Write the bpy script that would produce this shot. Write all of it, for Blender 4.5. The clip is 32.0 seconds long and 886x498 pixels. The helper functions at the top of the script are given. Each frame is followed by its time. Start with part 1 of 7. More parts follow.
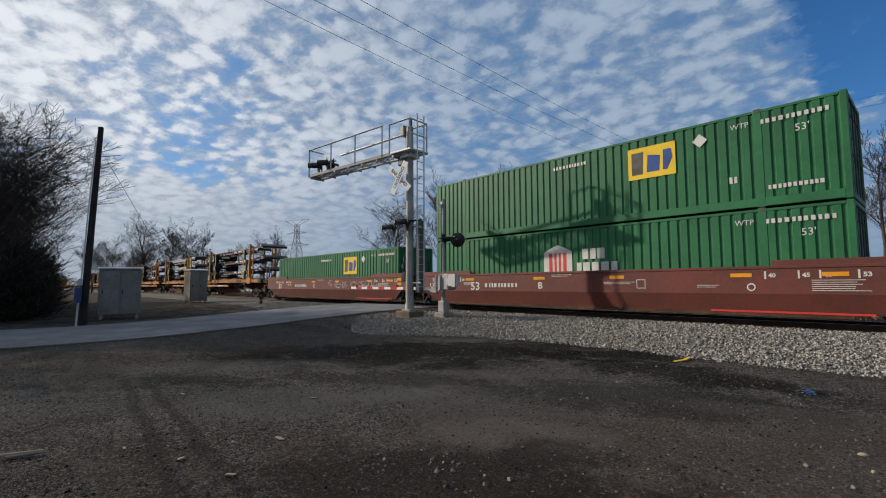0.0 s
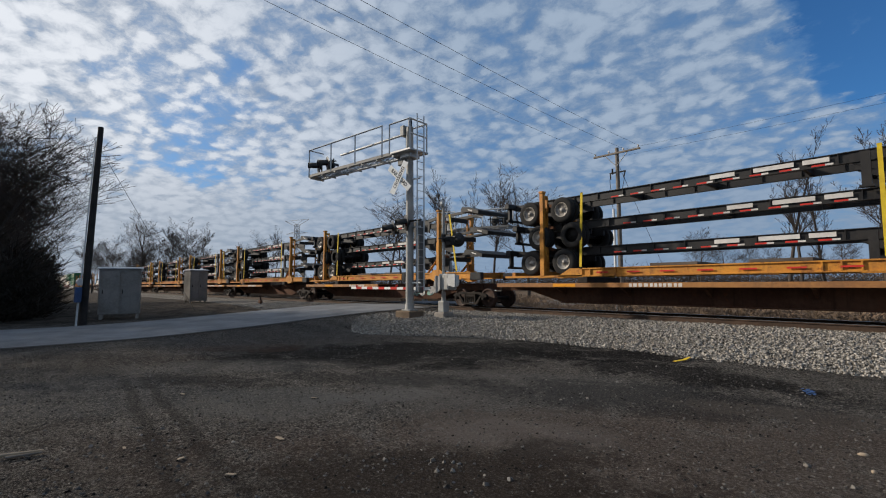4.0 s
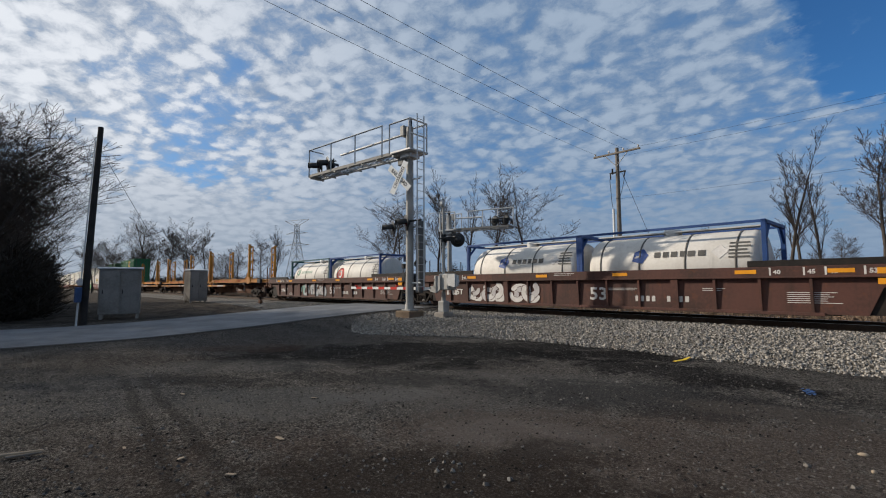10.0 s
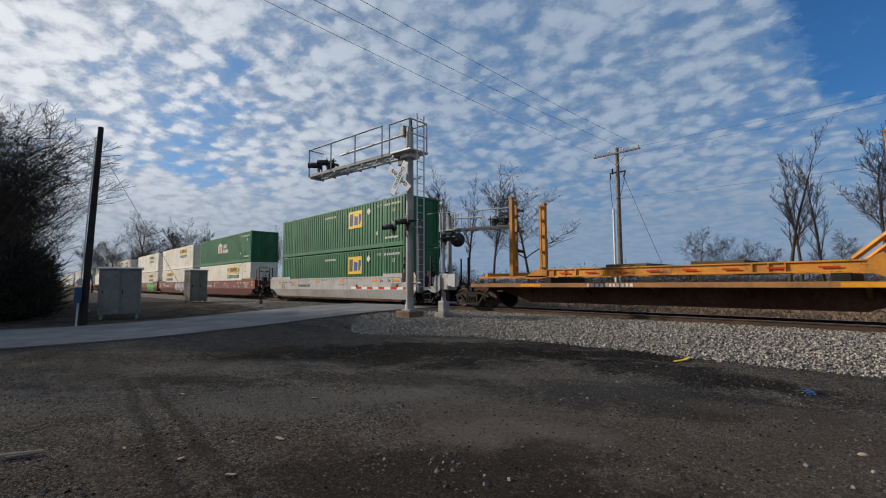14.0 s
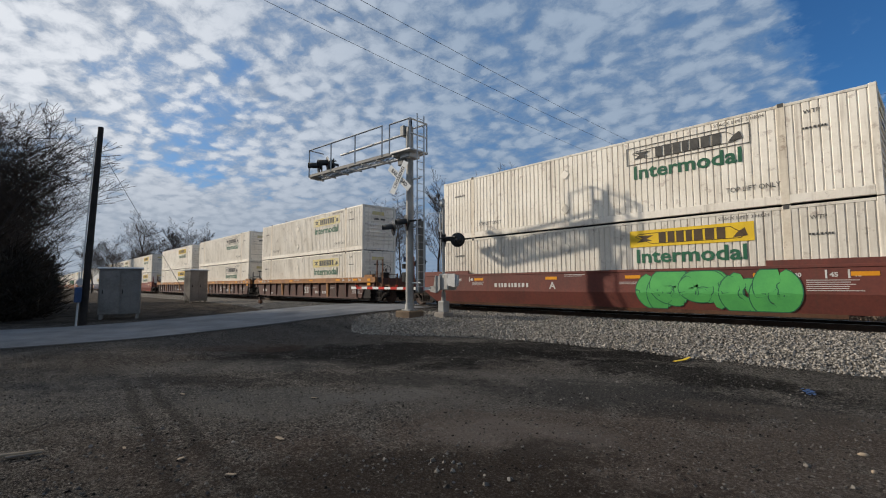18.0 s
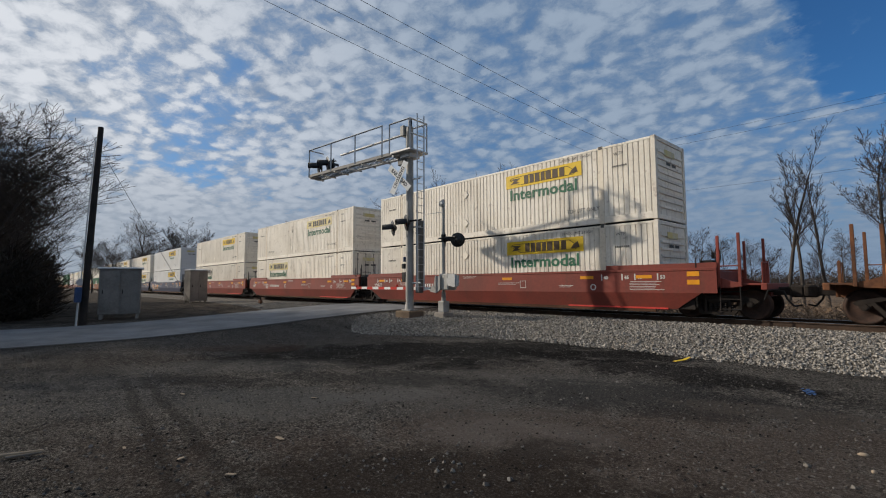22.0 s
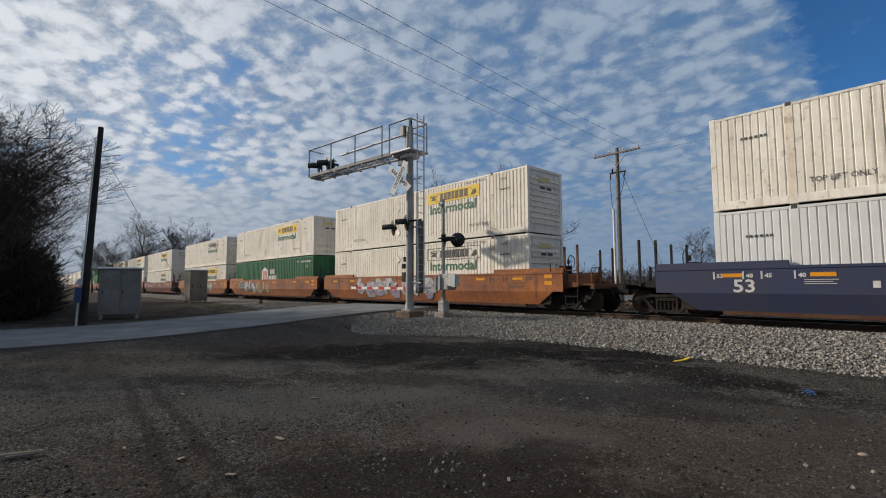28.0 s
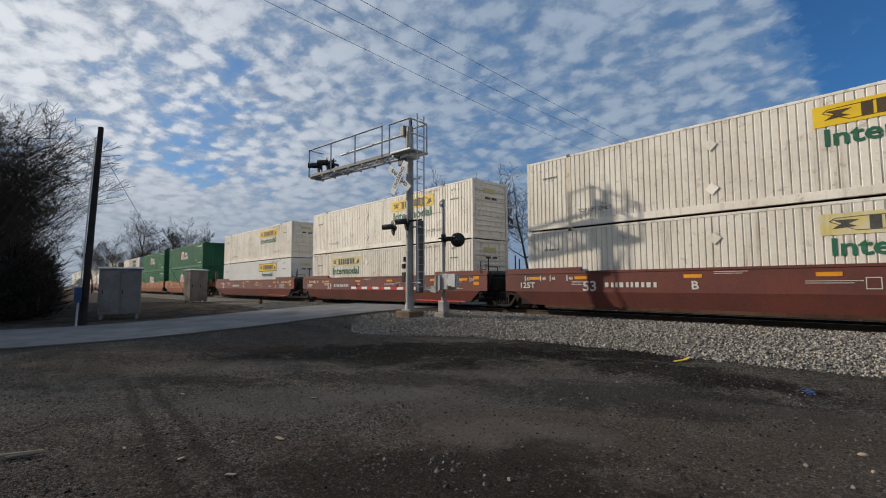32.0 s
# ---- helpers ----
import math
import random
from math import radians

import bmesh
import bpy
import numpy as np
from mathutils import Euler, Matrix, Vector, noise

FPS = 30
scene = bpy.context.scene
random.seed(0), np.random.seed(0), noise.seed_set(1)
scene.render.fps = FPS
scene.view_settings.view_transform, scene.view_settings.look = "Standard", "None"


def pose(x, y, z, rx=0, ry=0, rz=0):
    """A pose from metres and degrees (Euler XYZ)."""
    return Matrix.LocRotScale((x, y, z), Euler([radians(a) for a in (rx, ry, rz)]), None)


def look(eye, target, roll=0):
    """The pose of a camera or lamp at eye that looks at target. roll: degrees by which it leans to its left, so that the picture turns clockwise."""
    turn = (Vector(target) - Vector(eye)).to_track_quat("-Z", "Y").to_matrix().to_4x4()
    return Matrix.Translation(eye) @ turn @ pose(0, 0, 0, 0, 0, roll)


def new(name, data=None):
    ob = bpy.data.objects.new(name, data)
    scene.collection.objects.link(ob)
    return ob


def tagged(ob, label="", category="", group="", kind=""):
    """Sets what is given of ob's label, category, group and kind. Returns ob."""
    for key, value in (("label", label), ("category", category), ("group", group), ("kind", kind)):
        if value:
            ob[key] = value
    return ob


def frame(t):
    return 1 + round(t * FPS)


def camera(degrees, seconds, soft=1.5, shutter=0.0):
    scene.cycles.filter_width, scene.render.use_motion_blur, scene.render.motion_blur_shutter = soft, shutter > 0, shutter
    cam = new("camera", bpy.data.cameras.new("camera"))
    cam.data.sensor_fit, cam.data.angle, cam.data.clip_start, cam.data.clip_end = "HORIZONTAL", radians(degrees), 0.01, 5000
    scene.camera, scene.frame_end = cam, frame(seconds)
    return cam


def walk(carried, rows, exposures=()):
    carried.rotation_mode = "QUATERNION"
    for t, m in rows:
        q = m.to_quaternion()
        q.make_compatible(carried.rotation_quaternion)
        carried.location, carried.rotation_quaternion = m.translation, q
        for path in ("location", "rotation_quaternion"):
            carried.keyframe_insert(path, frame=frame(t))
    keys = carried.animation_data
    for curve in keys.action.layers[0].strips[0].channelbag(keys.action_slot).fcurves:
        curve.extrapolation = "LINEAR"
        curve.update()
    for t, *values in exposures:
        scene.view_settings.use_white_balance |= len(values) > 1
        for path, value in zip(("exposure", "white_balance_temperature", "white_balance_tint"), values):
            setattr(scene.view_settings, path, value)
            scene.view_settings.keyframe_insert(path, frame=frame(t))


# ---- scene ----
# The world: x runs along the railway in the train's way, y away from the camera across it, z up.
# z = 0 is the gravel lot, the rail tops lie at RAIL.
RAIL = 0.5
EYE = (0.0, -17.04, 1.6)
YAW, TILT = radians(42.612), radians(4.40)
cam = camera(87.766, 32.0, 1.1)
way = (-math.cos(YAW) * math.cos(TILT), math.sin(YAW) * math.cos(TILT), math.sin(TILT))
STAND = look(EYE, tuple(a + b for a, b in zip(EYE, way)), -0.24)
walk(cam, [(0.0, STAND), (32.0, STAND)], [(0.0, -0.10, 6200, 10), (6.0, -0.08, 6200, 10), (10.0, -0.09, 6200, 10), (13.0, -0.13, 6200, 10), (17.0, -0.14, 6200, 10), (20.0, -0.24, 6200, 10), (23.0, -0.27, 6200, 10), (32.0, -0.23, 6200, 10)])

# ---- light ----
SUN_EL, SUN_DIR = radians(25.2), (-0.860, -0.510)
sun_data = bpy.data.lights.new("sun", "SUN")
sun_data.energy, sun_data.angle, sun_data.color = 5.0, radians(0.8), (1.0, 0.875, 0.71)
sun = new("sun", sun_data)
sun.matrix_world = look((0, 0, 60), (-SUN_DIR[0] * math.cos(SUN_EL), -SUN_DIR[1] * math.cos(SUN_EL), 60 - math.sin(SUN_EL)))


class Net:
    """Short hand for building a node tree."""

    def __init__(self, tree):
        self.tree = tree
        tree.nodes.clear()

    def add(self, kind, values=None):
        n = self.tree.nodes.new(kind)
        for k, v in (values or {}).items():
            s = n.inputs[k]
            if isinstance(v, bpy.types.NodeSocket):
                self.tree.links.new(v, s)
            else:
                s.default_value = v
        return n

    def math(self, op, a, b=0.0, c=0.0, clamp=False):
        n = self.add("ShaderNodeMath", {0: a, 1: b, 2: c})
        n.operation, n.use_clamp = op, clamp
        return n.outputs[0]

    def vmath(self, op, a, b=(0, 0, 0)):
        n = self.add("ShaderNodeVectorMath", {0: a, 1: b})
        n.operation = op
        return n.outputs[0]

    def noise(self, vec, scale, detail=4.0, rough=0.55, dist=0.0):
        return self.add("ShaderNodeTexNoise", {"Vector": vec, "Scale": scale, "Detail": detail, "Roughness": rough, "Distortion": dist}).outputs[0]

    def step(self, v, lo, hi, a=0.0, b=1.0):
        n = self.add("ShaderNodeMapRange", {0: v, 1: lo, 2: hi, 3: a, 4: b})
        n.interpolation_type = "SMOOTHSTEP"
        return n.outputs[0]

    def mix(self, fac, a, b, blend="MIX"):
        n = self.add("ShaderNodeMix", {0: fac})
        n.data_type, n.blend_type = "RGBA", blend
        for i, v in ((6, a), (7, b)):
            if isinstance(v, bpy.types.NodeSocket):
                self.tree.links.new(v, n.inputs[i])
            else:
                n.inputs[i].default_value = (*v[:3], 1)
        return n.outputs[2]


def make_sky():
    world = bpy.data.worlds.new("sky")
    scene.world = world
    world.use_nodes = True
    n = Net(world.node_tree)
    d = n.add("ShaderNodeTexCoord").outputs["Generated"]
    sky = n.add("ShaderNodeTexSky")
    sky.sky_type, sky.sun_disc, sky.sun_elevation, sky.sun_rotation = "NISHITA", False, SUN_EL, math.atan2(SUN_DIR[0], SUN_DIR[1])
    sky.air_density, sky.dust_density, sky.ozone_density = 1.0, 0.6, 2.5
    blue = n.mix(1.0, sky.outputs[0], (0.040, 0.078, 0.112), "MULTIPLY")
    sep = n.add("ShaderNodeSeparateXYZ", {0: d})
    x, y, z = sep.outputs
    zz = n.math("MAXIMUM", n.math("ADD", z, 0.24), 0.12)
    p = n.add("ShaderNodeCombineXYZ", {0: n.math("DIVIDE", x, zz), 1: n.math("DIVIDE", y, zz), 2: 0.0}).outputs[0]
    # a mackerel sky: close-set cloudlets in ranks, with thin blue gaps
    turned = n.add("ShaderNodeMapping", {"Vector": p, "Location": (3.1, 1.7, 0), "Rotation": (0, 0, radians(-20)), "Scale": (1.0, 1.10, 1.0)}).outputs[0]
    bend = n.add("ShaderNodeTexNoise", {"Vector": p, "Scale": 7.0, "Detail": 6.0, "Roughness": 0.6}).outputs[1]
    curl = n.vmath("ADD", turned, n.vmath("MULTIPLY", n.vmath("SUBTRACT", bend, (0.5, 0.5, 0.5)), (0.085, 0.085, 0.0)))
    cells = n.add("ShaderNodeTexVoronoi", {"Vector": curl, "Scale": 16.0})
    cells.feature = "SMOOTH_F1"
    cells.inputs["Smoothness"].default_value = 0.9
    puff = n.step(cells.outputs["Distance"], 0.72, 0.05)
    fine = n.noise(curl, 17.0, 9.0, 0.66)
    big = n.noise(n.vmath("ADD", curl, (7.7, 2.1, 0)), 5.0, 6.0, 0.6)
    broad = n.noise(n.vmath("ADD", p, (4.3, 0.6, 0)), 1.3, 5.0, 0.55, 0.3)
    side = n.math("ADD", n.math("MULTIPLY", x, -0.62), n.math("MULTIPLY", y, -0.50))
    cover = n.math("ADD", n.math("MULTIPLY", side, 0.12), n.math("ADD", n.math("MULTIPLY", n.math("SUBTRACT", broad, 0.5), 0.42), 0.175))
    # an open corner and a clearer lane
    rag = n.math("MULTIPLY", n.math("SUBTRACT", n.noise(p, 4.0, 6.0, 0.6), 0.5), 0.045)
    for way_, w0, w1, deep in (((0.008, 0.907, 0.422), 0.984, 1.0, 0.66), ((-0.925, 0.202, 0.322), 0.986, 1.0, 0.12), ((-0.908, 0.296, 0.298), 0.992, 1.0, 0.07)):
        dot = n.add("ShaderNodeVectorMath", {0: d, 1: way_})
        dot.operation = "DOT_PRODUCT"
        cover = n.math("SUBTRACT", cover, n.step(n.math("ADD", dot.outputs["Value"], rag), w0, w1, 0.0, deep))
    low = n.step(z, 0.04, 0.24, 0.14, 0.0)
    body = n.math("ADD", n.math("MULTIPLY", puff, 0.20), n.math("ADD", n.math("MULTIPLY", fine, 0.50), n.math("MULTIPLY", big, 0.30)))
    dens = n.math("ADD", n.math("ADD", body, cover), low)
    mask = n.step(dens, 0.38, 0.72)
    veil = n.math("MULTIPLY", n.step(n.math("ADD", cover, n.math("MULTIPLY", low, 0.8)), -0.24, 0.14), 0.55)
    bright = n.step(n.math("ADD", n.math("MULTIPLY", body, 1.15), n.math("MULTIPLY", cover, 0.35)), 0.42, 0.76)
    glow = n.step(side, 0.02, 0.60)
    flat = n.step(z, 0.32, 0.10, 0.0, 0.72)
    bright = n.math("ADD", n.math("MULTIPLY", bright, n.math("SUBTRACT", 1.0, flat)), n.math("MULTIPLY", flat, 0.24))
    grey = n.mix(glow, (0.205, 0.280, 0.390), (0.30, 0.35, 0.42))
    white = n.mix(glow, (0.40, 0.48, 0.58), (0.92, 0.92, 0.92))
    cloud = n.mix(bright, grey, white)
    col = n.mix(veil, blue, n.mix(glow, (0.17, 0.30, 0.49), (0.33, 0.46, 0.63)))
    col = n.mix(n.math("MULTIPLY", mask, 0.93), col, cloud)
    haze = n.step(z, -0.02, 0.18, 0.50, 0.0)
    col = n.mix(haze, col, n.mix(glow, (0.23, 0.33, 0.47), (0.27, 0.325, 0.40)))
    bg = n.add("ShaderNodeBackground", {"Color": col, "Strength": 1.0})
    n.add("ShaderNodeOutputWorld", {"Surface": bg.outputs[0]})


make_sky()

# ---- materials ----
MATS = {}


def surf(name, col, col2=None, rough=0.65, metal=0.0, s1=0.9, s2=22.0, streak=0.0, streak_col=(0.06, 0.045, 0.035), bump=0.15, rnd=0.12, rust=0.0, spec=0.3, dist=0.01):
    """Paint, metal, wood or stone with two scales of mottling, run-down streaks and rust spots."""
    if name in MATS:
        return MATS[name]
    m = bpy.data.materials.new(name)
    m.use_nodes = True
    n = Net(m.node_tree)
    info = n.add("ShaderNodeObjectInfo").outputs["Random"]
    co = n.vmath("ADD", n.add("ShaderNodeTexCoord").outputs["Object"], n.add("ShaderNodeCombineXYZ", {0: n.math("MULTIPLY", info, 37.0), 1: n.math("MULTIPLY", info, 91.0), 2: 0.0}).outputs[0])
    a, b = n.noise(co, s1, 6.0, 0.6), n.noise(co, s2, 4.0, 0.6)
    if col2 is None:
        col2 = tuple(c * 0.72 for c in col)
    fac = n.step(n.math("ADD", n.math("MULTIPLY", a, 0.7), n.math("MULTIPLY", b, 0.3)), 0.36, 0.66)
    c = n.mix(fac, col, col2)
    if streak:
        run = n.noise(n.add("ShaderNodeMapping", {"Vector": co, "Scale": (5.0, 5.0, 0.25)}).outputs[0], 1.0, 5.0, 0.65)
        c = n.mix(n.math("MULTIPLY", n.step(run, 0.50, 0.78), streak), c, streak_col)
    if rust:
        r = n.math("MULTIPLY", n.step(n.noise(co, 3.1, 8.0, 0.7), 0.56, 0.66), rust)
        c = n.mix(r, c, (0.13, 0.045, 0.018))
    c = n.add("ShaderNodeHueSaturation", {"Color": c, "Value": n.math("ADD", 1.0 - rnd / 2, n.math("MULTIPLY", info, rnd))}).outputs[0]
    bs = n.add("ShaderNodeBsdfPrincipled", {"Base Color": c, "Metallic": metal, "Roughness": n.math("ADD", rough - 0.08, n.math("MULTIPLY", b, 0.2), clamp=True), "Specular IOR Level": spec})
    if bump:
        h = n.math("ADD", n.math("MULTIPLY", a, 0.4), b)
        n.tree.links.new(n.add("ShaderNodeBump", {"Height": h, "Strength": bump, "Distance": dist}).outputs[0], bs.inputs["Normal"])
    n.add("ShaderNodeOutputMaterial", {"Surface": bs.outputs[0]})
    MATS[name] = m
    return m


galv = surf("galvanised steel", (0.52, 0.52, 0.51), (0.38, 0.38, 0.375), 0.5, 0.2, 2.0, 30, bump=0.05)
alu = surf("brushed aluminium cabinet", (0.25, 0.225, 0.20), (0.16, 0.142, 0.122), 0.45, 0.45, 1.0, 12, streak=0.35, streak_col=(0.16, 0.13, 0.10), bump=0.05)
mast_grey = surf("weathered silver mast paint", (0.36, 0.355, 0.335), (0.26, 0.25, 0.23), 0.6, 0.1, 1.6, 20, streak=0.3, streak_col=(0.16, 0.13, 0.11))
# grey with shade put into its colour, for parts on the mast's dark side
shaded_grey = surf("grey metal darkened for shade", (0.15, 0.15, 0.145), (0.11, 0.11, 0.105), 0.6, 0.1, 1.5, 20, streak=0.3)
black = surf("black paint", (0.012, 0.012, 0.013), (0.03, 0.03, 0.03), 0.45, 0.0, 2, 30, bump=0.05)
rubber = surf("tyre rubber", (0.012, 0.012, 0.0125), (0.024, 0.022, 0.020), 0.9, 0.0, 3, 30)
dark_steel = surf("oily dark steel", (0.010, 0.009, 0.0085), (0.028, 0.021, 0.017), 0.75, 0.0, 2.5, 26, spec=0.25)
wheel_steel = surf("rusty wheel steel", (0.062, 0.034, 0.024), (0.026, 0.017, 0.013), 0.7, 0.1, 5, 30)
rail_side = surf("rusty rail", (0.075, 0.045, 0.028), (0.040, 0.026, 0.018), 0.8, 0.0, 3, 40)
rail_top = surf("polished rail head", (0.45, 0.44, 0.42), (0.33, 0.31, 0.29), 0.28, 0.9, 3, 40, bump=0.02)
tie_wood = surf("creosoted timber", (0.075, 0.058, 0.046), (0.13, 0.105, 0.085), 0.9, 0, 2, 35, bump=0.4)
concrete = surf("weathered concrete", (0.30, 0.27, 0.23), (0.21, 0.18, 0.15), 0.9, 0, 2.5, 40, bump=0.3)
pole_dark = surf("dark creosoted pole", (0.017, 0.015, 0.014), (0.034, 0.028, 0.024), 0.85, 0, 3, 40, bump=0.4)
pole_wood = surf("grey weathered pole", (0.20, 0.17, 0.14), (0.13, 0.11, 0.09), 0.85, 0, 3, 40, bump=0.4)
white_paint = surf("white paint", (0.78, 0.78, 0.76), (0.66, 0.65, 0.62), 0.5, 0, 2, 20, bump=0.03)
red_refl = surf("red reflective band", (0.55, 0.035, 0.025), (0.42, 0.03, 0.02), 0.4, 0, 4, 30, bump=0.02)
lens_red = surf("dark red lens", (0.10, 0.012, 0.010), (0.07, 0.01, 0.01), 0.15, 0, 4, 30, bump=0.0)
blue_box = surf("blue enamel", (0.035, 0.07, 0.16), (0.03, 0.05, 0.11), 0.5, 0, 4, 30)
bark = surf("grey brown bark", (0.075, 0.062, 0.052), (0.040, 0.033, 0.028), 0.95, 0, 1.5, 12, bump=0.2)
twig = surf("thin bare twigs", (0.070, 0.054, 0.044), (0.042, 0.034, 0.029), 0.95, 0, 1.5, 12, bump=0.0)
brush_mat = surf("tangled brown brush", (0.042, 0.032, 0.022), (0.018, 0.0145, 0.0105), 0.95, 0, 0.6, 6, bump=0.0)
truck_steel = surf("grimy brown cast steel", (0.030, 0.023, 0.018), (0.014, 0.0115, 0.010), 0.8, 0.0, 2.5, 26, spec=0.2)
dry_grass = surf("dead tan grass", (0.21, 0.145, 0.095), (0.12, 0.085, 0.06), 0.95, 0, 0.7, 6, bump=0.0)
end_rust = surf("rusty orange end frame", (0.17, 0.070, 0.030), (0.075, 0.035, 0.020), 0.8, 0, 1.5, 16, streak=0.4, streak_col=(0.02, 0.016, 0.014), rust=0.5)
tan_stone = surf("tan field stone", (0.34, 0.27, 0.19), (0.26, 0.20, 0.14), 0.9, 0, 6, 40, bump=0.4)
white_box = surf("dirty white container paint", (0.82, 0.765, 0.665), (0.68, 0.62, 0.52), 0.55, 0, 0.5, 9, streak=0.62, streak_col=(0.25, 0.195, 0.14), bump=0.04, rnd=0.26, rust=0.35)
stained_white = surf("stained white frame paint", (0.74, 0.665, 0.54), (0.60, 0.515, 0.40), 0.6, 0, 1.2, 14, streak=0.6, streak_col=(0.17, 0.12, 0.085), bump=0.05, rnd=0.25, rust=0.45)
clean_box = surf("clean white container paint", (0.70, 0.69, 0.665), (0.62, 0.605, 0.575), 0.5, 0, 0.5, 9, streak=0.16, streak_col=(0.42, 0.40, 0.36), bump=0.03, rnd=0.05)
green_box = surf("green container paint", (0.028, 0.150, 0.058), (0.020, 0.105, 0.042), 0.5, 0, 0.5, 9, streak=0.22, streak_col=(0.03, 0.05, 0.035), bump=0.04, rnd=0.25)
orange_box = surf("orange container paint", (0.62, 0.20, 0.022), (0.50, 0.15, 0.018), 0.5, 0, 0.6, 9, streak=0.25, streak_col=(0.22, 0.08, 0.03), bump=0.04)
tank_skin = surf("white tank cladding", (0.68, 0.645, 0.585), (0.56, 0.52, 0.46), 0.62, 0.0, 0.7, 12, streak=0.35, streak_col=(0.30, 0.27, 0.24), bump=0.03)
blue_frame = surf("blue tank frame", (0.022, 0.062, 0.20), (0.016, 0.045, 0.14), 0.5, 0, 2, 20)
teal_frame = surf("dark teal tank frame", (0.015, 0.075, 0.08), (0.012, 0.05, 0.055), 0.5, 0, 2, 20)
red_well = surf("red brown well paint", (0.150, 0.042, 0.030), (0.095, 0.032, 0.025), 0.62, 0, 0.6, 12, streak=0.4, rust=0.25, rnd=0.2)
bright_well = surf("oxide red well paint", (0.215, 0.042, 0.028), (0.145, 0.035, 0.025), 0.6, 0, 0.6, 12, streak=0.3, rust=0.2, rnd=0.15)
rust_well = surf("faded orange rust well paint", (0.36, 0.125, 0.036), (0.19, 0.070, 0.032), 0.7, 0, 0.5, 10, streak=0.7, streak_col=(0.085, 0.045, 0.03), rust=0.65, rnd=0.2)
navy_well = surf("navy well paint", (0.030, 0.040, 0.090), (0.045, 0.045, 0.065), 0.6, 0, 0.6, 12, streak=0.3, rust=0.1, rnd=0.2)
grey_well = surf("pale grey well paint", (0.42, 0.41, 0.39), (0.32, 0.30, 0.28), 0.6, 0, 0.6, 12, streak=0.4, rust=0.15)
brown_well = surf("brown ribbed well paint", (0.095, 0.040, 0.030), (0.050, 0.026, 0.020), 0.7, 0, 0.7, 12, streak=0.6, streak_col=(0.03, 0.02, 0.015), rust=0.5, rnd=0.15)
tan_sill = surf("faded yellow sill", (0.36, 0.165, 0.048), (0.22, 0.105, 0.042), 0.65, 0, 0.7, 12, streak=0.35, rust=0.4)
rack_yellow = surf("worn yellow rack paint", (0.52, 0.225, 0.024), (0.33, 0.135, 0.026), 0.6, 0, 0.9, 14, streak=0.5, streak_col=(0.11, 0.055, 0.025), rust=0.7, rnd=0.3)
spine_brown = surf("rusty brown spine", (0.060, 0.030, 0.021), (0.115, 0.062, 0.038), 0.85, 0, 0.45, 8, streak=0.6, streak_col=(0.018, 0.014, 0.012), rust=0.6, rnd=0.2, spec=0.08)
chassis_black = surf("chassis black", (0.009, 0.009, 0.010), (0.022, 0.020, 0.019), 0.55, 0.0, 1.5, 16, streak=0.3, streak_col=(0.05, 0.038, 0.03), spec=0.35)
chassis_white = surf("chassis grey white", (0.55, 0.54, 0.52), (0.40, 0.38, 0.35), 0.55, 0, 1.2, 14, streak=0.4, rust=0.35)
rim_steel = surf("pale wheel rim", (0.32, 0.31, 0.29), (0.17, 0.145, 0.12), 0.5, 0.4, 6, 30)
strap_yellow = surf("yellow strap", (0.60, 0.44, 0.02), (0.50, 0.34, 0.02), 0.7, 0, 4, 30)
logo_yellow = surf("yellow vinyl", (0.74, 0.50, 0.02), (0.66, 0.43, 0.02), 0.5, 0, 2, 20, streak=0.15, bump=0.0)
faded_yellow = surf("faded yellow vinyl", (0.62, 0.50, 0.16), (0.58, 0.53, 0.38), 0.55, 0, 2, 14, streak=0.25, bump=0.0)
logo_brown = surf("dark brown vinyl", (0.065, 0.042, 0.022), (0.09, 0.06, 0.03), 0.5, 0, 2, 20, bump=0.0)
logo_green = surf("dark green vinyl", (0.022, 0.105, 0.055), (0.03, 0.13, 0.07), 0.5, 0, 2, 20, bump=0.0)
mark_white = surf("white stencil", (0.60, 0.58, 0.55), (0.48, 0.45, 0.42), 0.6, 0, 3, 20, bump=0.0)
mark_dark = surf("dark stencil", (0.055, 0.052, 0.048), (0.10, 0.095, 0.085), 0.6, 0, 3, 20, bump=0.0)
mark_orange = surf("orange reflective tab", (0.72, 0.30, 0.012), (0.60, 0.24, 0.012), 0.4, 0, 3, 20, bump=0.0)
mark_blue = surf("blue emblem", (0.03, 0.075, 0.25), (0.03, 0.06, 0.20), 0.5, 0, 3, 20, bump=0.0)
mark_red = surf("red emblem", (0.55, 0.05, 0.035), (0.45, 0.04, 0.03), 0.5, 0, 3, 20, bump=0.0)
spray_silver = surf("silver spray paint", (0.42, 0.42, 0.43), (0.33, 0.32, 0.33), 0.5, 0.1, 2, 20, bump=0.0)
spray_green = surf("green spray paint", (0.10, 0.40, 0.10), (0.08, 0.33, 0.09), 0.5, 0, 2, 20, bump=0.0)
spray_mint = surf("mint spray paint", (0.24, 0.40, 0.34), (0.18, 0.32, 0.28), 0.5, 0, 2, 20, bump=0.0)
spray_lilac = surf("lilac spray paint", (0.24, 0.19, 0.27), (0.36, 0.31, 0.36), 0.5, 0, 2.5, 20, bump=0.0)
spray_teal = surf("dark teal spray paint", (0.03, 0.075, 0.085), (0.05, 0.09, 0.09), 0.5, 0, 2, 20, bump=0.0)
spray_pale = surf("pale spray paint", (0.46, 0.44, 0.43), (0.36, 0.33, 0.33), 0.5, 0, 2.5, 20, bump=0.0)
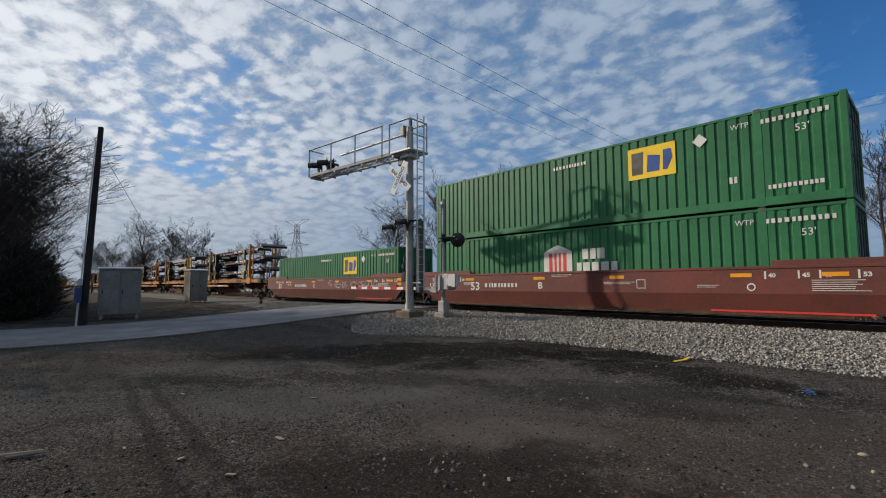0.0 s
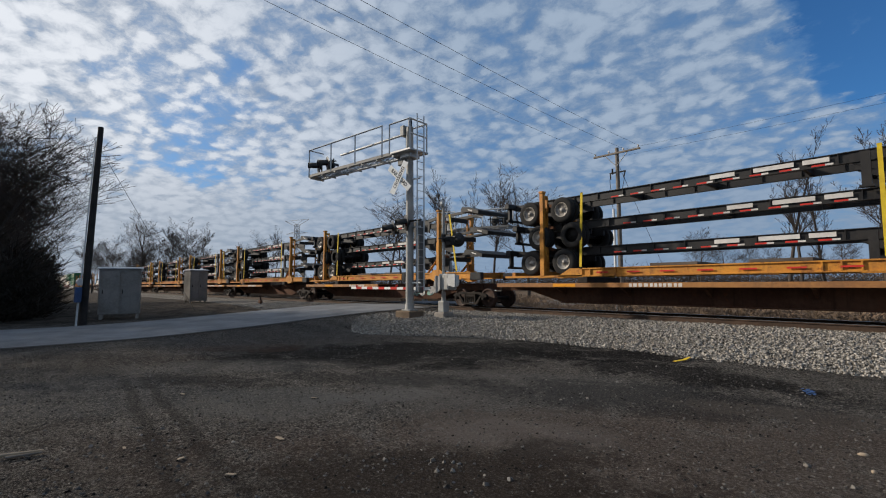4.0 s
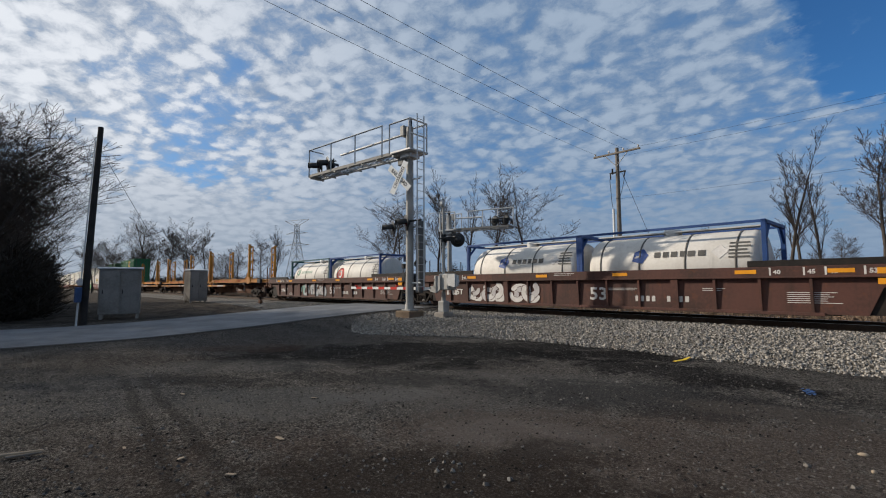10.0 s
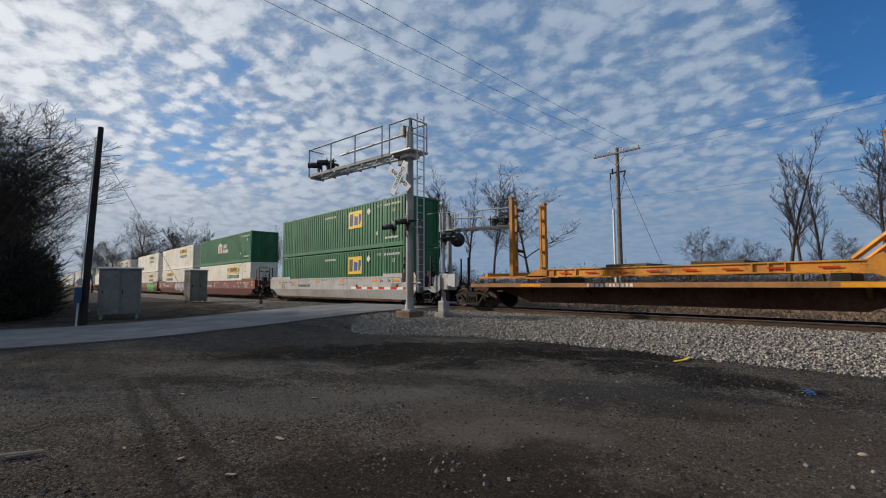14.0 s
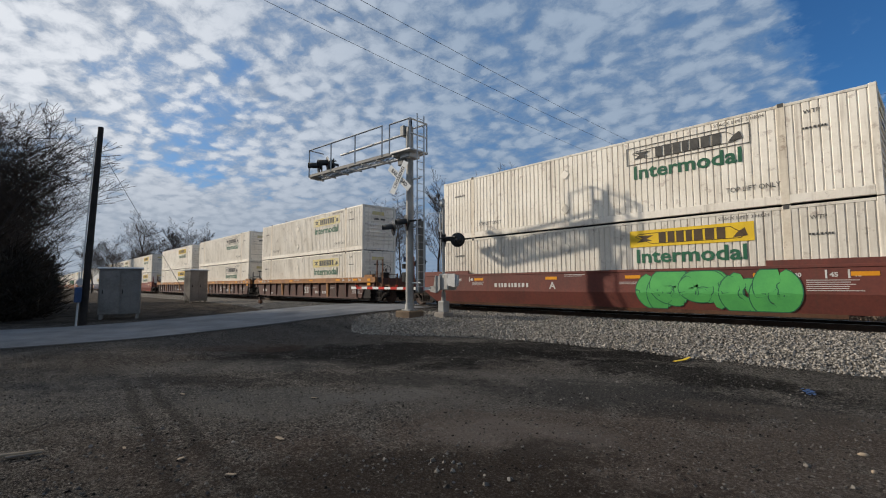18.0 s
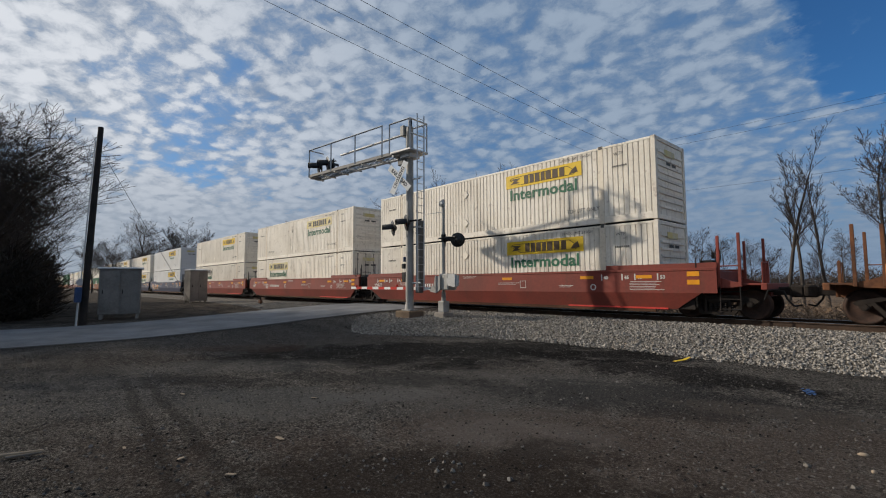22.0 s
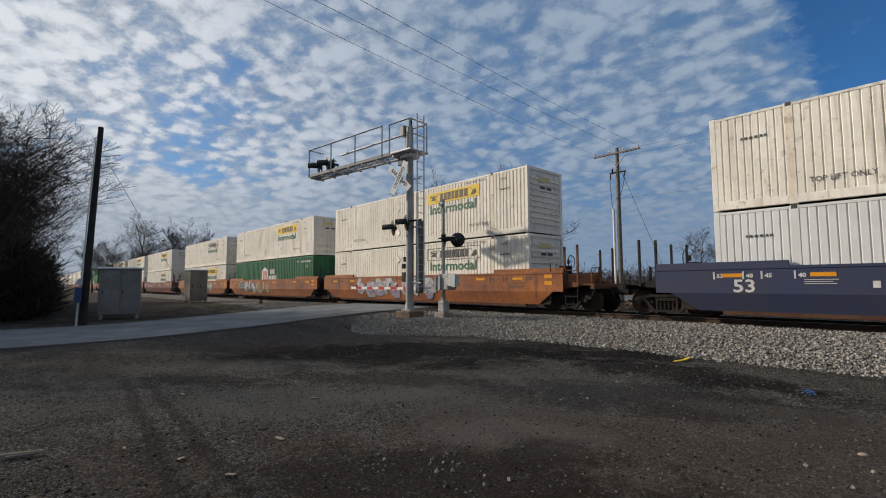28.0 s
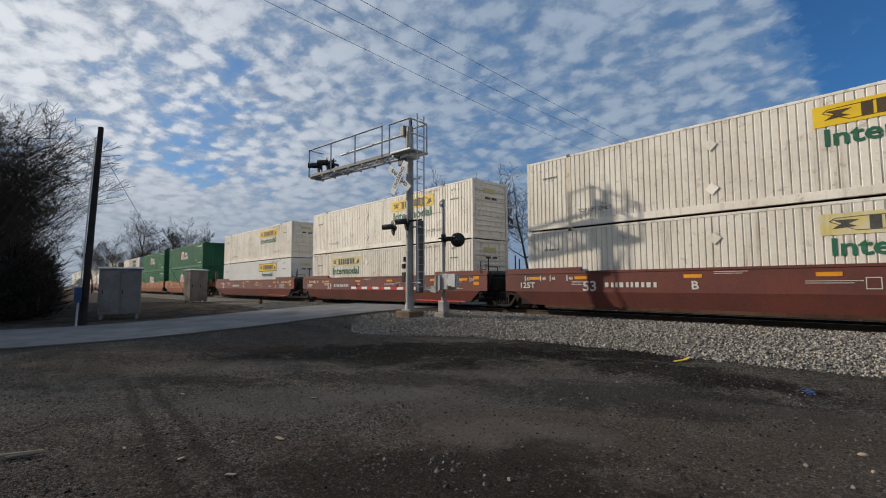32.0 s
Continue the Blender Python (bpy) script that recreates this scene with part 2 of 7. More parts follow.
brown_concrete = surf("rust-stained concrete", (0.22, 0.16, 0.105), (0.13, 0.09, 0.06), 0.9, 0, 2.5, 40, bump=0.3)
spray_blue = surf("blue spray paint", (0.02, 0.09, 0.28), (0.02, 0.07, 0.2), 0.5, 0, 2, 20, bump=0.0)
spray_mauve = surf("mauve spray paint", (0.30, 0.25, 0.30), (0.42, 0.38, 0.38), 0.5, 0, 3, 20, bump=0.0)


# ---- mesh building ----
class Shape:
    """Collects faces for one mesh."""

    def __init__(self):
        self.v, self.f, self.s = [], [], []

    def add(self, verts, faces, smooth=False):
        k = len(self.v)
        self.v.extend(tuple(p) for p in verts)
        self.f.extend(tuple(i + k for i in f) for f in faces)
        self.s.extend([smooth] * len(faces))
        return self

    def box(self, x0, x1, y0, y1, z0, z1, c=0.0):
        """A block; c > 0 chamfers its edges."""
        if c <= 0:
            self.add([(x, y, z) for x in (x0, x1) for y in (y0, y1) for z in (z0, z1)], [(0, 1, 3, 2), (4, 6, 7, 5), (0, 4, 5, 1), (2, 3, 7, 6), (0, 2, 6, 4), (1, 5, 7, 3)])
            return self
        bm = bmesh.new()
        bmesh.ops.create_cube(bm, size=1)
        for v in bm.verts:
            v.co = Vector((x0 + (v.co.x + 0.5) * (x1 - x0), y0 + (v.co.y + 0.5) * (y1 - y0), z0 + (v.co.z + 0.5) * (z1 - z0)))
        bmesh.ops.bevel(bm, geom=list(bm.edges), offset=c, segments=1, affect="EDGES")
        bm.verts.index_update()
        self.add([tuple(v.co) for v in bm.verts], [tuple(v.index for v in f.verts) for f in bm.faces])
        bm.free()
        return self

    def prism(self, pts, axis, a, b):
        """A polygon pushed along an axis: pts are the two other coordinates, in order."""
        n = len(pts)

        def at(p, d):
            q = list(p)
            q.insert(axis, d)
            return q
        vs = [at(p, a) for p in pts] + [at(p, b) for p in pts]
        fs = [tuple(range(n - 1, -1, -1)), tuple(range(n, 2 * n))] + [(i, (i + 1) % n, n + (i + 1) % n, n + i) for i in range(n)]
        return self.add(vs, fs)

    def tube(self, p, q, r, n=8, r2=None, caps=True):
        p, q = Vector(p), Vector(q)
        r2 = r if r2 is None else r2
        d = (q - p).normalized()
        u = d.cross(Vector((0, 0, 1)) if abs(d.z) < 0.9 else Vector((1, 0, 0))).normalized()
        w = d.cross(u)
        vs = []
        for c, rr in ((p, r), (q, r2)):
            vs += [c + (u * math.cos(k * math.tau / n) + w * math.sin(k * math.tau / n)) * rr for k in range(n)]
        self.add(vs, [(k, (k + 1) % n, n + (k + 1) % n, n + k) for k in range(n)], n > 5)
        if caps:
            self.add(vs, [tuple(range(n - 1, -1, -1)), tuple(range(n, 2 * n))])
        return self

    def bar(self, p, q, w, h=None):
        """A square bar from p to q."""
        return self.tube(p, q, w * 0.7071, 4, None if h is None else h * 0.7071)

    def path(self, pts, r, n=6):
        for a, b in zip(pts, pts[1:]):
            self.tube(a, b, r, n)
        return self

    def lathe(self, prof, centre, axis=1, n=24):
        """prof: (radius, along) pairs turned about an axis."""
        vs, fs = [], []
        for r, h in prof:
            for k in range(n):
                c, s = r * math.cos(k * math.tau / n), r * math.sin(k * math.tau / n)
                p = {0: (h, c, s), 1: (c, h, s), 2: (c, s, h)}[axis]
                vs.append(tuple(a + b for a, b in zip(p, centre)))
        m = len(prof)
        for i in range(m - 1):
            for k in range(n):
                fs.append((i * n + k, i * n + (k + 1) % n, (i + 1) * n + (k + 1) % n, (i + 1) * n + k))
        return self.add(vs, fs, True)

    def mesh(self, name, *mats):
        me = bpy.data.meshes.new(name)
        me.from_pydata(self.v, [], self.f)
        me.polygons.foreach_set("use_smooth", self.s)
        for m in mats:
            me.materials.append(m)
        bm = bmesh.new()
        bm.from_mesh(me)
        bmesh.ops.recalc_face_normals(bm, faces=bm.faces)
        bm.to_mesh(me)
        bm.free()
        me.update()
        return me


def part(name, shape, material, parent, label="", many=False):
    """One mesh object under a thing or part. shape: a Shape, or a mesh to share."""
    me = shape if isinstance(shape, bpy.types.Mesh) else shape.mesh(name, material)
    ob = new(name, me)
    ob.parent = parent
    if label:
        ob["label"] = label
    if many:
        ob["kind"] = "stuff"
    return ob


def thing(name, label, category, group="", m=None):
    ob = new(name)
    ob.empty_display_size = 0.3
    if m is not None:
        ob.matrix_basis = m
    return tagged(ob, label, category, group)


def structure(name, shape, material, label="", category=""):
    ob = new(name, shape if isinstance(shape, bpy.types.Mesh) else shape.mesh(name, material))
    return tagged(ob, label, category, kind="structure")


TEXTS = {}


def lettering(text, height, material, squeeze=1.0, bold=0.0):
    """A flat mesh of words, standing in the plane y = 0, centred; shared between repeats."""
    key = (text, height, material.name, squeeze, bold)
    if key not in TEXTS:
        cu = bpy.data.curves.new("words", "FONT")
        cu.body, cu.size, cu.align_x, cu.align_y, cu.resolution_u, cu.offset = text, height / 0.70, "CENTER", "CENTER", 2, bold
        ob = bpy.data.objects.new("words", cu)
        me = bpy.data.meshes.new_from_object(ob)
        bpy.data.objects.remove(ob)
        me.transform(Matrix.Diagonal((squeeze, 1, 1, 1)))
        me.transform(Matrix.Rotation(math.pi / 2, 4, "X"))
        me.materials.clear()
        me.materials.append(material)
        TEXTS[key] = me
    return TEXTS[key]


def words(name, text, height, material, parent, x, y, z, squeeze=1.0, bold=0.0):
    ob = new(name, lettering(text, height, material, squeeze, bold))
    ob.parent = parent
    ob.location = (x, y, z)
    return ob


def bars(x, z, w, h, count, y, gap=0.28, seed=0):
    """Plain strokes in place of letters: a row of blocks with the rhythm of a word."""
    s, rng = Shape(), random.Random(seed + count)
    ws = [rng.uniform(0.75, 1.25) for _ in range(count)]
    k, a = w / sum(ws), x - w / 2
    for q in ws:
        s.box(a, a + q * k * (1 - gap), y - 0.004, y, z - h / 2, z + h / 2)
        a += q * k
    return s


def lines(x0, x1, z1, rows, pitch, y, h=0.03, seed=1):
    """Rows of small print as thin strokes."""
    s, rng = Shape(), random.Random(seed)
    for i in range(rows):
        e = x1 - rng.random() * 0.45 * (x1 - x0)
        s.box(x0, e, y - 0.004, y, z1 - i * pitch - h, z1 - i * pitch)
    return s


# ---- the ground ----
def smooth(a, b, x):
    t = min(1.0, max(0.0, (x - a) / (b - a)))
    return t * t * (3 - 2 * t)


def road_mid(y):
    """Where the road's middle line runs."""
    return -20.8 - 0.10 * (y + 4) - 0.012 * min(0.0, y + 8) ** 2 * 0.5


def bed_edge(x):
    """The near foot of the ballast, which bulges out round the signal mast."""
    return -5.95 - 2.45 * math.exp(-((x + 13.2) / 2.9) ** 2)


def ground_z(x, y):
    """Height of the natural ground."""
    z = 0.05 * noise.noise((x * 0.11, y * 0.11, 3.0)) + 0.025 * noise.noise((x * 0.5, y * 0.5, 7.0))
    z *= 1 - smooth(40, 160, abs(x) + abs(y))
    # the road climbs to the rails
    on = 1 - smooth(3.6, 6.5, abs(x - road_mid(y)))
    z = z * (1 - on) + on * (0.46 * (1 - smooth(2.5, 16.0, abs(y))))
    # along the track the ground lies higher, beyond the road
    z += 0.26 * (1 - on) * smooth(-22.0, -34.0, x) * (1 - smooth(5.0, 14.0, abs(y)))
    z -= 0.25 * smooth(3.0, 7.0, y) * (1 - on)
    return z


def spaced(lo, hi, fine0, fine1, step):
    """Grid lines: even in the middle, ever wider outside it."""
    out, p, d = [], fine0, step
    while p < fine1:
        out.append(p)
        p += step
    while p < hi:
        out.append(p)
        d *= 1.35
        p += d
    out.append(hi)
    p, d = fine0, step
    left = []
    while p > lo:
        d *= 1.35
        p -= d
        left.append(max(p, lo))
    return left[::-1] + out


def grid_shape(xs, ys, fz):
    s, n = Shape(), len(ys)
    s.v = [(x, y, fz(x, y)) for x in xs for y in ys]
    s.f = [(i * n + j, (i + 1) * n + j, (i + 1) * n + j + 1, i * n + j + 1) for i in range(len(xs) - 1) for j in range(n - 1)]
    s.s = [True] * len(s.f)
    return s


def ground_material():
    """Dark cinder and gravel lot: wheel-worn, with black patches, paler grit and brown earth."""
    m = bpy.data.materials.new("dark gravel lot")
    m.use_nodes = True
    n = Net(m.node_tree)
    co = n.add("ShaderNodeTexCoord").outputs["Object"]
    x, y, z = n.add("ShaderNodeSeparateXYZ", {0: co}).outputs
    broad, mid = n.noise(co, 0.22, 5.0, 0.6, 0.4), n.noise(co, 0.9, 6.0, 0.65, 0.6)
    grit, dots = n.noise(co, 34.0, 8.0, 0.8), n.noise(co, 85.0, 3.0, 0.7)
    small, lump = n.noise(co, 6.0, 6.0, 0.7, 0.3), n.noise(co, 13.0, 5.0, 0.7, 0.2)
    drag = n.noise(n.add("ShaderNodeMapping", {"Vector": co, "Rotation": (0, 0, radians(35)), "Scale": (0.35, 2.2, 1.0)}).outputs[0], 1.0, 6.0, 0.6, 0.5)

    def blot(cx, cy, ax, ay, turn, k, rough=1.6):
        """A patch with a ragged rim: middle, half lengths, turn in degrees, strength."""
        ca, sa = math.cos(radians(turn)), math.sin(radians(turn))
        dx, dy = n.math("SUBTRACT", x, cx), n.math("SUBTRACT", y, cy)
        u = n.math("DIVIDE", n.math("ADD", n.math("MULTIPLY", dx, ca), n.math("MULTIPLY", dy, sa)), ax)
        v = n.math("DIVIDE", n.math("SUBTRACT", n.math("MULTIPLY", dy, ca), n.math("MULTIPLY", dx, sa)), ay)
        r = n.math("ADD", n.math("ADD", n.math("MULTIPLY", u, u), n.math("MULTIPLY", v, v)), n.math("MULTIPLY", n.math("ADD", n.math("SUBTRACT", mid, 0.5), n.math("MULTIPLY", n.math("SUBTRACT", small, 0.5), 0.5)), 2.6 * rough))
        return n.math("MULTIPLY", n.step(r, 1.55, 0.45), k)
    c = n.mix(n.step(mid, 0.36, 0.64), (0.0115, 0.0106, 0.0096), (0.088, 0.081, 0.073))
    c = n.mix(n.math("MULTIPLY", n.step(broad, 0.47, 0.60), 0.55), c, (0.052, 0.041, 0.035))
    c = n.mix(n.math("MULTIPLY", n.step(drag, 0.52, 0.68), 0.55), c, (0.129, 0.119, 0.106))
    c = n.mix(n.math("MULTIPLY", n.step(small, 0.52, 0.72), 0.5), c, (0.139, 0.127, 0.111))
    c = n.mix(n.math("MULTIPLY", n.step(small, 0.47, 0.32), 0.6), c, (0.017, 0.016, 0.0155))
    c = n.mix(n.math("MULTIPLY", n.step(lump, 0.51, 0.62), 0.5), c, (0.165, 0.150, 0.131))
    c = n.mix(n.math("MULTIPLY", n.step(lump, 0.49, 0.40), 0.6), c, (0.013, 0.012, 0.012))
    c = n.mix(n.math("MULTIPLY", n.step(grit, 0.515, 0.60), 0.70), c, (0.31, 0.282, 0.248))
    c = n.mix(n.math("MULTIPLY", n.step(grit, 0.49, 0.41), 0.85), c, (0.008, 0.0075, 0.007))
    c = n.mix(n.math("MULTIPLY", n.step(dots, 0.55, 0.64), 0.45), c, (0.31, 0.28, 0.245))
    # paler grit, dust and brown earth; black smears; wheel tracks
    for cx, cy, ax, ay, turn, k, tone in (
            (-8.6, -16.1, 1.9, 1.3, 46, 0.3, (0.10, 0.10, 0.10)), (-6.2, -14.3, 1.2, 0.9, 46, 0.5, (0.125, 0.122, 0.115)), (-4.6, -11.6, 2.4, 1.5, 50, 0.45, (0.115, 0.112, 0.106)),
            (-2.0, -12.9, 3.4, 1.7, 50, 0.5, (0.105, 0.080, 0.066)), (-5.2, -16.2, 1.8, 0.5, 10, 0.4, (0.06, 0.046, 0.038)), (-3.2, -13.1, 0.95, 0.55, 42, 0.5, (0.15, 0.132, 0.12)),
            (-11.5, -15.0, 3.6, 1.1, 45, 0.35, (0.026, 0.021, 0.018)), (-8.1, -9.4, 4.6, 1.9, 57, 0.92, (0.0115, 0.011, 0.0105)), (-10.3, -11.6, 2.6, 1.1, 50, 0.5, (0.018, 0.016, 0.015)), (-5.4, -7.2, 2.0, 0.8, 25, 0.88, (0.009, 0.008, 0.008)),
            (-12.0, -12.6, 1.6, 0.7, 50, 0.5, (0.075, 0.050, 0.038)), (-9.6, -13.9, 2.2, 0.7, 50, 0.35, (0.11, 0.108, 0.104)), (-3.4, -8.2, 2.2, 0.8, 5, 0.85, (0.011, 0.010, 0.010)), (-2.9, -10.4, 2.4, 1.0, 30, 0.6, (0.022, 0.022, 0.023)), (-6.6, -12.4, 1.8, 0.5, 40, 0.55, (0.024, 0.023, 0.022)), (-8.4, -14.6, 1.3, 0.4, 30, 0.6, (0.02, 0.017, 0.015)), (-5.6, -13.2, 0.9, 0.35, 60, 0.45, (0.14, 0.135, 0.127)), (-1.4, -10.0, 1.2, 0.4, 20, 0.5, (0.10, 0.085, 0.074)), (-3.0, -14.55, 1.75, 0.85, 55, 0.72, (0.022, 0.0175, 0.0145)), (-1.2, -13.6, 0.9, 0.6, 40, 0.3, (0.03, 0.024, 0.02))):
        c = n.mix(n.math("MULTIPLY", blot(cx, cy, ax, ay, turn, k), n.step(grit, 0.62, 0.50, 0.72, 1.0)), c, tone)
    for y0, slope, wide in ((-15.73, -0.075, 0.075), (-15.43, -0.055, 0.075)):
        line = n.math("ADD", n.math("MULTIPLY", n.math("ADD", x, 8.5), slope), n.math("ADD", n.math("MULTIPLY", mid, 0.35), y0 - 0.175))
        off = n.math("ABSOLUTE", n.math("SUBTRACT", y, line))
        band = n.math("MULTIPLY", n.step(off, wide * 1.6, wide * 0.4), n.math("MULTIPLY", n.step(x, -10.5, -8.5), n.step(lump, 0.3, 0.5)))
        c = n.mix(n.math("MULTIPLY", band, 0.46), c, (0.015, 0.0125, 0.0115))
    # brown earth and dead grass away from the lot
    verge = n.mix(n.step(mid, 0.40, 0.62), (0.030, 0.025, 0.021), (0.092, 0.077, 0.063))
    verge = n.mix(n.math("MULTIPLY", n.step(lump, 0.50, 0.60), 0.6), verge, (0.15, 0.125, 0.10))
    verge = n.mix(n.math("MULTIPLY", n.step(grit, 0.49, 0.40), 0.8), verge, (0.014, 0.012, 0.010))
    c = n.mix(n.step(n.math("ADD", x, n.math("MULTIPLY", mid, 2.0)), -23.0, -25.5), c, verge)
    earth = n.mix(n.step(mid, 0.4, 0.62), (0.10, 0.075, 0.055), (0.20, 0.145, 0.10))
    c = n.mix(n.step(n.math("ADD", y, mid), 3.2, 4.8), c, n.mix(n.math("MULTIPLY", n.step(grit, 0.5, 0.7), 0.5), earth, (0.24, 0.18, 0.125)))
    bs = n.add("ShaderNodeBsdfPrincipled", {"Base Color": c, "Roughness": 0.95, "Specular IOR Level": 0.03})
    h = n.math("ADD", n.math("ADD", n.math("MULTIPLY", grit, 1.3), n.math("ADD", n.math("MULTIPLY", small, 1.5), n.math("MULTIPLY", lump, 1.3))), n.math("MULTIPLY", mid, 1.5))
    b = n.add("ShaderNodeBump", {"Height": h, "Strength": 1.0, "Distance": 0.05})
    n.tree.links.new(b.outputs[0], bs.inputs["Normal"])
    n.add("ShaderNodeOutputMaterial", {"Surface": bs.outputs[0]})
    return m


def stone_material(name, tones, scale):
    """Crushed stone: each stone its own tone."""
    m = bpy.data.materials.new(name)
    m.use_nodes = True
    n = Net(m.node_tree)
    co = n.add("ShaderNodeTexCoord").outputs["Object"]
    v = n.add("ShaderNodeTexVoronoi", {"Vector": co, "Scale": scale})
    isl = n.add("ShaderNodeNewGeometry").outputs["Random Per Island"]
    k = n.math("FRACT", n.math("ADD", n.add("ShaderNodeSeparateColor", {0: v.outputs["Color"]}).outputs[0], isl))
    c = n.mix(k, tones[0], tones[1])
    c = n.mix(n.math("MULTIPLY", n.step(n.noise(co, 0.5, 5.0, 0.6), 0.45, 0.7), 0.6), c, tones[2])
    # shade in the gaps painted in: the cell rims go almost black
    c = n.mix(n.step(v.outputs["Distance"], 0.45, 0.8), c, tuple(t * 0.2 for t in tones[2]))
    bs = n.add("ShaderNodeBsdfPrincipled", {"Base Color": c, "Roughness": 0.95, "Specular IOR Level": 0.05})
    b = n.add("ShaderNodeBump", {"Height": n.math("SUBTRACT", 1.0, v.outputs["Distance"]), "Strength": 0.9, "Distance": 0.05})
    n.tree.links.new(b.outputs[0], bs.inputs["Normal"])
    n.add("ShaderNodeOutputMaterial", {"Surface": bs.outputs[0]})
    return m


lot_mat = ground_material()
ballast_mat = stone_material("pale crushed ballast", ((0.49, 0.45, 0.395), (0.165, 0.15, 0.13), (0.30, 0.265, 0.22)), 24.0)
sub_mat = stone_material("darker ballast between the stones", ((0.30, 0.275, 0.24), (0.11, 0.10, 0.086), (0.19, 0.168, 0.14)), 17.0)
road_mat = surf("worn grey asphalt", (0.195, 0.198, 0.204), (0.115, 0.117, 0.121), 0.85, 0, 0.8, 34, bump=0.5, rnd=0, spec=0.08)
edge_mat = surf("crumbling dark asphalt", (0.035, 0.034, 0.033), (0.06, 0.057, 0.055), 0.9, 0, 0.8, 30, bump=0.5, rnd=0, spec=0.04)

xs, ys = spaced(-2500, 2500, -60, 14, 0.55), spaced(-2500, 2500, -30, 16, 0.55)
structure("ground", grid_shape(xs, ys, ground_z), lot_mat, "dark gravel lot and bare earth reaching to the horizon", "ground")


def make_road():
    """The asphalt road that crosses the rails, one strip with a thin crumbling edge."""
    s, e, ys = Shape(), Shape(), [-90 + 0.8 * i for i in range(int(130 / 0.8))]
    for i, y in enumerate(ys):
        c = road_mid(y)
        w0 = 3.45 + 0.10 * noise.noise((y * 0.6, 1.0, 0.0))
        w1 = 3.45 + 0.22 * noise.noise((y * 0.4, 5.0, 0.0))
        row = [c - w0, c - 1.7, c, c + 1.7, c + w1]
        s.v += [(x, y, max(ground_z(x, y), ground_z(c, y)) + 0.035 - 0.012 * abs(k - 2)) for k, x in enumerate(row)]
        w2 = w1 + 0.35 + 0.35 * noise.noise((y * 0.35, 9.0, 0.0))
        e.v += [(c + w1 - 0.05, y, ground_z(c, y) + 0.004), (c + w2, y, ground_z(c + w2, y) + 0.012)]
    s.f = [(5 * i + k, 5 * i + k + 1, 5 * i + k + 6, 5 * i + k + 5) for i in range(len(ys) - 1) for k in range(4)]
    e.f = [(2 * i, 2 * i + 1, 2 * i + 3, 2 * i + 2) for i in range(len(ys) - 1)]
    s.s, e.s = [True] * len(s.f), [True] * len(e.f)
    structure("road", s, road_mat, "worn grey asphalt road over the level crossing", "road")
    structure("road_shoulder", e, edge_mat, "crumbling dark asphalt edge of the road", "road shoulder")


make_road()


def bed_z(x, y):
    """Top of the ballast bed."""
    e = bed_edge(x)
    if y < 0:
        up = smooth(e, -2.3, y) ** 0.8
    else:
        up = 1 - smooth(2.3, 4.6, y)
    pad = 0.10 * math.exp(-((x + 14.0) / 2.2) ** 2 - ((y + 5.3) / 1.9) ** 2)
    near_road = smooth(3.3, 4.6, abs(x - road_mid(y)))
    base = ground_z(x, y)
    top = base * (1 - up) + 0.325 * up + pad + 0.03 * noise.noise((x * 1.3, y * 1.3, 2.0)) * (1 - smooth(-2.4, -1.6, y))
    return base - 0.05 + (top - base + 0.05) * near_road if y < -1.4 else top - 0.02


xs = [-420 + 12 * i for i in range(29)] + [-72 + 2 * i for i in range(13)] + [-46 + 0.45 * i for i in range(140)] + [17 + 8 * i for i in range(14)]
ys = [-9.6 + 0.35 * i for i in range(22)] + [-1.8 + 0.5 * i for i in range(13)] + [4.7]
structure("ballast_bed", grid_shape(xs, ys, lambda x, y: bed_z(x, y) if y > bed_edge(x) - 0.1 else ground_z(x, y) - 0.08), sub_mat, "pale crushed stone ballast under the railway", "ballast")


def make_stones(name, count, spread, size, material, label):
    """Loose stones as one joined mesh."""
    rng = np.random.default_rng(7)
    base = np.array([(-1, -1, -1), (1, -1, -1), (1, 1, -1), (-1, 1, -1), (-.7, -.7, 1), (.6, -.8, 1), (.7, .6, 1), (-.6, .7, 1)], float)
    faces = np.array([(0, 3, 2, 1), (4, 5, 6, 7), (0, 1, 5, 4), (1, 2, 6, 5), (2, 3, 7, 6), (3, 0, 4, 7)])
    spots = np.array([g for g in (spread(rng) for _ in range(count)) if g is not None])
    k = len(spots)
    r = size * (0.55 + rng.random(k) ** 3 * 1.3)
    q = base * np.array([1, 0.8, 0.62]) * r[:, None, None] * (0.70 + 0.6 * rng.random((k, 8, 3)))
    for i, j, turn in ((0, 2, 1.4), (1, 2, 1.4), (0, 1, 6.283)):
        a = (rng.random(k) - 0.5) * turn
        c, d = np.cos(a)[:, None], np.sin(a)[:, None]
        q[:, :, i], q[:, :, j] = q[:, :, i] * c - q[:, :, j] * d, q[:, :, i] * d + q[:, :, j] * c
    q += spots[:, None, :]
    q[:, :, 2] += (r * 0.25)[:, None]
    me = bpy.data.meshes.new(name)
    me.from_pydata(q.reshape(-1, 3).tolist(), [], (faces[None] + 8 * np.arange(k)[:, None, None]).reshape(-1, 4).tolist())
    me.materials.append(material)
    tagged(new(name, me), label, "stones", kind="stuff")


def on_bed(rng):
    x = -34 + 42 * rng.random() ** 0.75
    e = bed_edge(x)
    y = e - 0.25 + (-0.65 - e) * rng.random() ** 0.9
    if abs(x - road_mid(y)) < 4.3:
        return None
    return (x, y, bed_z(x, y) if y > e else ground_z(x, y))


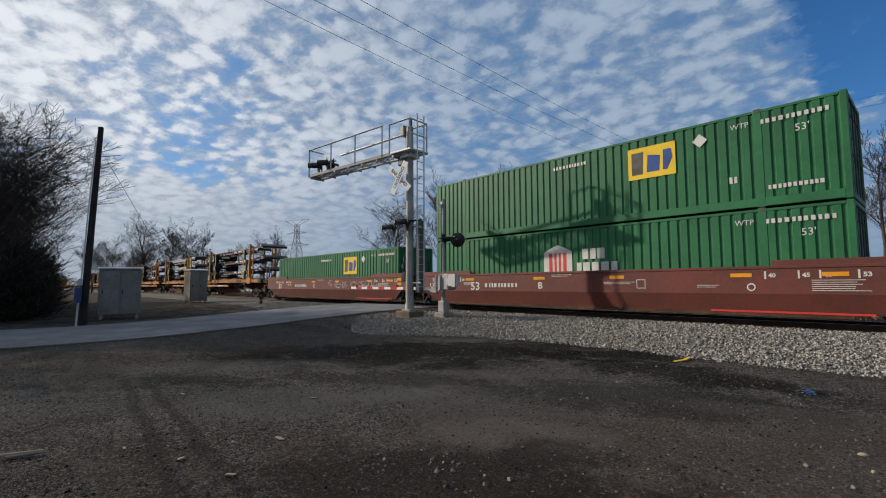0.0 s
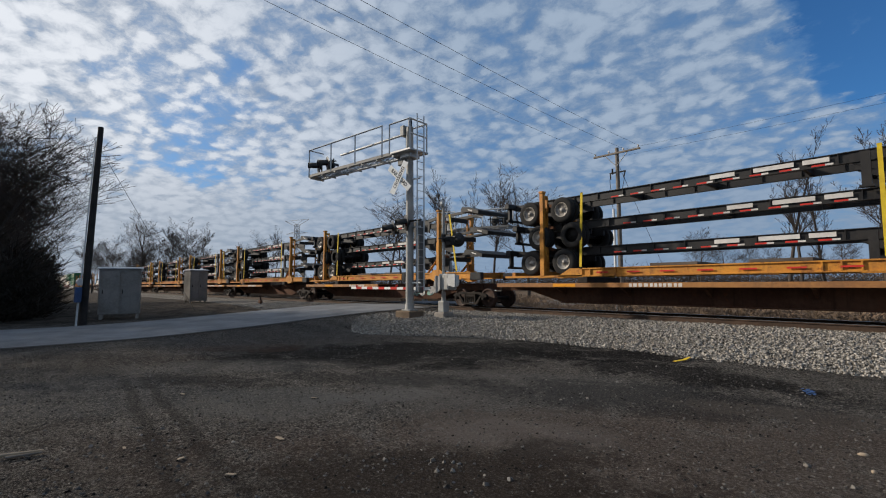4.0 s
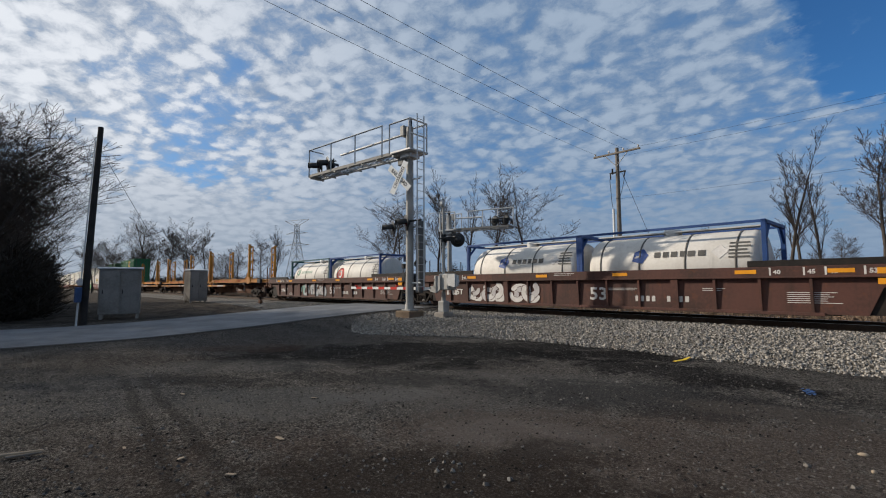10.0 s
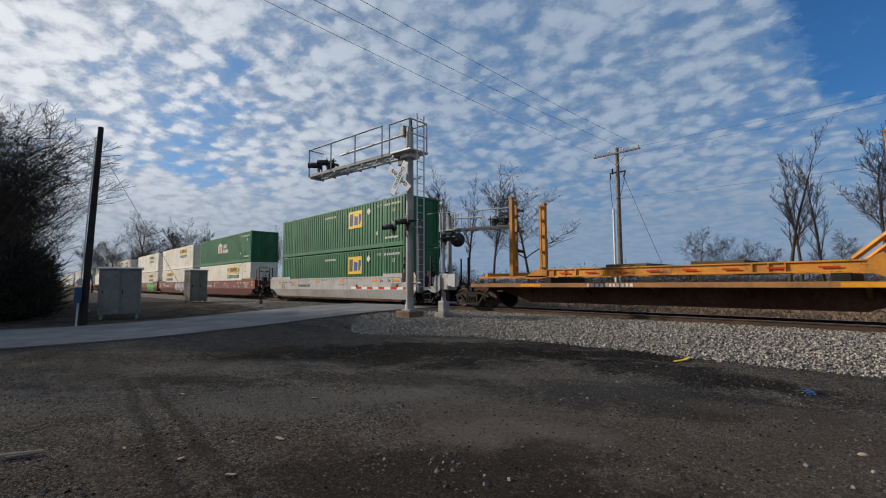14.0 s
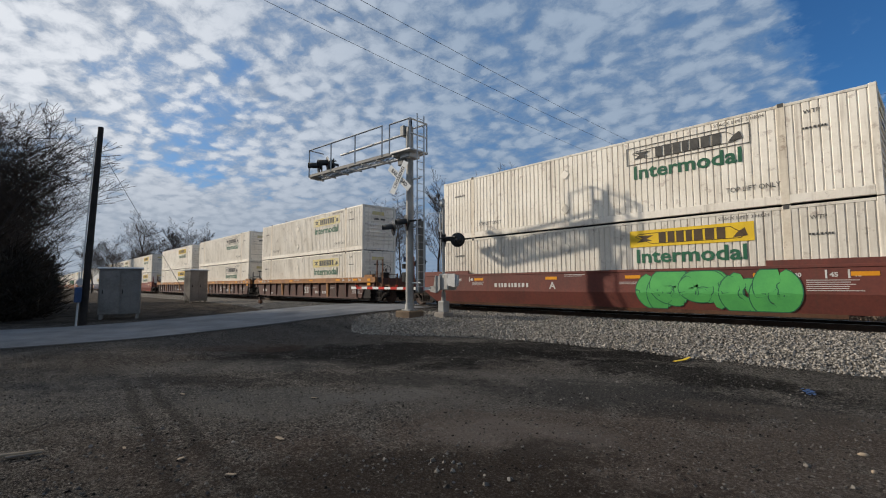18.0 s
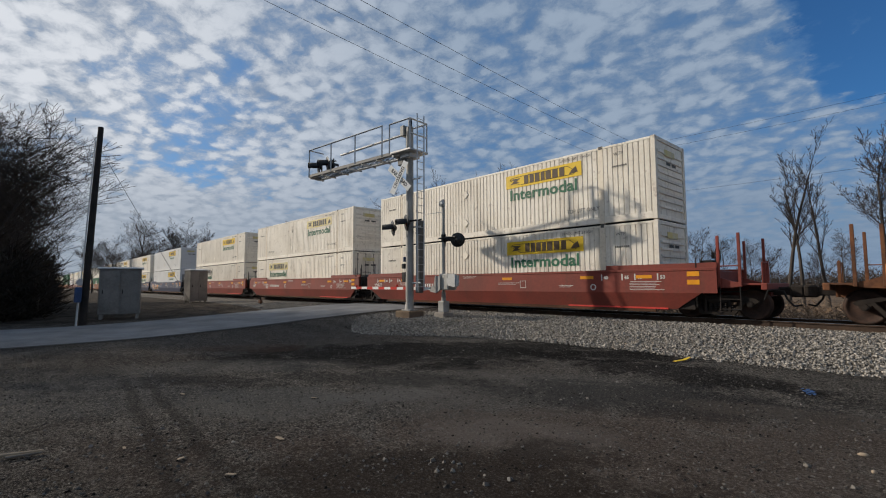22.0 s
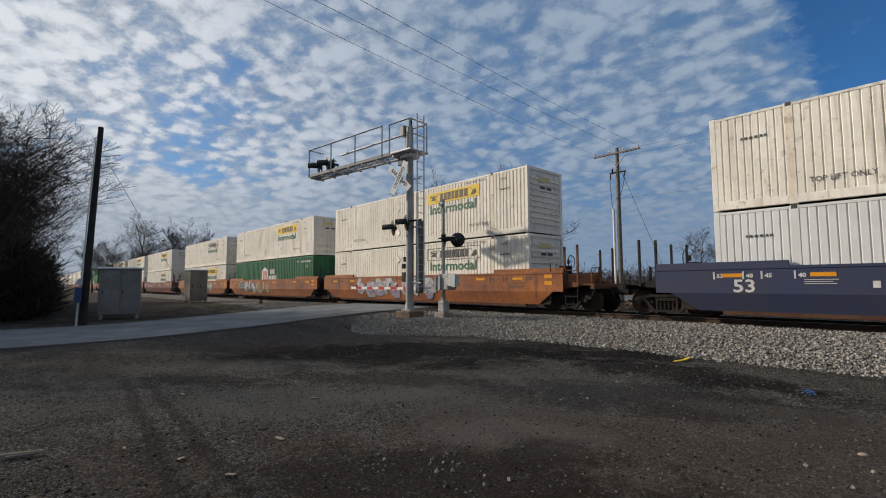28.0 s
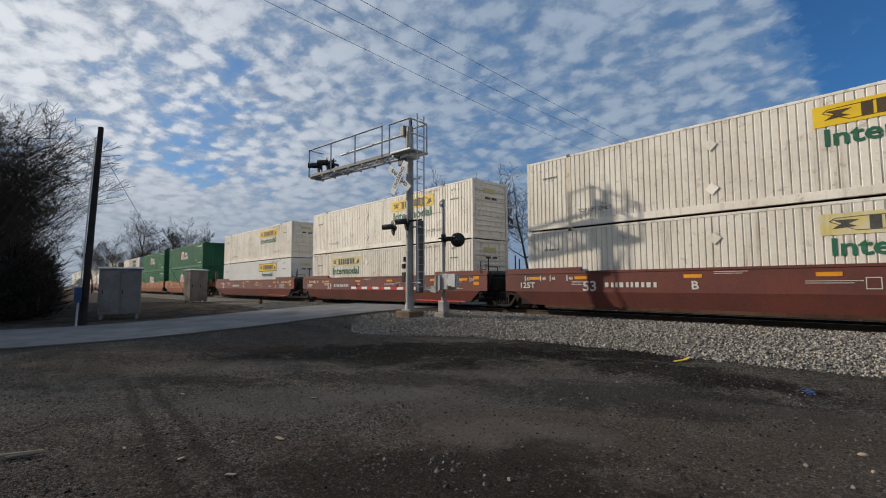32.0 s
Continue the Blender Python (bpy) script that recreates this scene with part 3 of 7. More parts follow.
def on_lot(rng):
    r, a = 2.6 + 15 * rng.random() ** 0.75, radians(rng.uniform(-50, 50))
    fx, fy = -math.cos(YAW), math.sin(YAW)
    x, y = EYE[0] + r * (fx * math.cos(a) + fy * math.sin(a)), EYE[1] + r * (fy * math.cos(a) - fx * math.sin(a))
    if abs(x - road_mid(y)) < 3.7 or y > bed_edge(x):
        return None
    return (x, y, ground_z(x, y) - 0.004)


make_stones("ballast_stones", 62000, on_bed, 0.031, ballast_mat, "loose pale crushed ballast stones")
pebble_mat = stone_material("pebbles of the lot", ((0.17, 0.162, 0.15), (0.030, 0.028, 0.026), (0.07, 0.064, 0.058)), 9.0)
make_stones("lot_pebbles", 42000, on_lot, 0.0085, pebble_mat, "small loose pebbles on the dark gravel lot")
chip_mat = stone_material("pale chips of the lot", ((0.30, 0.28, 0.25), (0.09, 0.083, 0.075), (0.16, 0.145, 0.13)), 14.0)


def on_chips(rng):
    """Scattered pale stones, a few of them in a little heap."""
    if rng.random() < 0.05:
        x, y = -3.0 + rng.normal() * 0.20, -14.08 + rng.normal() * 0.10
    else:
        got = on_lot(rng)
        if got is None:
            return None
        x, y = got[0], got[1]
    return (x, y, ground_z(x, y))


make_stones("loose_stones", 380, on_chips, 0.014, chip_mat, "scattered pale loose stones on the dark lot")


# ---- the railway ----
def make_rail(name, y):
    prof = [(-0.075, 0), (0.075, 0), (0.075, 0.012), (0.012, 0.03), (0.012, 0.135), (0.037, 0.145), (0.037, 0.178), (-0.037, 0.178), (-0.037, 0.145), (-0.012, 0.135), (-0.012, 0.03), (-0.075, 0.012)]
    s = Shape().prism([(y + a, RAIL - 0.18 + b) for a, b in prof], 0, -900, 90)
    r = structure(name, s, rail_side, "rusty steel rail with a polished head", "rail")
    part("rail_head", Shape().box(-900, 90, y - 0.036, y + 0.036, RAIL - 0.003, RAIL + 0.002), rail_top, r)


make_rail("rail_near", -0.755)
make_rail("rail_far", 0.755)


def make_ties():
    me = Shape().box(-0.115, 0.115, -1.3, 1.3, -0.18, 0, 0.012).mesh("tie", tie_wood)
    bed = structure("track", Shape().box(-0.11, 0.11, -1.3, 1.3, RAIL - 0.36, RAIL - 0.178), tie_wood, "row of creosoted timber ties", "railway ties")
    rng = random.Random(4)
    for i in range(150):
        x = 12 - 0.54 * (i + 1)
        t = part("tie", me, tie_wood, bed)
        t.location = (x + rng.uniform(-0.03, 0.03), rng.uniform(-0.06, 0.06), RAIL - 0.172)
        t.rotation_euler = (0, 0, rng.uniform(-0.02, 0.02))
    # rail anchors and tie plates by the near rail
    plate = Shape().box(-0.09, 0.09, -0.19, 0.19, 0, 0.02).mesh("tie_plate", rail_side)
    for i in range(60):
        t = part("tie_plate", plate, rail_side, bed)
        t.location = (6 - 0.54 * i, -0.755, RAIL - 0.186)


make_ties()

def make_crossing():
    """Timber and asphalt panels between and beside the rails where the road crosses."""
    c = road_mid(0)
    k = structure("crossing_deck", Shape().box(c - 3.9, c + 3.9, -0.68, 0.68, RAIL - 0.15, RAIL - 0.012), edge_mat, "dark crossing panels between the rails", "crossing deck")
    for y0, y1 in ((-1.75, -0.83), (0.83, 1.75)):
        for i in range(3):
            a = c - 3.9 + 2.6 * i
            part("panel", Shape().box(a, a + 2.585, y0, y1, RAIL - 0.15, RAIL - 0.014, 0.01), edge_mat, k)


make_crossing()


# ---- the train ----
# Each thing rides at its own station u: at time t its origin is at x = u + run(t).
RIDERS = []


def run(t):
    return 21.2365 * t - 0.029274 * t * t


def ride(ob, u, y=0.0, z=RAIL, turned=False):
    ob.matrix_basis = pose(u, y, z, 0, 0, 180 if turned else 0)
    RIDERS.append((ob, u, y, z, turned))
    return ob


MESH = {}


def once(key, make):
    """A mesh built on first use and shared after that."""
    if key not in MESH:
        MESH[key] = make()
    return MESH[key]


L53, W53, H53 = 16.154, 2.591, 2.896
L20, W20, H20 = 6.058, 2.438, 2.591


def ribbed(x0, x1, y, z0, z1, sign, period, groove, depth):
    """A wall of flat panels with narrow grooves, in x from x0 to x1; sign: the way it faces in y."""
    n = max(1, round((x1 - x0) / period))
    p = (x1 - x0) / n
    pts = []
    for i in range(n):
        a = x0 + i * p
        pts += [(a, 0), (a + p - groove - 0.03, 0), (a + p - groove - 0.005, depth), (a + p - 0.025, depth)]
    pts.append((x1, 0))
    s = Shape()
    s.v = [(a, y - sign * d, z) for a, d in pts for z in (z0, z1)]
    s.f = [(2 * i, 2 * i + 2, 2 * i + 3, 2 * i + 1) for i in range(len(pts) - 1)]
    s.s = [False] * len(s.f)
    return s


def box_shell(mat, length, width, height, style):
    """The meshes of one kind of container, keyed by part."""
    hl, hw = length / 2, width / 2
    long_box = length > 10
    lift = 6.06 if long_box else None
    sill = 0.27 if long_box else 0.16
    period, groove, depth = (0.205, 0.024, 0.028) if style == "plate" else (0.305, 0.085, 0.036) if long_box else (0.275, 0.11, 0.036)
    out = {}
    frame_mat = stained_white if mat == white_box else mat
    for key, sg in (("near", -1), ("far", 1)):
        s = Shape()
        cuts = [-hl + 0.16, hl - 0.16] if not lift else [-hl + 0.16, -lift - 0.11, -lift + 0.11, lift - 0.11, lift + 0.11, hl - 0.16]
        for a, b in zip(cuts[::2], cuts[1::2]):
            r = ribbed(a, b, sg * (hw - 0.008), sill, height - 0.11, sg, period, groove, depth)
            s.add(r.v, r.f)
        out["side_wall", key] = s.mesh("side_wall", mat)
        out["bottom_rail", key] = Shape().box(-hl + 0.16, hl - 0.16, min(sg * (hw - 0.1), sg * hw), max(sg * (hw - 0.1), sg * hw), 0.02, sill, 0.012).mesh("bottom_rail", mat)
        out["top_rail", key] = Shape().box(-hl + 0.16, hl - 0.16, min(sg * (hw - 0.07), sg * (hw - 0.002)), max(sg * (hw - 0.07), sg * (hw - 0.002)), height - 0.11, height - 0.022, 0.012).mesh("top_rail", mat)
    p = Shape().box(-0.08, 0.08, -0.08, 0.08, 0, height, 0.012)
    out["corner_post"] = p.mesh("corner_post", mat)
    if lift:
        out["lift_post"] = Shape().box(-0.105, 0.105, -0.05, 0.05, 0, height, 0.01).mesh("lift_post", frame_mat)
        out["casting"] = Shape().box(-0.075, 0.075, -0.058, 0.05, -0.11, 0.012, 0.008).mesh("casting", mark_dark)
    # roof: shallow cross ribs
    s, n = Shape(), int(length / 0.6)
    for i in range(n):
        a, b = -hl + 0.15 + (length - 0.3) * i / n, -hl + 0.15 + (length - 0.3) * (i + 1) / n
        s.add([(a, -hw + 0.05, height - 0.055), (a, hw - 0.05, height - 0.055), (b - 0.1, -hw + 0.05, height - 0.055), (b - 0.1, hw - 0.05, height - 0.055), (b - 0.05, -hw + 0.05, height - 0.04), (b - 0.05, hw - 0.05, height - 0.04), (b, -hw + 0.05, height - 0.055), (b, hw - 0.05, height - 0.055)], [(0, 2, 3, 1), (2, 4, 5, 3), (4, 6, 7, 5)])
    out["roof"] = s.mesh("roof", mat)
    out["floor"] = Shape().box(-hl + 0.1, hl - 0.1, -hw + 0.06, hw - 0.06, 0.06, 0.14).mesh("floor", dark_steel)
    # blank end: sheet with horizontal ribs
    e, k = Shape(), 9 if long_box else 7
    e.box(hl - 0.09, hl - 0.05, -hw + 0.13, hw - 0.13, 0.06, height - 0.06)
    out["rib_heights"] = [0.42 + (height - 0.95) * i / (k - 1) for i in range(k)]
    out["end_rib"] = Shape().prism([(-hw + 0.22, 0), (hw - 0.22, 0), (hw - 0.24, 0.09), (-hw + 0.24, 0.09)], 0, -0.052, -0.008).mesh("end_rib", mat)
    out["end_header"] = Shape().box(-0.10, -0.01, -hw + 0.14, hw - 0.14, 0, 0.14, 0.01).mesh("end_header", mat)
    out["blank_end"] = e.mesh("blank_end", mat)
    # door end
    d = Shape()
    d.box(0, 0.05, -hw + 0.14, -0.012, 0.16, height - 0.13, 0.008)
    for i in range(4):
        z = 0.45 + (height - 0.95) * i / 3
        d.box(-0.018, 0.002, -hw + 0.25, -0.12, z, z + 0.34)
    out["door"] = d.mesh("door", mat)
    rods = Shape()
    for y in (-hw + 0.38, -0.30):
        rods.tube((-0.035, y, 0.1), (-0.035, y, height - 0.08), 0.019, 6)
        for z in (0.14, 0.55, 1.35, height - 0.5, height - 0.12):
            rods.box(-0.05, 0.0, y - 0.045, y + 0.045, z - 0.035, z + 0.035)
        rods.bar((-0.06, y, 1.2), (-0.06, y + 0.32, 1.17), 0.03)
    out["rods"] = rods.mesh("lock_rods", mark_dark)
    out["door_header"] = Shape().box(-hl, -hl + 0.11, -hw + 0.14, hw - 0.14, height - 0.13, height - 0.006, 0.01).mesh("door_header", mat)
    out["door_threshold"] = Shape().box(-hl, -hl + 0.11, -hw + 0.14, hw - 0.14, 0.01, 0.16, 0.01).mesh("door_threshold", mat)
    return out


def make_container(mat, label, length=L53, width=W53, height=H53, style="plate", doors_ahead=False, group="containers on the train"):
    """A box: the doors at one end, the blank end at the other."""
    sh = once(("box", mat.name, length, height, style), lambda: box_shell(mat, length, width, height, style))
    hl, hw = length / 2, width / 2
    c = thing("shipping_container", label, "container", group)
    flip = -1 if doors_ahead else 1
    for key in ("near", "far"):
        for nm in ("side_wall", "bottom_rail", "top_rail"):
            part(nm, sh[nm, key], mat, c)
    for sx in (-1, 1):
        for sy in (-1, 1):
            o = part("corner_post", sh["corner_post"], mat, c)
            o.location = (sx * (hl - 0.081), sy * (hw - 0.081), 0)
            if ("lift_post") in sh and sy < 0:
                o = part("lift_post", sh["lift_post"], mat, c)
                o.location = (sx * 6.06, sy * (hw - 0.047), 0)
                o = part("lift_casting", sh["casting"], mark_dark, c)
                o.location = (sx * 6.06, sy * (hw - 0.05), height)
    part("roof", sh["roof"], mat, c)
    part("floor", sh["floor"], dark_steel, c)
    o = part("blank_end", sh["blank_end"], mat, c)
    if flip < 0:
        o.rotation_euler = (0, 0, math.pi)
    for z in (sh["rib_heights"] if flip > 0 else ()):
        part("end_rib", sh["end_rib"], mat, c).location = (hl, 0, z)
    for z in (0.02, height - 0.146):
        r = part("end_header", sh["end_header"], mat, c)
        r.location = (flip * hl, 0, z)
        r.rotation_euler = (0, 0, 0 if flip > 0 else math.pi)
    for nm in ("door_header", "door_threshold"):
        f = part(nm, sh[nm], mat, c)
        if flip < 0:
            f.rotation_euler = (0, 0, math.pi)
    for sy in (1, -1):
        d = part("door", sh["door"], mat, c)
        d.location = (-flip * (hl - 0.06), 0, 0)
        d.rotation_euler = (0, 0, 0 if flip > 0 else math.pi)
        d.scale = (1, sy, 1)
        part("lock_rod", sh["rods"], mark_dark, d, "dark door lock rods", True)
    return c


def dress_white(c, look_of, at=3.41, y=-W53 / 2, extra=True):
    """The markings of the white boxes: a coloured band with blocks, a word below it, and small stencils."""
    w, z0, z1 = 3.72, 1.98, 2.55
    band = {"y": logo_yellow, "f": faded_yellow, "b": logo_yellow, "w": None}[look_of]
    ink = {"y": logo_brown, "f": mark_dark, "b": logo_brown, "w": mark_dark}[look_of]
    yy = y - 0.003
    if band:
        p = part("logo_band", once(("band", look_of, at), lambda: Shape().box(at - w / 2, at + w / 2, yy - 0.004, yy, z0, z1).mesh("logo_band", band)), band, c, "yellow vinyl band" if look_of != "f" else "sun-faded yellow band")
    if look_of in "bw":
        def rim():
            s, t = Shape(), 0.05 if look_of == "b" else 0.025
            for a in (z0 - t, z1):
                s.box(at - w / 2 - t, at + w / 2 + t, yy - 0.006, yy, a, a + t)
            for a in (at - w / 2 - t, at + w / 2):
                s.box(a, a + t, yy - 0.006, yy, z0, z1)
            return s.mesh("logo_border", ink)
        part("logo_border", once(("rim", look_of, at), rim), ink, c)
    part("logo_lettering", once(("blk", look_of, at), lambda: bars(at + 0.15, (z0 + z1) / 2, 2.05, 0.34, 7, yy - 0.005, 0.22, 3).mesh("logo_lettering", ink)), ink, c, "", True)
    part("logo_arrow", once(("arw", look_of, at), lambda: Shape().prism([(at - 1.62, z0 + 0.16), (at - 1.1, z0 + 0.2), (at - 1.28, z0 + 0.28), (at - 1.05, z0 + 0.38), (at - 1.6, z0 + 0.4), (at - 1.42, z0 + 0.29)], 1, yy - 0.009, yy - 0.005).prism([(at + 1.3, z0 + 0.12), (at + 1.7, z0 + 0.16), (at + 1.62, z0 + 0.4), (at + 1.45, z0 + 0.3)], 1, yy - 0.009, yy - 0.005).mesh("logo_arrow", ink)), ink, c)
    def scroll():
        """A thin outlined ribbon with curled ends round the blocks."""
        q, pts = Shape(), [(-1.55, 0.44), (-0.95, 0.46), (0.95, 0.46), (1.25, 0.46), (1.62, 0.20), (1.5, 0.10), (1.05, 0.10), (-0.85, 0.10), (-1.12, 0.10), (-1.66, 0.36), (-1.55, 0.44)]
        for (a0, b0), (a1, b1) in zip(pts, pts[1:]):
            q.tube((at + a0, yy - 0.005, z0 + b0), (at + a1, yy - 0.005, z0 + b1), 0.010, 4)
        return q.mesh("logo_scroll", ink)
    part("logo_scroll", once(("scr", look_of, at), scroll), ink, c)
    if look_of != "b" or extra:
        g = logo_green
        words("logo_word", "Intermodal", 0.45 if look_of != "b" else 0.30, g, c, at, yy - 0.003, 1.64, 1.18, 0.015)
    if extra:
        words("stencil", "STACK LIMIT 3 HIGH", 0.10, mark_dark, c, 5.0, yy - 0.003, 2.68, 1.0)
        words("stencil", "WTP", 0.12, mark_dark, c, 6.75, yy - 0.003, 2.50, 1.0)
        words("stencil", "TOP LIFT ONLY", 0.15, mark_dark, c, 5.28, yy - 0.003, 0.60, 0.92)
        part("stencil", once("sten2", lambda: bars(6.8, 2.05, 0.55, 0.06, 7, yy - 0.002, 0.4, 6).mesh("stencil", mark_dark)), mark_dark, c, "", True)
        words("stencil", "TOP LIFT ONLY", 0.15, mark_dark, c, -5.0, yy - 0.003, 0.60, 0.92)
        part("stencil", once("sten3", lambda: bars(-6.9, 2.1, 0.7, 0.07, 6, yy - 0.002, 0.4, 8).mesh("stencil", mark_dark)), mark_dark, c, "", True)
        for zc in (0.74, 2.12):
            part("placard", once(("plac", zc), lambda: Shape().prism([(-1.0, zc - 0.2), (-0.8, zc), (-1.0, zc + 0.2), (-1.2, zc)], 1, yy - 0.022, yy).mesh("placard", white_box)), white_box, c, "empty white diamond placard holder")
    # small vents and badge on the blank end
    hl = L53 / 2
    part("end_badge", once("bdg", lambda: Shape().box(hl - 0.012, hl - 0.004, -0.55, 0.35, 2.3, 2.52).mesh("end_badge", faded_yellow)), faded_yellow, c)
    part("end_print", once("epr", lambda: Shape().box(hl - 0.012, hl - 0.004, -0.4, -0.05, 1.98, 2.08).box(hl - 0.012, hl - 0.004, 0.1, 0.45, 1.98, 2.08).mesh("end_print", mark_dark)), mark_dark, c)
    return c


def dress_green(c, look_of):
    """Markings of the green boxes: a yellow plate with a blocky emblem, or a white house-shaped badge."""
    yy = -W53 / 2 - 0.003
    if look_of == "plate":
        part("emblem_plate", once("empl", lambda: Shape().box(2.15, 3.75, yy - 0.004, yy, 1.42, 2.52).mesh("emblem_plate", logo_yellow)), logo_yellow, c, "yellow emblem plate")
        part("emblem_block", once("emle", lambda: Shape().prism([(2.28, 1.58), (2.66, 1.58), (2.70, 2.36), (2.28, 2.36)], 1, yy - 0.008, yy - 0.004).mesh("emblem_block", mark_dark)), mark_dark, c)
        part("emblem_block", once("emsw", lambda: Shape().prism([(2.80, 1.62), (3.22, 1.62), (3.26, 2.14), (2.84, 2.22)], 1, yy - 0.008, yy - 0.004).mesh("emblem_block", mark_blue)), mark_blue, c)
        part("emblem_block", once("emsx", lambda: Shape().prism([(3.34, 1.62), (3.48, 1.62), (3.66, 2.0), (3.62, 2.3), (3.36, 2.3)], 1, yy - 0.008, yy - 0.004).mesh("emblem_block", mark_blue)), mark_blue, c)
        part("placard", once("gplac", lambda: Shape().prism([(4.5, 2.1), (4.72, 2.32), (4.5, 2.54), (4.28, 2.32)], 1, yy - 0.015, yy).mesh("placard", mark_white)), mark_white, c)
        part("stencil", once("gst0", lambda: bars(-0.2, 2.42, 1.5, 0.13, 11, yy - 0.002, 0.4, 2).mesh("stencil", mark_white)), mark_white, c, "", True)
    else:
        part("badge", once("hubw", lambda: Shape().prism([(-1.5, 1.2), (-0.2, 1.2), (-0.2, 2.0), (-0.85, 2.28), (-1.5, 2.0)], 1, yy - 0.004, yy).mesh("badge", mark_white)), mark_white, c, "white house-shaped badge")
        part("badge_bars", once("hubr", lambda: Shape().box(-1.25, -1.1, yy - 0.008, yy - 0.004, 1.2, 1.95).box(-1.0, -0.9, yy - 0.008, yy - 0.004, 1.2, 1.95).box(-0.8, -0.7, yy - 0.008, yy - 0.004, 1.2, 1.95).box(-0.6, -0.45, yy - 0.008, yy - 0.004, 1.2, 1.95).mesh("badge_bars", mark_red)), mark_red, c)
        part("badge_word", once("hubt", lambda: bars(0.75, 1.86, 1.0, 0.4, 3, yy - 0.002, 0.25, 4).mesh("badge_word", mark_white)), mark_white, c)
        part("badge_word", once("hubu", lambda: bars(0.85, 1.36, 1.7, 0.36, 5, yy - 0.002, 0.25, 9).mesh("badge_word", mark_white)), mark_white, c)
    part("stencil", once("gst1", lambda: bars(6.95, 2.5, 1.6, 0.13, 11, yy - 0.002, 0.4, 3).mesh("stencil", mark_white)), mark_white, c, "", True)
    words("stencil", "WTP", 0.16, mark_white, c, 5.6, yy - 0.003, 2.5, 1.0)
    words("stencil", "53'", 0.2, mark_white, c, 7.1, yy - 0.003, 2.12)
    part("stencil", once("gst3", lambda: bars(6.9, 0.55, 1.3, 0.12, 11, yy - 0.002, 0.35, 7).mesh("stencil", mark_white)), mark_white, c, "", True)
    part("stencil", once("gst4", lambda: bars(5.4, 0.9, 0.25, 0.2, 2, yy - 0.002, 0.35, 7).mesh("stencil", mark_white)), mark_white, c, "", True)
    return c


BOTTOM = 0.38


def stack(u_right, top, bottom, clean=False):
    """Two boxes in a well, by the place of their leading end. A letter gives the look; capitals are green boxes."""
    u = u_right - L53 / 2
    for k, spec in ((0, bottom), (1, top)):
        if spec is None:
            continue
        if spec[0] in "EH":
            c = make_container(green_box, "green corrugated shipping container with " + ("a yellow emblem plate" if spec[0] == "E" else "a white badge"), style="wave", doors_ahead=True)
            dress_green(c, "plate" if spec[0] == "E" else "badge")
        else:
            m = clean_box if spec[0] == "b" or clean else white_box
            tone = {"y": "a yellow band", "f": "a faded yellow band", "b": "a bordered yellow band", "w": "a pale outlined band"}[spec[0]]
            c = make_container(m, "dirty white shipping container with " + tone if m == white_box else "clean white shipping container with " + tone, doors_ahead=len(spec) > 1 and "d" in spec)
            dress_white(c, spec[0], -3.5 if "m" in spec else 3.41, extra="p" not in spec)
        ride(c, u, 0, RAIL + BOTTOM - 0.01 + k * (H53 + 0.03))


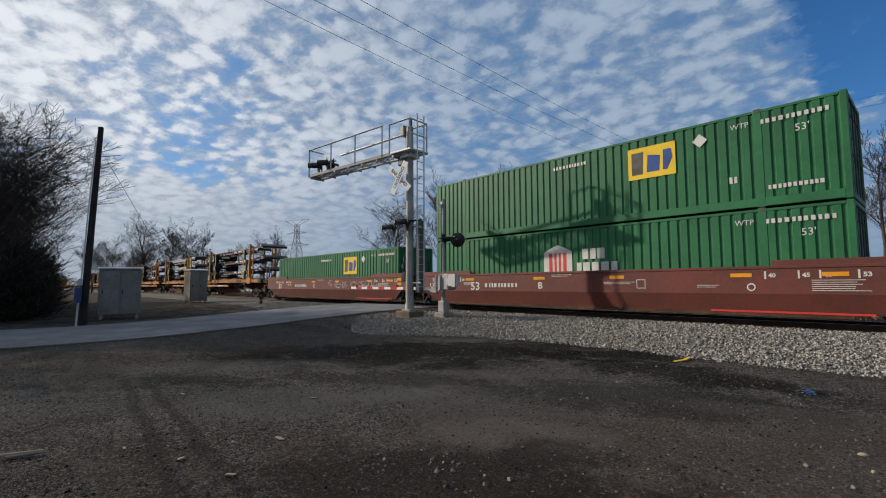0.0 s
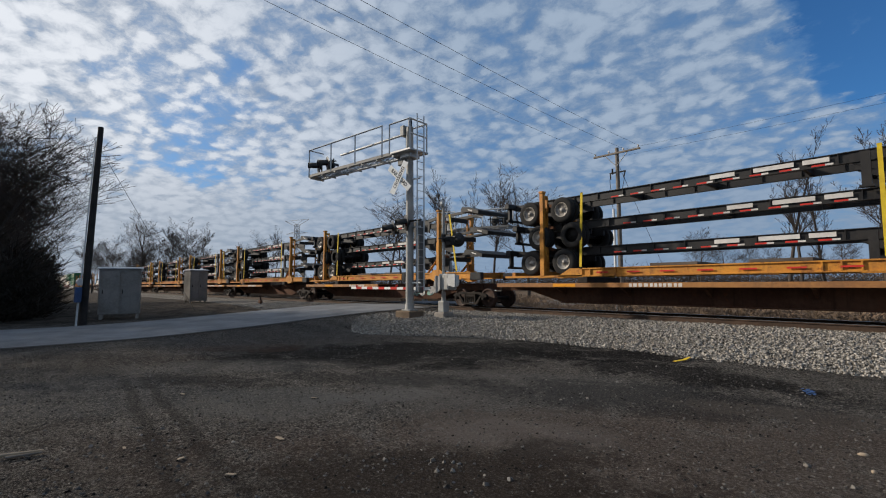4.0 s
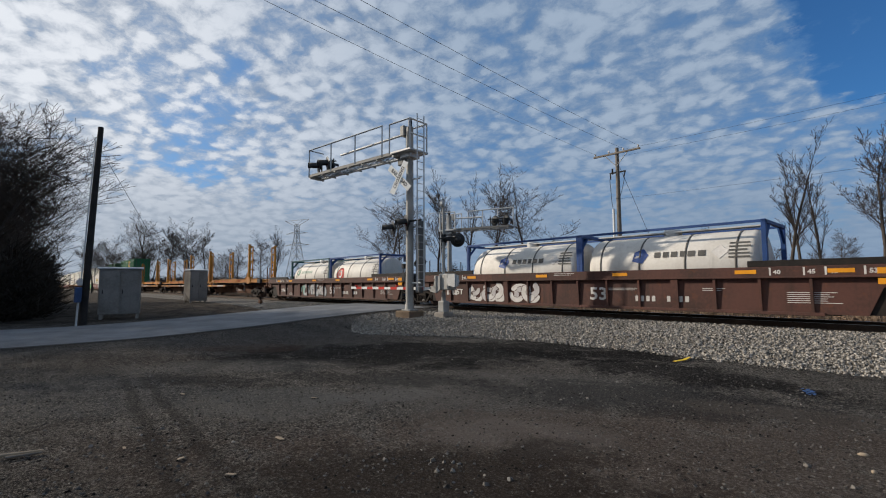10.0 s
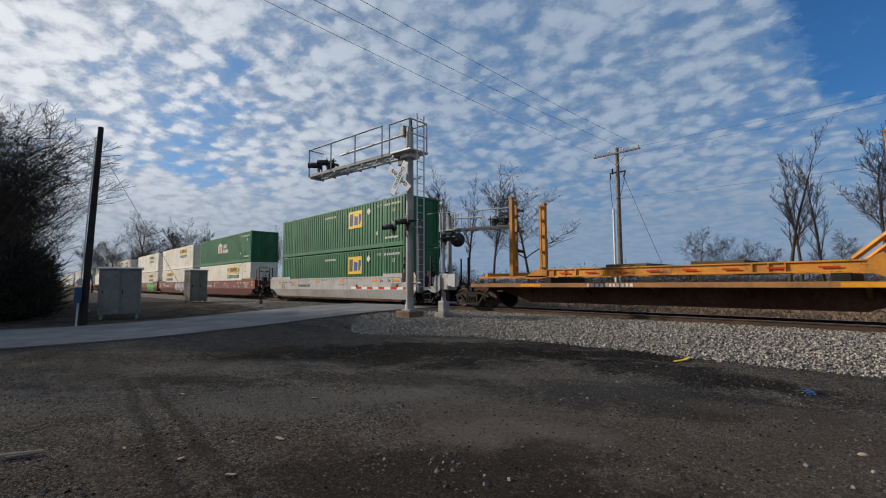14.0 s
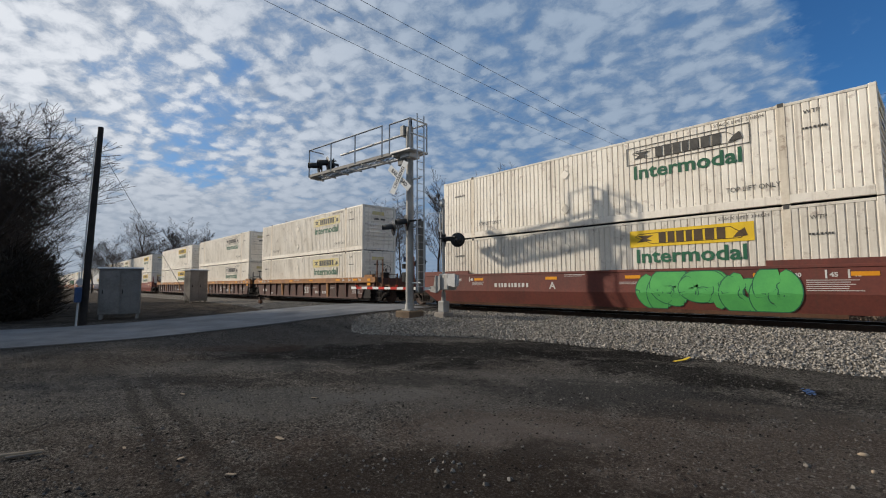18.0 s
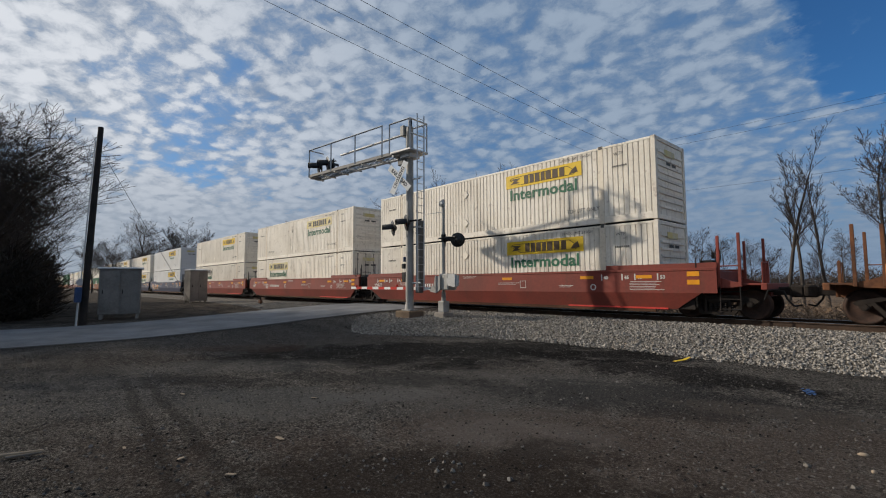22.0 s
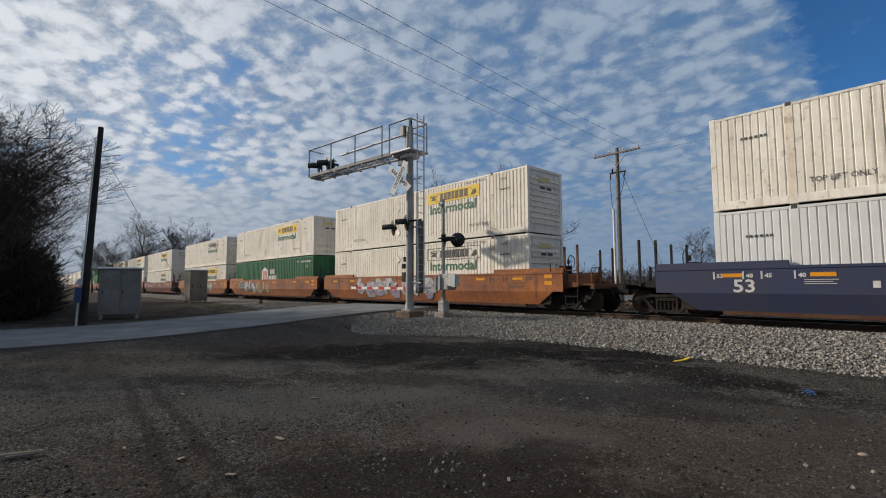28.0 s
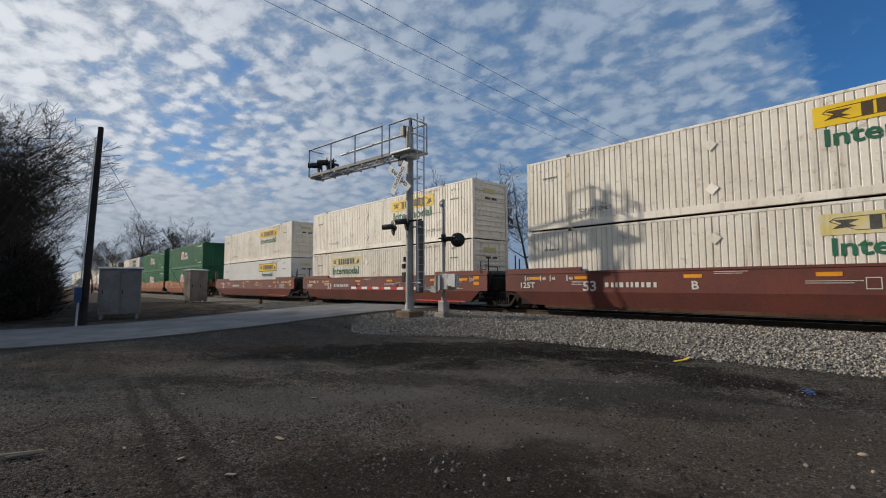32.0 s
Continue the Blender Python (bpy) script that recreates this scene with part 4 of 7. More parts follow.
# -- running gear --
def truck_meshes():
    r, base = 0.457, 0.89
    w = Shape().lathe([(0.0, -0.05), (0.10, -0.05), (0.13, -0.03), (0.36, 0.0), (0.385, -0.035), (r - 0.02, -0.04), (r, 0.06), (r + 0.025, 0.09), (r + 0.02, 0.11), (0.38, 0.10), (0.36, 0.03), (0.13, 0.06), (0.0, 0.08)], (0, 0, 0), 1, 28)
    f = Shape()
    for sy in (-1, 1):
        y0, y1 = (-1.10, -0.97) if sy < 0 else (0.97, 1.10)
        # cast side frame: a slim arched top chord, a dropped bottom chord, columns and open windows
        f.prism([(-1.12, 0.56), (-1.02, 0.64), (-0.55, 0.735), (0.55, 0.735), (1.02, 0.64), (1.12, 0.56), (1.04, 0.50), (0.80, 0.575), (0.50, 0.645), (-0.50, 0.645), (-0.80, 0.575), (-1.04, 0.50)], 1, y0, y1)
        f.prism([(-0.80, 0.585), (-0.70, 0.60), (-0.38, 0.225), (0.38, 0.225), (0.70, 0.60), (0.80, 0.585), (0.46, 0.145), (-0.46, 0.145)], 1, y0, y1)
        for x in (-0.36, 0.29):
            f.box(x, x + 0.07, y0 + 0.01, y1 - 0.01, 0.22, 0.66)
        f.box(-0.29, 0.29, y0 + 0.02, y1 + 0.03, 0.50, 0.64, 0.02)
        f.box(-0.46, 0.46, min(y0, y1) - 0.012, max(y0, y1) + 0.012, 0.145, 0.185)
        for x in (-base, base):
            f.tube((x, sy * 1.15, r), (x, sy * 1.0, r), 0.085, 12)
            f.tube((x, sy * 1.17, r), (x, sy * 1.14, r), 0.055, 8)
            f.prism([(x - 0.15, r + 0.15), (x + 0.15, r + 0.15), (x + 0.11, r - 0.02), (x - 0.11, r - 0.02)], 1, y0 + 0.01, y1 - 0.01)
    f.box(-0.2, 0.2, -0.98, 0.98, 0.50, 0.72)
    sp = Shape()
    for sy in (-1, 1):
        for x in (-0.19, -0.06, 0.07, 0.20):
            for k in range(4):
                sp.tube((x, sy * 1.04, 0.25 + 0.062 * k), (x, sy * 1.04, 0.29 + 0.062 * k), 0.056, 8)
    ax = Shape().tube((0, -1.0, r), (0, 1.0, r), 0.08, 8)
    br = Shape().box(-0.04, 0.04, -0.85, 0.85, 0.33, 0.43)
    return {"wheel": w.mesh("wheel", wheel_steel), "frame": f.mesh("side_frames", truck_steel), "springs": sp.mesh("springs", truck_steel), "axle": ax.mesh("axle", dark_steel), "brake": br.mesh("brake_beam", dark_steel)}


def add_truck(car, x):
    """A two-axle bogie under a car."""
    g = once("truck", truck_meshes)
    t = part("truck", g["frame"], dark_steel, car, "dark oily cast steel bogie")
    t.location = (x, 0, 0)
    part("spring", g["springs"], dark_steel, t, "", True)
    for sx in (-1, 1):
        part("axle", g["axle"], dark_steel, t).location = (sx * 0.89, 0, 0)
        part("brake_beam", g["brake"], dark_steel, t).location = (sx * 0.39, 0, 0)
        for sy in (-1, 1):
            w = part("wheel", g["wheel"], wheel_steel, t)
            w.location = (sx * 0.89, sy * 0.74, 0.457)
            if sy > 0:
                w.rotation_euler = (0, 0, math.pi)
    return t


def end_gear(car, sx, xe, mat):
    """Coupler, hand brake, ladders and uncoupling gear at a free end; sx: which end."""
    turn = (0, 0, 0 if sx > 0 else math.pi)
    deck = end_rust if mat in (brown_well, rust_well) else dark_steel if mat in (navy_well, grey_well) else mat
    c = Shape().box(xe - 0.2, xe + 2.10, -0.10, 0.10, 0.74, 0.98, 0.02).box(xe + 2.02, xe + 2.36, -0.17, 0.17, 0.68, 1.04, 0.05)
    part("coupler", c, truck_steel, car).rotation_euler = turn
    d = Shape().box(xe - 0.35, xe + 1.72, -1.32, 1.32, 1.04, 1.10, 0.01).box(xe + 1.58, xe + 1.74, -1.36, 1.36, 0.90, 1.10, 0.02).box(xe - 0.3, xe + 1.6, -0.38, 0.38, 0.70, 1.04)
    part("end_platform", d, deck, car).rotation_euler = turn
    # the draft sill's side plates step down from the well to the platform
    for y in (-1.34, 1.28):
        part("end_gusset", Shape().prism([(xe - 0.2, 0.92), (xe + 0.9, 0.98), (xe + 1.3, 1.06), (xe + 0.85, 1.16), (xe + 0.35, 1.34), (xe - 0.2, 1.5)], 1, y, y + 0.06), deck, car).rotation_euler = turn
    for x, y, top in ((0.52, -1.38, 2.55), (1.08, -1.38, 2.6), (0.52, 1.38, 2.55), (1.08, 1.38, 2.6), (1.62, -0.72, 1.75)):
        part("stanchion", Shape().box(xe + x - 0.04, xe + x + 0.04, y - 0.035, y + 0.035, 1.0, top, 0.008), deck, car).rotation_euler = turn
    part("grab_rail", Shape().path([(xe - 0.3, -1.38, 1.62), (xe + 1.08, -1.38, 1.62)], 0.02).path([(xe + 1.62, -0.72, 1.70), (xe + 1.62, -1.3, 1.70), (xe + 1.62, -1.3, 1.05)], 0.02), deck, car, "", True).rotation_euler = turn
    hang = [(xe + 1.9, -0.3, 0.86), (xe + 2.0, -0.38, 0.62), (xe + 2.15, -0.34, 0.42), (xe + 2.32, -0.25, 0.46)]
    part("air_hose", Shape().path(hang, 0.03, 6), rubber, car).rotation_euler = turn
    part("uncoupling_lever", Shape().path([(xe + 1.65, -1.4, 0.62), (xe + 1.74, -1.35, 0.9), (xe + 1.80, -0.3, 0.92), (xe + 2.05, -0.12, 1.0)], 0.018, 5), dark_steel, car).rotation_euler = turn
    part("brake_pipe", Shape().path([(xe - 0.3, -1.0, 0.88), (xe + 0.6, -1.05, 0.84), (xe + 1.5, -0.5, 0.86), (xe + 1.9, -0.3, 0.86)], 0.03, 6), dark_steel, car).rotation_euler = turn
    part("sill_step", Shape().path([(xe + 0.55, -1.42, 1.0), (xe + 0.55, -1.42, 0.32), (xe + 1.08, -1.42, 0.32), (xe + 1.08, -1.42, 1.0)], 0.022, 5).path([(xe + 0.55, -1.42, 0.62), (xe + 1.08, -1.42, 0.62)], 0.02, 5), dark_steel, car).rotation_euler = turn
    la = Shape()
    for y in (-1.45, -1.05):
        la.tube((xe - 0.1, y, 0.35), (xe - 0.1, y, 1.9), 0.018, 5)
    for i in range(5):
        la.tube((xe - 0.1, -1.45, 0.45 + 0.32 * i), (xe - 0.1, -1.05, 0.45 + 0.32 * i), 0.014, 5)
    part("ladder", la, dark_steel, car).rotation_euler = (0, 0, 0 if sx > 0 else math.pi)
    part("air_reservoir", Shape().tube((xe + 0.15, 0.1, 1.32), (xe + 0.15, 1.15, 1.32), 0.2, 12), black, car).rotation_euler = turn
    part("valve_box", Shape().box(xe - 0.1, xe + 0.38, -1.32, -0.9, 1.1, 1.55, 0.03).box(xe + 0.0, xe + 0.3, -0.85, -0.7, 1.1, 1.4, 0.02), black, car).rotation_euler = turn
    h = Shape().box(xe - 0.25, xe + 0.15, -0.62, -0.25, 1.1, 1.85, 0.02).tube((xe + 0.1, -0.45, 1.9), (xe + 0.1, -0.45, 2.1), 0.05, 6)
    part("brake_housing", h, dark_steel, car).rotation_euler = (0, 0, 0 if sx > 0 else math.pi)
    w = Shape()
    ring = [(xe + 0.24, -0.45 + 0.26 * math.cos(k * math.tau / 16), 2.0 + 0.26 * math.sin(k * math.tau / 16)) for k in range(17)]
    w.path(ring, 0.018, 5)
    for k in range(0, 16, 4):
        w.tube(ring[k], (xe + 0.22, -0.45, 2.0), 0.012, 5)
    part("hand_brake_wheel", w, dark_steel, car).rotation_euler = (0, 0, 0 if sx > 0 else math.pi)


def joint_gear(car, sx, xe):
    """Where two units share a bogie: a low platform and the uprights."""
    d = Shape().box(xe - 0.3, xe + 0.42, -1.2, 1.2, 0.92, 1.02).box(xe - 0.25, xe + 0.62, -1.18, 1.18, 0.78, 1.42, 0.05)
    part("joint_platform", d, dark_steel, car).rotation_euler = (0, 0, 0 if sx > 0 else math.pi)
    turn = (0, 0, 0 if sx > 0 else math.pi)
    part("stand", Shape().tube((xe + 0.05, -1.15, 0.9), (xe + 0.05, -1.15, 2.35), 0.03, 6).tube((xe + 0.05, 1.15, 0.9), (xe + 0.05, 1.15, 2.35), 0.03, 6).path([(xe + 0.05, -1.15, 1.9), (xe + 0.05, -0.5, 1.9), (xe + 0.05, -0.5, 1.4)], 0.02), dark_steel, car, "", True).rotation_euler = turn
    part("air_reservoir", Shape().tube((xe + 0.12, -1.1, 1.55), (xe + 0.12, -0.1, 1.55), 0.17, 12), black, car).rotation_euler = turn
    part("valve_box", Shape().box(xe - 0.22, xe + 0.25, -1.3, -0.95, 1.05, 1.62, 0.03), black, car).rotation_euler = turn
    part("rigging", Shape().bar((xe - 0.3, -1.3, 0.62), (xe + 0.5, -1.05, 0.82), 0.07).bar((xe - 0.5, -1.25, 0.42), (xe + 0.35, -1.15, 0.48), 0.05).tube((xe - 0.1, -1.32, 0.55), (xe - 0.1, -1.32, 1.1), 0.03, 6).box(xe - 0.45, xe - 0.05, -1.35, -1.2, 0.78, 0.98), dark_steel, car, "", True).rotation_euler = turn
    la = Shape()
    for y in (-1.48, -1.12):
        la.tube((xe - 0.12, y, 0.4), (xe - 0.12, y, 2.15), 0.018, 5)
    for i in range(5):
        la.tube((xe - 0.12, -1.48, 0.5 + 0.32 * i), (xe - 0.12, -1.12, 0.5 + 0.32 * i), 0.014, 5)
    part("ladder", la, dark_steel, car).rotation_euler = (0, 0, 0 if sx > 0 else math.pi)


def smooth_side(xa, xb, mat, sg):
    """The folded side of a smooth well, from xa to xb: upright above, leaning in below."""
    s = Shape()
    y = sg * 1.52
    s.prism([(xa, 0.80), (xb, 0.80), (xb, 1.52), (xa, 1.52)], 1, min(y, y - sg * 0.05), max(y, y - sg * 0.05))
    s.box(xa, xb, min(y + sg * 0.02, y - sg * 0.12), max(y + sg * 0.02, y - sg * 0.12), 1.50, 1.585, 0.008)
    a0, b0, a1, b1 = xa + 0.45, xb - 0.45, xa + 1.25, xb - 1.25
    yi = sg * 1.36
    s.add([(a0, y, 0.80), (b0, y, 0.80), (b1, yi, 0.27), (a1, yi, 0.27), (a0, y - sg * 0.05, 0.80), (b0, y - sg * 0.05, 0.80), (b1, yi - sg * 0.05, 0.27), (a1, yi - sg * 0.05, 0.27)], [(0, 1, 2, 3), (4, 7, 6, 5), (0, 3, 7, 4), (1, 5, 6, 2), (3, 2, 6, 7), (0, 4, 5, 1)])
    return s.mesh("side", mat)


def ribbed_side(xa, xb, mat, sg):
    """A flat well side below the sill."""
    y = sg * 1.40
    ca, cb = (1.35 if xa < -9.5 else 0.75), (1.35 if xb > 9.5 else 0.75)
    return Shape().prism([(xa + ca, 0.98), (xa + ca + 0.3, 0.27), (xb - cb - 0.3, 0.27), (xb - cb, 0.98), (xb - 0.2, 1.0), (xb - 0.2, 1.27), (xa + 0.2, 1.27), (xa + 0.2, 1.0)], 1, min(y, y - sg * 0.05), max(y, y - sg * 0.05)).mesh("side", mat)


def well_unit(u_mid, mat, ends, kind="smooth", sill_mat=None, trucks=(True, False), label="", marks=mark_white, decor=()):
    """One platform of a double-stack well car. ends: extra length beyond the box at the trailing and the leading end (1.06 at a joint, 1.75 at a coupler)."""
    car = thing("well_car", label or "smooth red-brown double-stack well car unit", "railway car", "well cars of the train")
    xa, xb = -L53 / 2 - ends[0], L53 / 2 + ends[1]
    key = (mat.name, ends, kind, sill_mat.name if sill_mat else "")
    for sg in (-1, 1):
        if kind == "smooth":
            part("side", once(("wside", key, sg), lambda: smooth_side(xa, xb, mat, sg)), mat, car)
            part("skirt", once(("wskirt", key, sg), lambda: Shape().box(xa + 1.9, xb - 1.9, min(sg * 1.30, sg * 1.38), max(sg * 1.30, sg * 1.38), 0.17, 0.275).mesh("skirt", spine_brown)), spine_brown, car)
        else:
            sm = sill_mat or mat
            part("side", once(("rside", key, sg), lambda: ribbed_side(xa, xb, mat, sg)), mat, car)
            part("sill", once(("rsill", key, sg), lambda: Shape().box(xa, xb, min(sg * 1.30, sg * 1.52), max(sg * 1.30, sg * 1.52), 1.27, 1.56, 0.012).box(xa, xb, min(sg * 1.3, sg * 1.55), max(sg * 1.3, sg * 1.55), 1.235, 1.285, 0.006).mesh("sill", sm)), sm, car)
            part("bottom_chord", once(("rbot", key, sg), lambda: Shape().box(xa + 1.9, xb - 1.9, min(sg * 1.30, sg * 1.47), max(sg * 1.30, sg * 1.47), 0.22, 0.31, 0.008).mesh("bottom_chord", mat)), mat, car)
            if sg < 0:
                for i in range(13):
                    x = xa + 2.15 + (xb - xa - 4.3) * i / 12
                    wide = i in (3, 9)
                    rb = part("rib", once(("rrib", mat.name, wide, sm.name), lambda: Shape().prism([(-1.40, 0.30), (-1.455, 0.30), (-1.515, 1.24), (-1.40, 1.24)], 0, -0.11 if wide else -0.035, 0.11 if wide else 0.035).mesh("rib", sm if wide else mat)), mat, car)
                    rb.location = (x, 0, 0)
    for sx, e, xx in ((-1, ends[0], xa), (1, ends[1], xb)):
        # raised guides over the last stretch of the top edge
        g = Shape().box(xx if sx < 0 else xx - 3.6, (xx + 3.6) if sx < 0 else xx, -1.45, -1.36, 1.56, 1.74, 0.01)
        if kind != "smooth" and sill_mat:
            g = Shape().box(xx + 0.3 if sx < 0 else xx - 1.2, xx + 1.2 if sx < 0 else xx - 0.3, -1.50, -1.30, 1.56, 1.70, 0.015)
        gm = mat if kind == "smooth" else sill_mat or dark_steel
        part("corner_guide", once(("guide", gm.name, xx, kind), lambda: g.mesh("corner_guide", gm)), gm, car)
        blk = Shape().box(xx - 0.55 if sx > 0 else xx + 0.15, xx - 0.15 if sx > 0 else xx + 0.55, -1.46, 1.46, 0.90, 1.5, 0.02)
        part("bulkhead", once(("bulk", mat.name, xx), lambda: blk.mesh("bulkhead", mat)), mat, car)
        (end_gear(car, sx, abs(xx) - 0.5, mat) if e > 1.5 else joint_gear(car, sx, abs(xx) - 0.3))
    part("well_floor", once(("wfloor", ends), lambda: Shape().box(xa + 1.6, xb - 1.6, -1.33, 1.33, 0.24, 0.34).mesh("well_floor", dark_steel)), dark_steel, car)
    for sg in (-1, 1):
        part("inner_wall", once(("winner", ends, sg), lambda: Shape().box(xa + 0.7, xb - 0.7, min(sg * 1.32, sg * 1.34), max(sg * 1.32, sg * 1.34), 0.28, 1.48).mesh("inner_wall", dark_steel)), dark_steel, car)
    reach = 1.60 if kind == "smooth" else 1.32
    # trucks: at the trailing end always; at the leading one for the first unit
    back, ahead = -L53 / 2 - (reach if ends[0] > 1.5 else 1.60), L53 / 2 + (reach if ends[1] > 1.5 else 1.60)
    if trucks[0]:
        add_truck(car, back)
    if trucks[1]:
        add_truck(car, ahead)
    well_marks(car, kind, marks, xa, xb)
    return ride(car, u_mid)


def well_marks(car, kind, marks, xa, xb):
    """Reflectors, length ticks with their numbers, and stencils along a well's side."""
    flat = kind == "smooth"
    y, zt = (-1.526, 1.33) if flat else (-1.525, 1.42)
    low = y if flat else -1.404
    if flat:
        shared = marks == mark_white and xa > -9.3
        words("stencil", "53", 0.36, marks, car, -5.15 if shared else -7.3, y - 0.001, 1.0, 1.15, 0.01)
        if marks == mark_white and xa > -9.3:
            words("stencil", "125T", 0.22, marks, car, xa + 1.15, y - 0.001, 1.04, 1.2, 0.008)
        if marks == mark_white and "blue" not in car["label"] and "graffiti" not in car["label"]:
            part("low_stripe", once(("stripe", xa, xb), lambda: Shape().box(xb - 5.2, xb - 1.5, -1.396, -1.384, 0.26, 0.315).mesh("low_stripe", mark_red)), mark_red, car, "bright red stripe")
    else:
        if "sill" not in car["label"]:
            words("stencil", "125T", 0.24, marks, car, -6.6, low - 0.002, 0.74, 1.15, 0.008)
        words("stencil", "53", 0.44, marks, car, 0.8, low - 0.002, 0.72, 1.15, 0.012)
    for sx in (-1, 1):
        for half, lab in ((6.096, "40"), (6.86, "45"), (7.315, "48"), (8.08, "53")):
            x = sx * half
            part("tick", once(("tick", x, y, zt, marks.name), lambda: Shape().box(x - 0.022, x + 0.022, y - 0.004, y, zt - 0.11, zt + 0.11).mesh("tick", marks)), marks, car)
            words("stencil", lab, 0.11, marks, car, x + 0.16, y - 0.002, zt - 0.02, 1.1, 0.006)
    for x in (-7.6, -5.5, -1.6, 1.7, 5.5, 7.62):
        part("reflector", once(("refl", y, zt, x), lambda: Shape().box(x - 0.27, x + 0.27, y - 0.003, y, zt - 0.055, zt + 0.055).mesh("reflector", mark_orange)), mark_orange, car)
    x = xb - 0.62
    for zc in (1.14, 1.40):
        part("reflector", once(("refl2", y, x, zc), lambda: Shape().box(x - 0.22, x + 0.14, y - 0.004, y, zc - 0.075, zc + 0.075).mesh("reflector", mark_orange)), mark_orange, car)
    key = (kind, xa, xb, marks.name)
    for x, z, w, h, nb in (((-3.6, 1.06, 1.9, 0.17, 10),) if flat else ((2.55, 0.60, 0.75, 0.18, 4), (3.6, 0.60, 0.75, 0.18, 4), (-6.9, 0.7, 0.8, 0.22, 4))):
        part("stencil", once(("wm1", x) + key, lambda: bars(x, z, w, h, nb, low - 0.001, 0.42, 12).mesh("stencil", marks)), marks, car, "", True)
    for x, z, w, rows in ((xb - 2.7, 1.18 if flat else 0.85, 1.2, 6), (1.2, 1.16 if flat else 0.95, 1.3, 2), (-5.9, 1.2 if flat else 0.5, 0.8, 3), (4.3, 1.05 if flat else 0.95, 0.7, 2), (-1.0, 1.46 if flat else 1.5, 1.0, 2)):
        part("stencil", once(("wm2", x) + key, lambda: lines(x, x + w, z, rows, 0.055, y if flat or z > 1.4 else low, 0.016, 3).mesh("stencil", marks)), marks, car, "", True)


def side_skin(kind):
    """How far out a well's side lies at a height."""
    if kind == "smooth":
        return lambda z: -1.52 + max(0.0, 0.80 - z) / 0.53 * 0.16
    return lambda z: {"ribbed": -1.40, "spine": -0.60}[kind]


def ribbon(s, pts, r, out_at, off, lo, hi):
    """A flat painted stroke along pts (x, z) that lies on a side."""
    n, vs = len(pts), []
    for i, (x, z) in enumerate(pts):
        a, b = pts[max(0, i - 1)], pts[min(n - 1, i + 1)]
        dx, dz = b[0] - a[0], b[1] - a[1]
        ln = math.hypot(dx, dz) or 1.0
        rr = r * (0.55 if i in (0, n - 1) else 1.0)
        for k in (-1, 0, 1):
            zz = min(hi, max(lo, z + k * rr * dx / ln))
            vs.append((x - k * rr * dz / ln, out_at(zz) - off, zz))
    s.add(vs, [(3 * i + k, 3 * i + k + 1, 3 * i + k + 4, 3 * i + k + 3) for i in range(n - 1) for k in (0, 1)])


def graffiti(car, x0, x1, z0, z1, fills, ink, kind="smooth", seed=1, letters=5, fat=0.13):
    """A sprayed piece: fat curved strokes with outlines that read as no letters; without fills a thin tag."""
    rng, skin = random.Random(seed), side_skin(kind)
    step, h = (x1 - x0) / letters, z1 - z0
    fat = fat if fills else 0.011
    layers = [Shape() for _ in fills or ()]
    line, shine, k = Shape(), Shape(), 0
    for i in range(letters):
        cx = x0 + (i + 0.5) * step
        for j in range(4):
            r = h * rng.uniform(0.20, 0.38)
            zc = z0 + h * rng.uniform(0.35, 0.65)
            if j == 0:
                xx = cx + step * rng.uniform(-0.4, -0.1)
                lean = rng.uniform(-0.15, 0.2)
                pts = [(xx + lean * t * h + 0.06 * math.sin(5 * t), z0 + fat + (h - 2 * fat) * t) for t in (q / 9 for q in range(10))]
            else:
                a0, sweep = rng.random() * 6.28, rng.choice((-1, 1)) * rng.uniform(1.8, 4.6)
                rx = step * rng.uniform(0.25, 0.5)
                cx += step * rng.uniform(-0.25, 0.25)
                pts = [(cx + rx * math.cos(a0 + sweep * t), zc + r * math.sin(a0 + sweep * t)) for t in (q / 15 for q in range(16))]
            base = 0.012 + 0.0004 * k
            if fills:
                w = fat * rng.uniform(0.75, 1.2)
                ribbon(line, pts, w + 0.028, skin, base, z0 - 0.03, z1 + 0.03)
                ribbon(layers[k % len(layers)], pts, w, skin, base + 0.0002, z0, z1)
                ribbon(shine, [(x - 0.3 * w, z + 0.45 * w) for x, z in pts[3:8]], 0.012, skin, base + 0.0003, z0, z1)
            else:
                ribbon(line, pts, fat, skin, 0.012, z0, z1)
            k += 1
    part("graffiti_outline", line, ink, car, "sprayed outlines", True)
    for m, sh in zip(fills or (), layers):
        part("graffiti", sh, m, car, "sprayed overlapping strokes", True)
    if fills and ink != logo_green:
        part("graffiti_shine", shine, mark_white, car, "", True)


# -- the consist, from the front --
RED = "smooth red-brown double-stack well car unit"


def square_mark():
    """A small stencilled square outline."""
    q, y = Shape(), -1.524
    for a, b, w, h in ((2.4, 0.94, 0.30, 0.02), (2.4, 1.22, 0.30, 0.02), (2.4, 0.96, 0.02, 0.26), (2.68, 0.96, 0.02, 0.26)):
        q.box(a, a + w, y - 0.003, y, b, b + h)
    return q


def ring_mark():
    """A small stencilled ring."""
    return Shape().lathe([(0.075, 0), (0.075, -0.004), (0.115, -0.004), (0.115, 0)], (5.75, -1.522, 0.98), 1, 20)


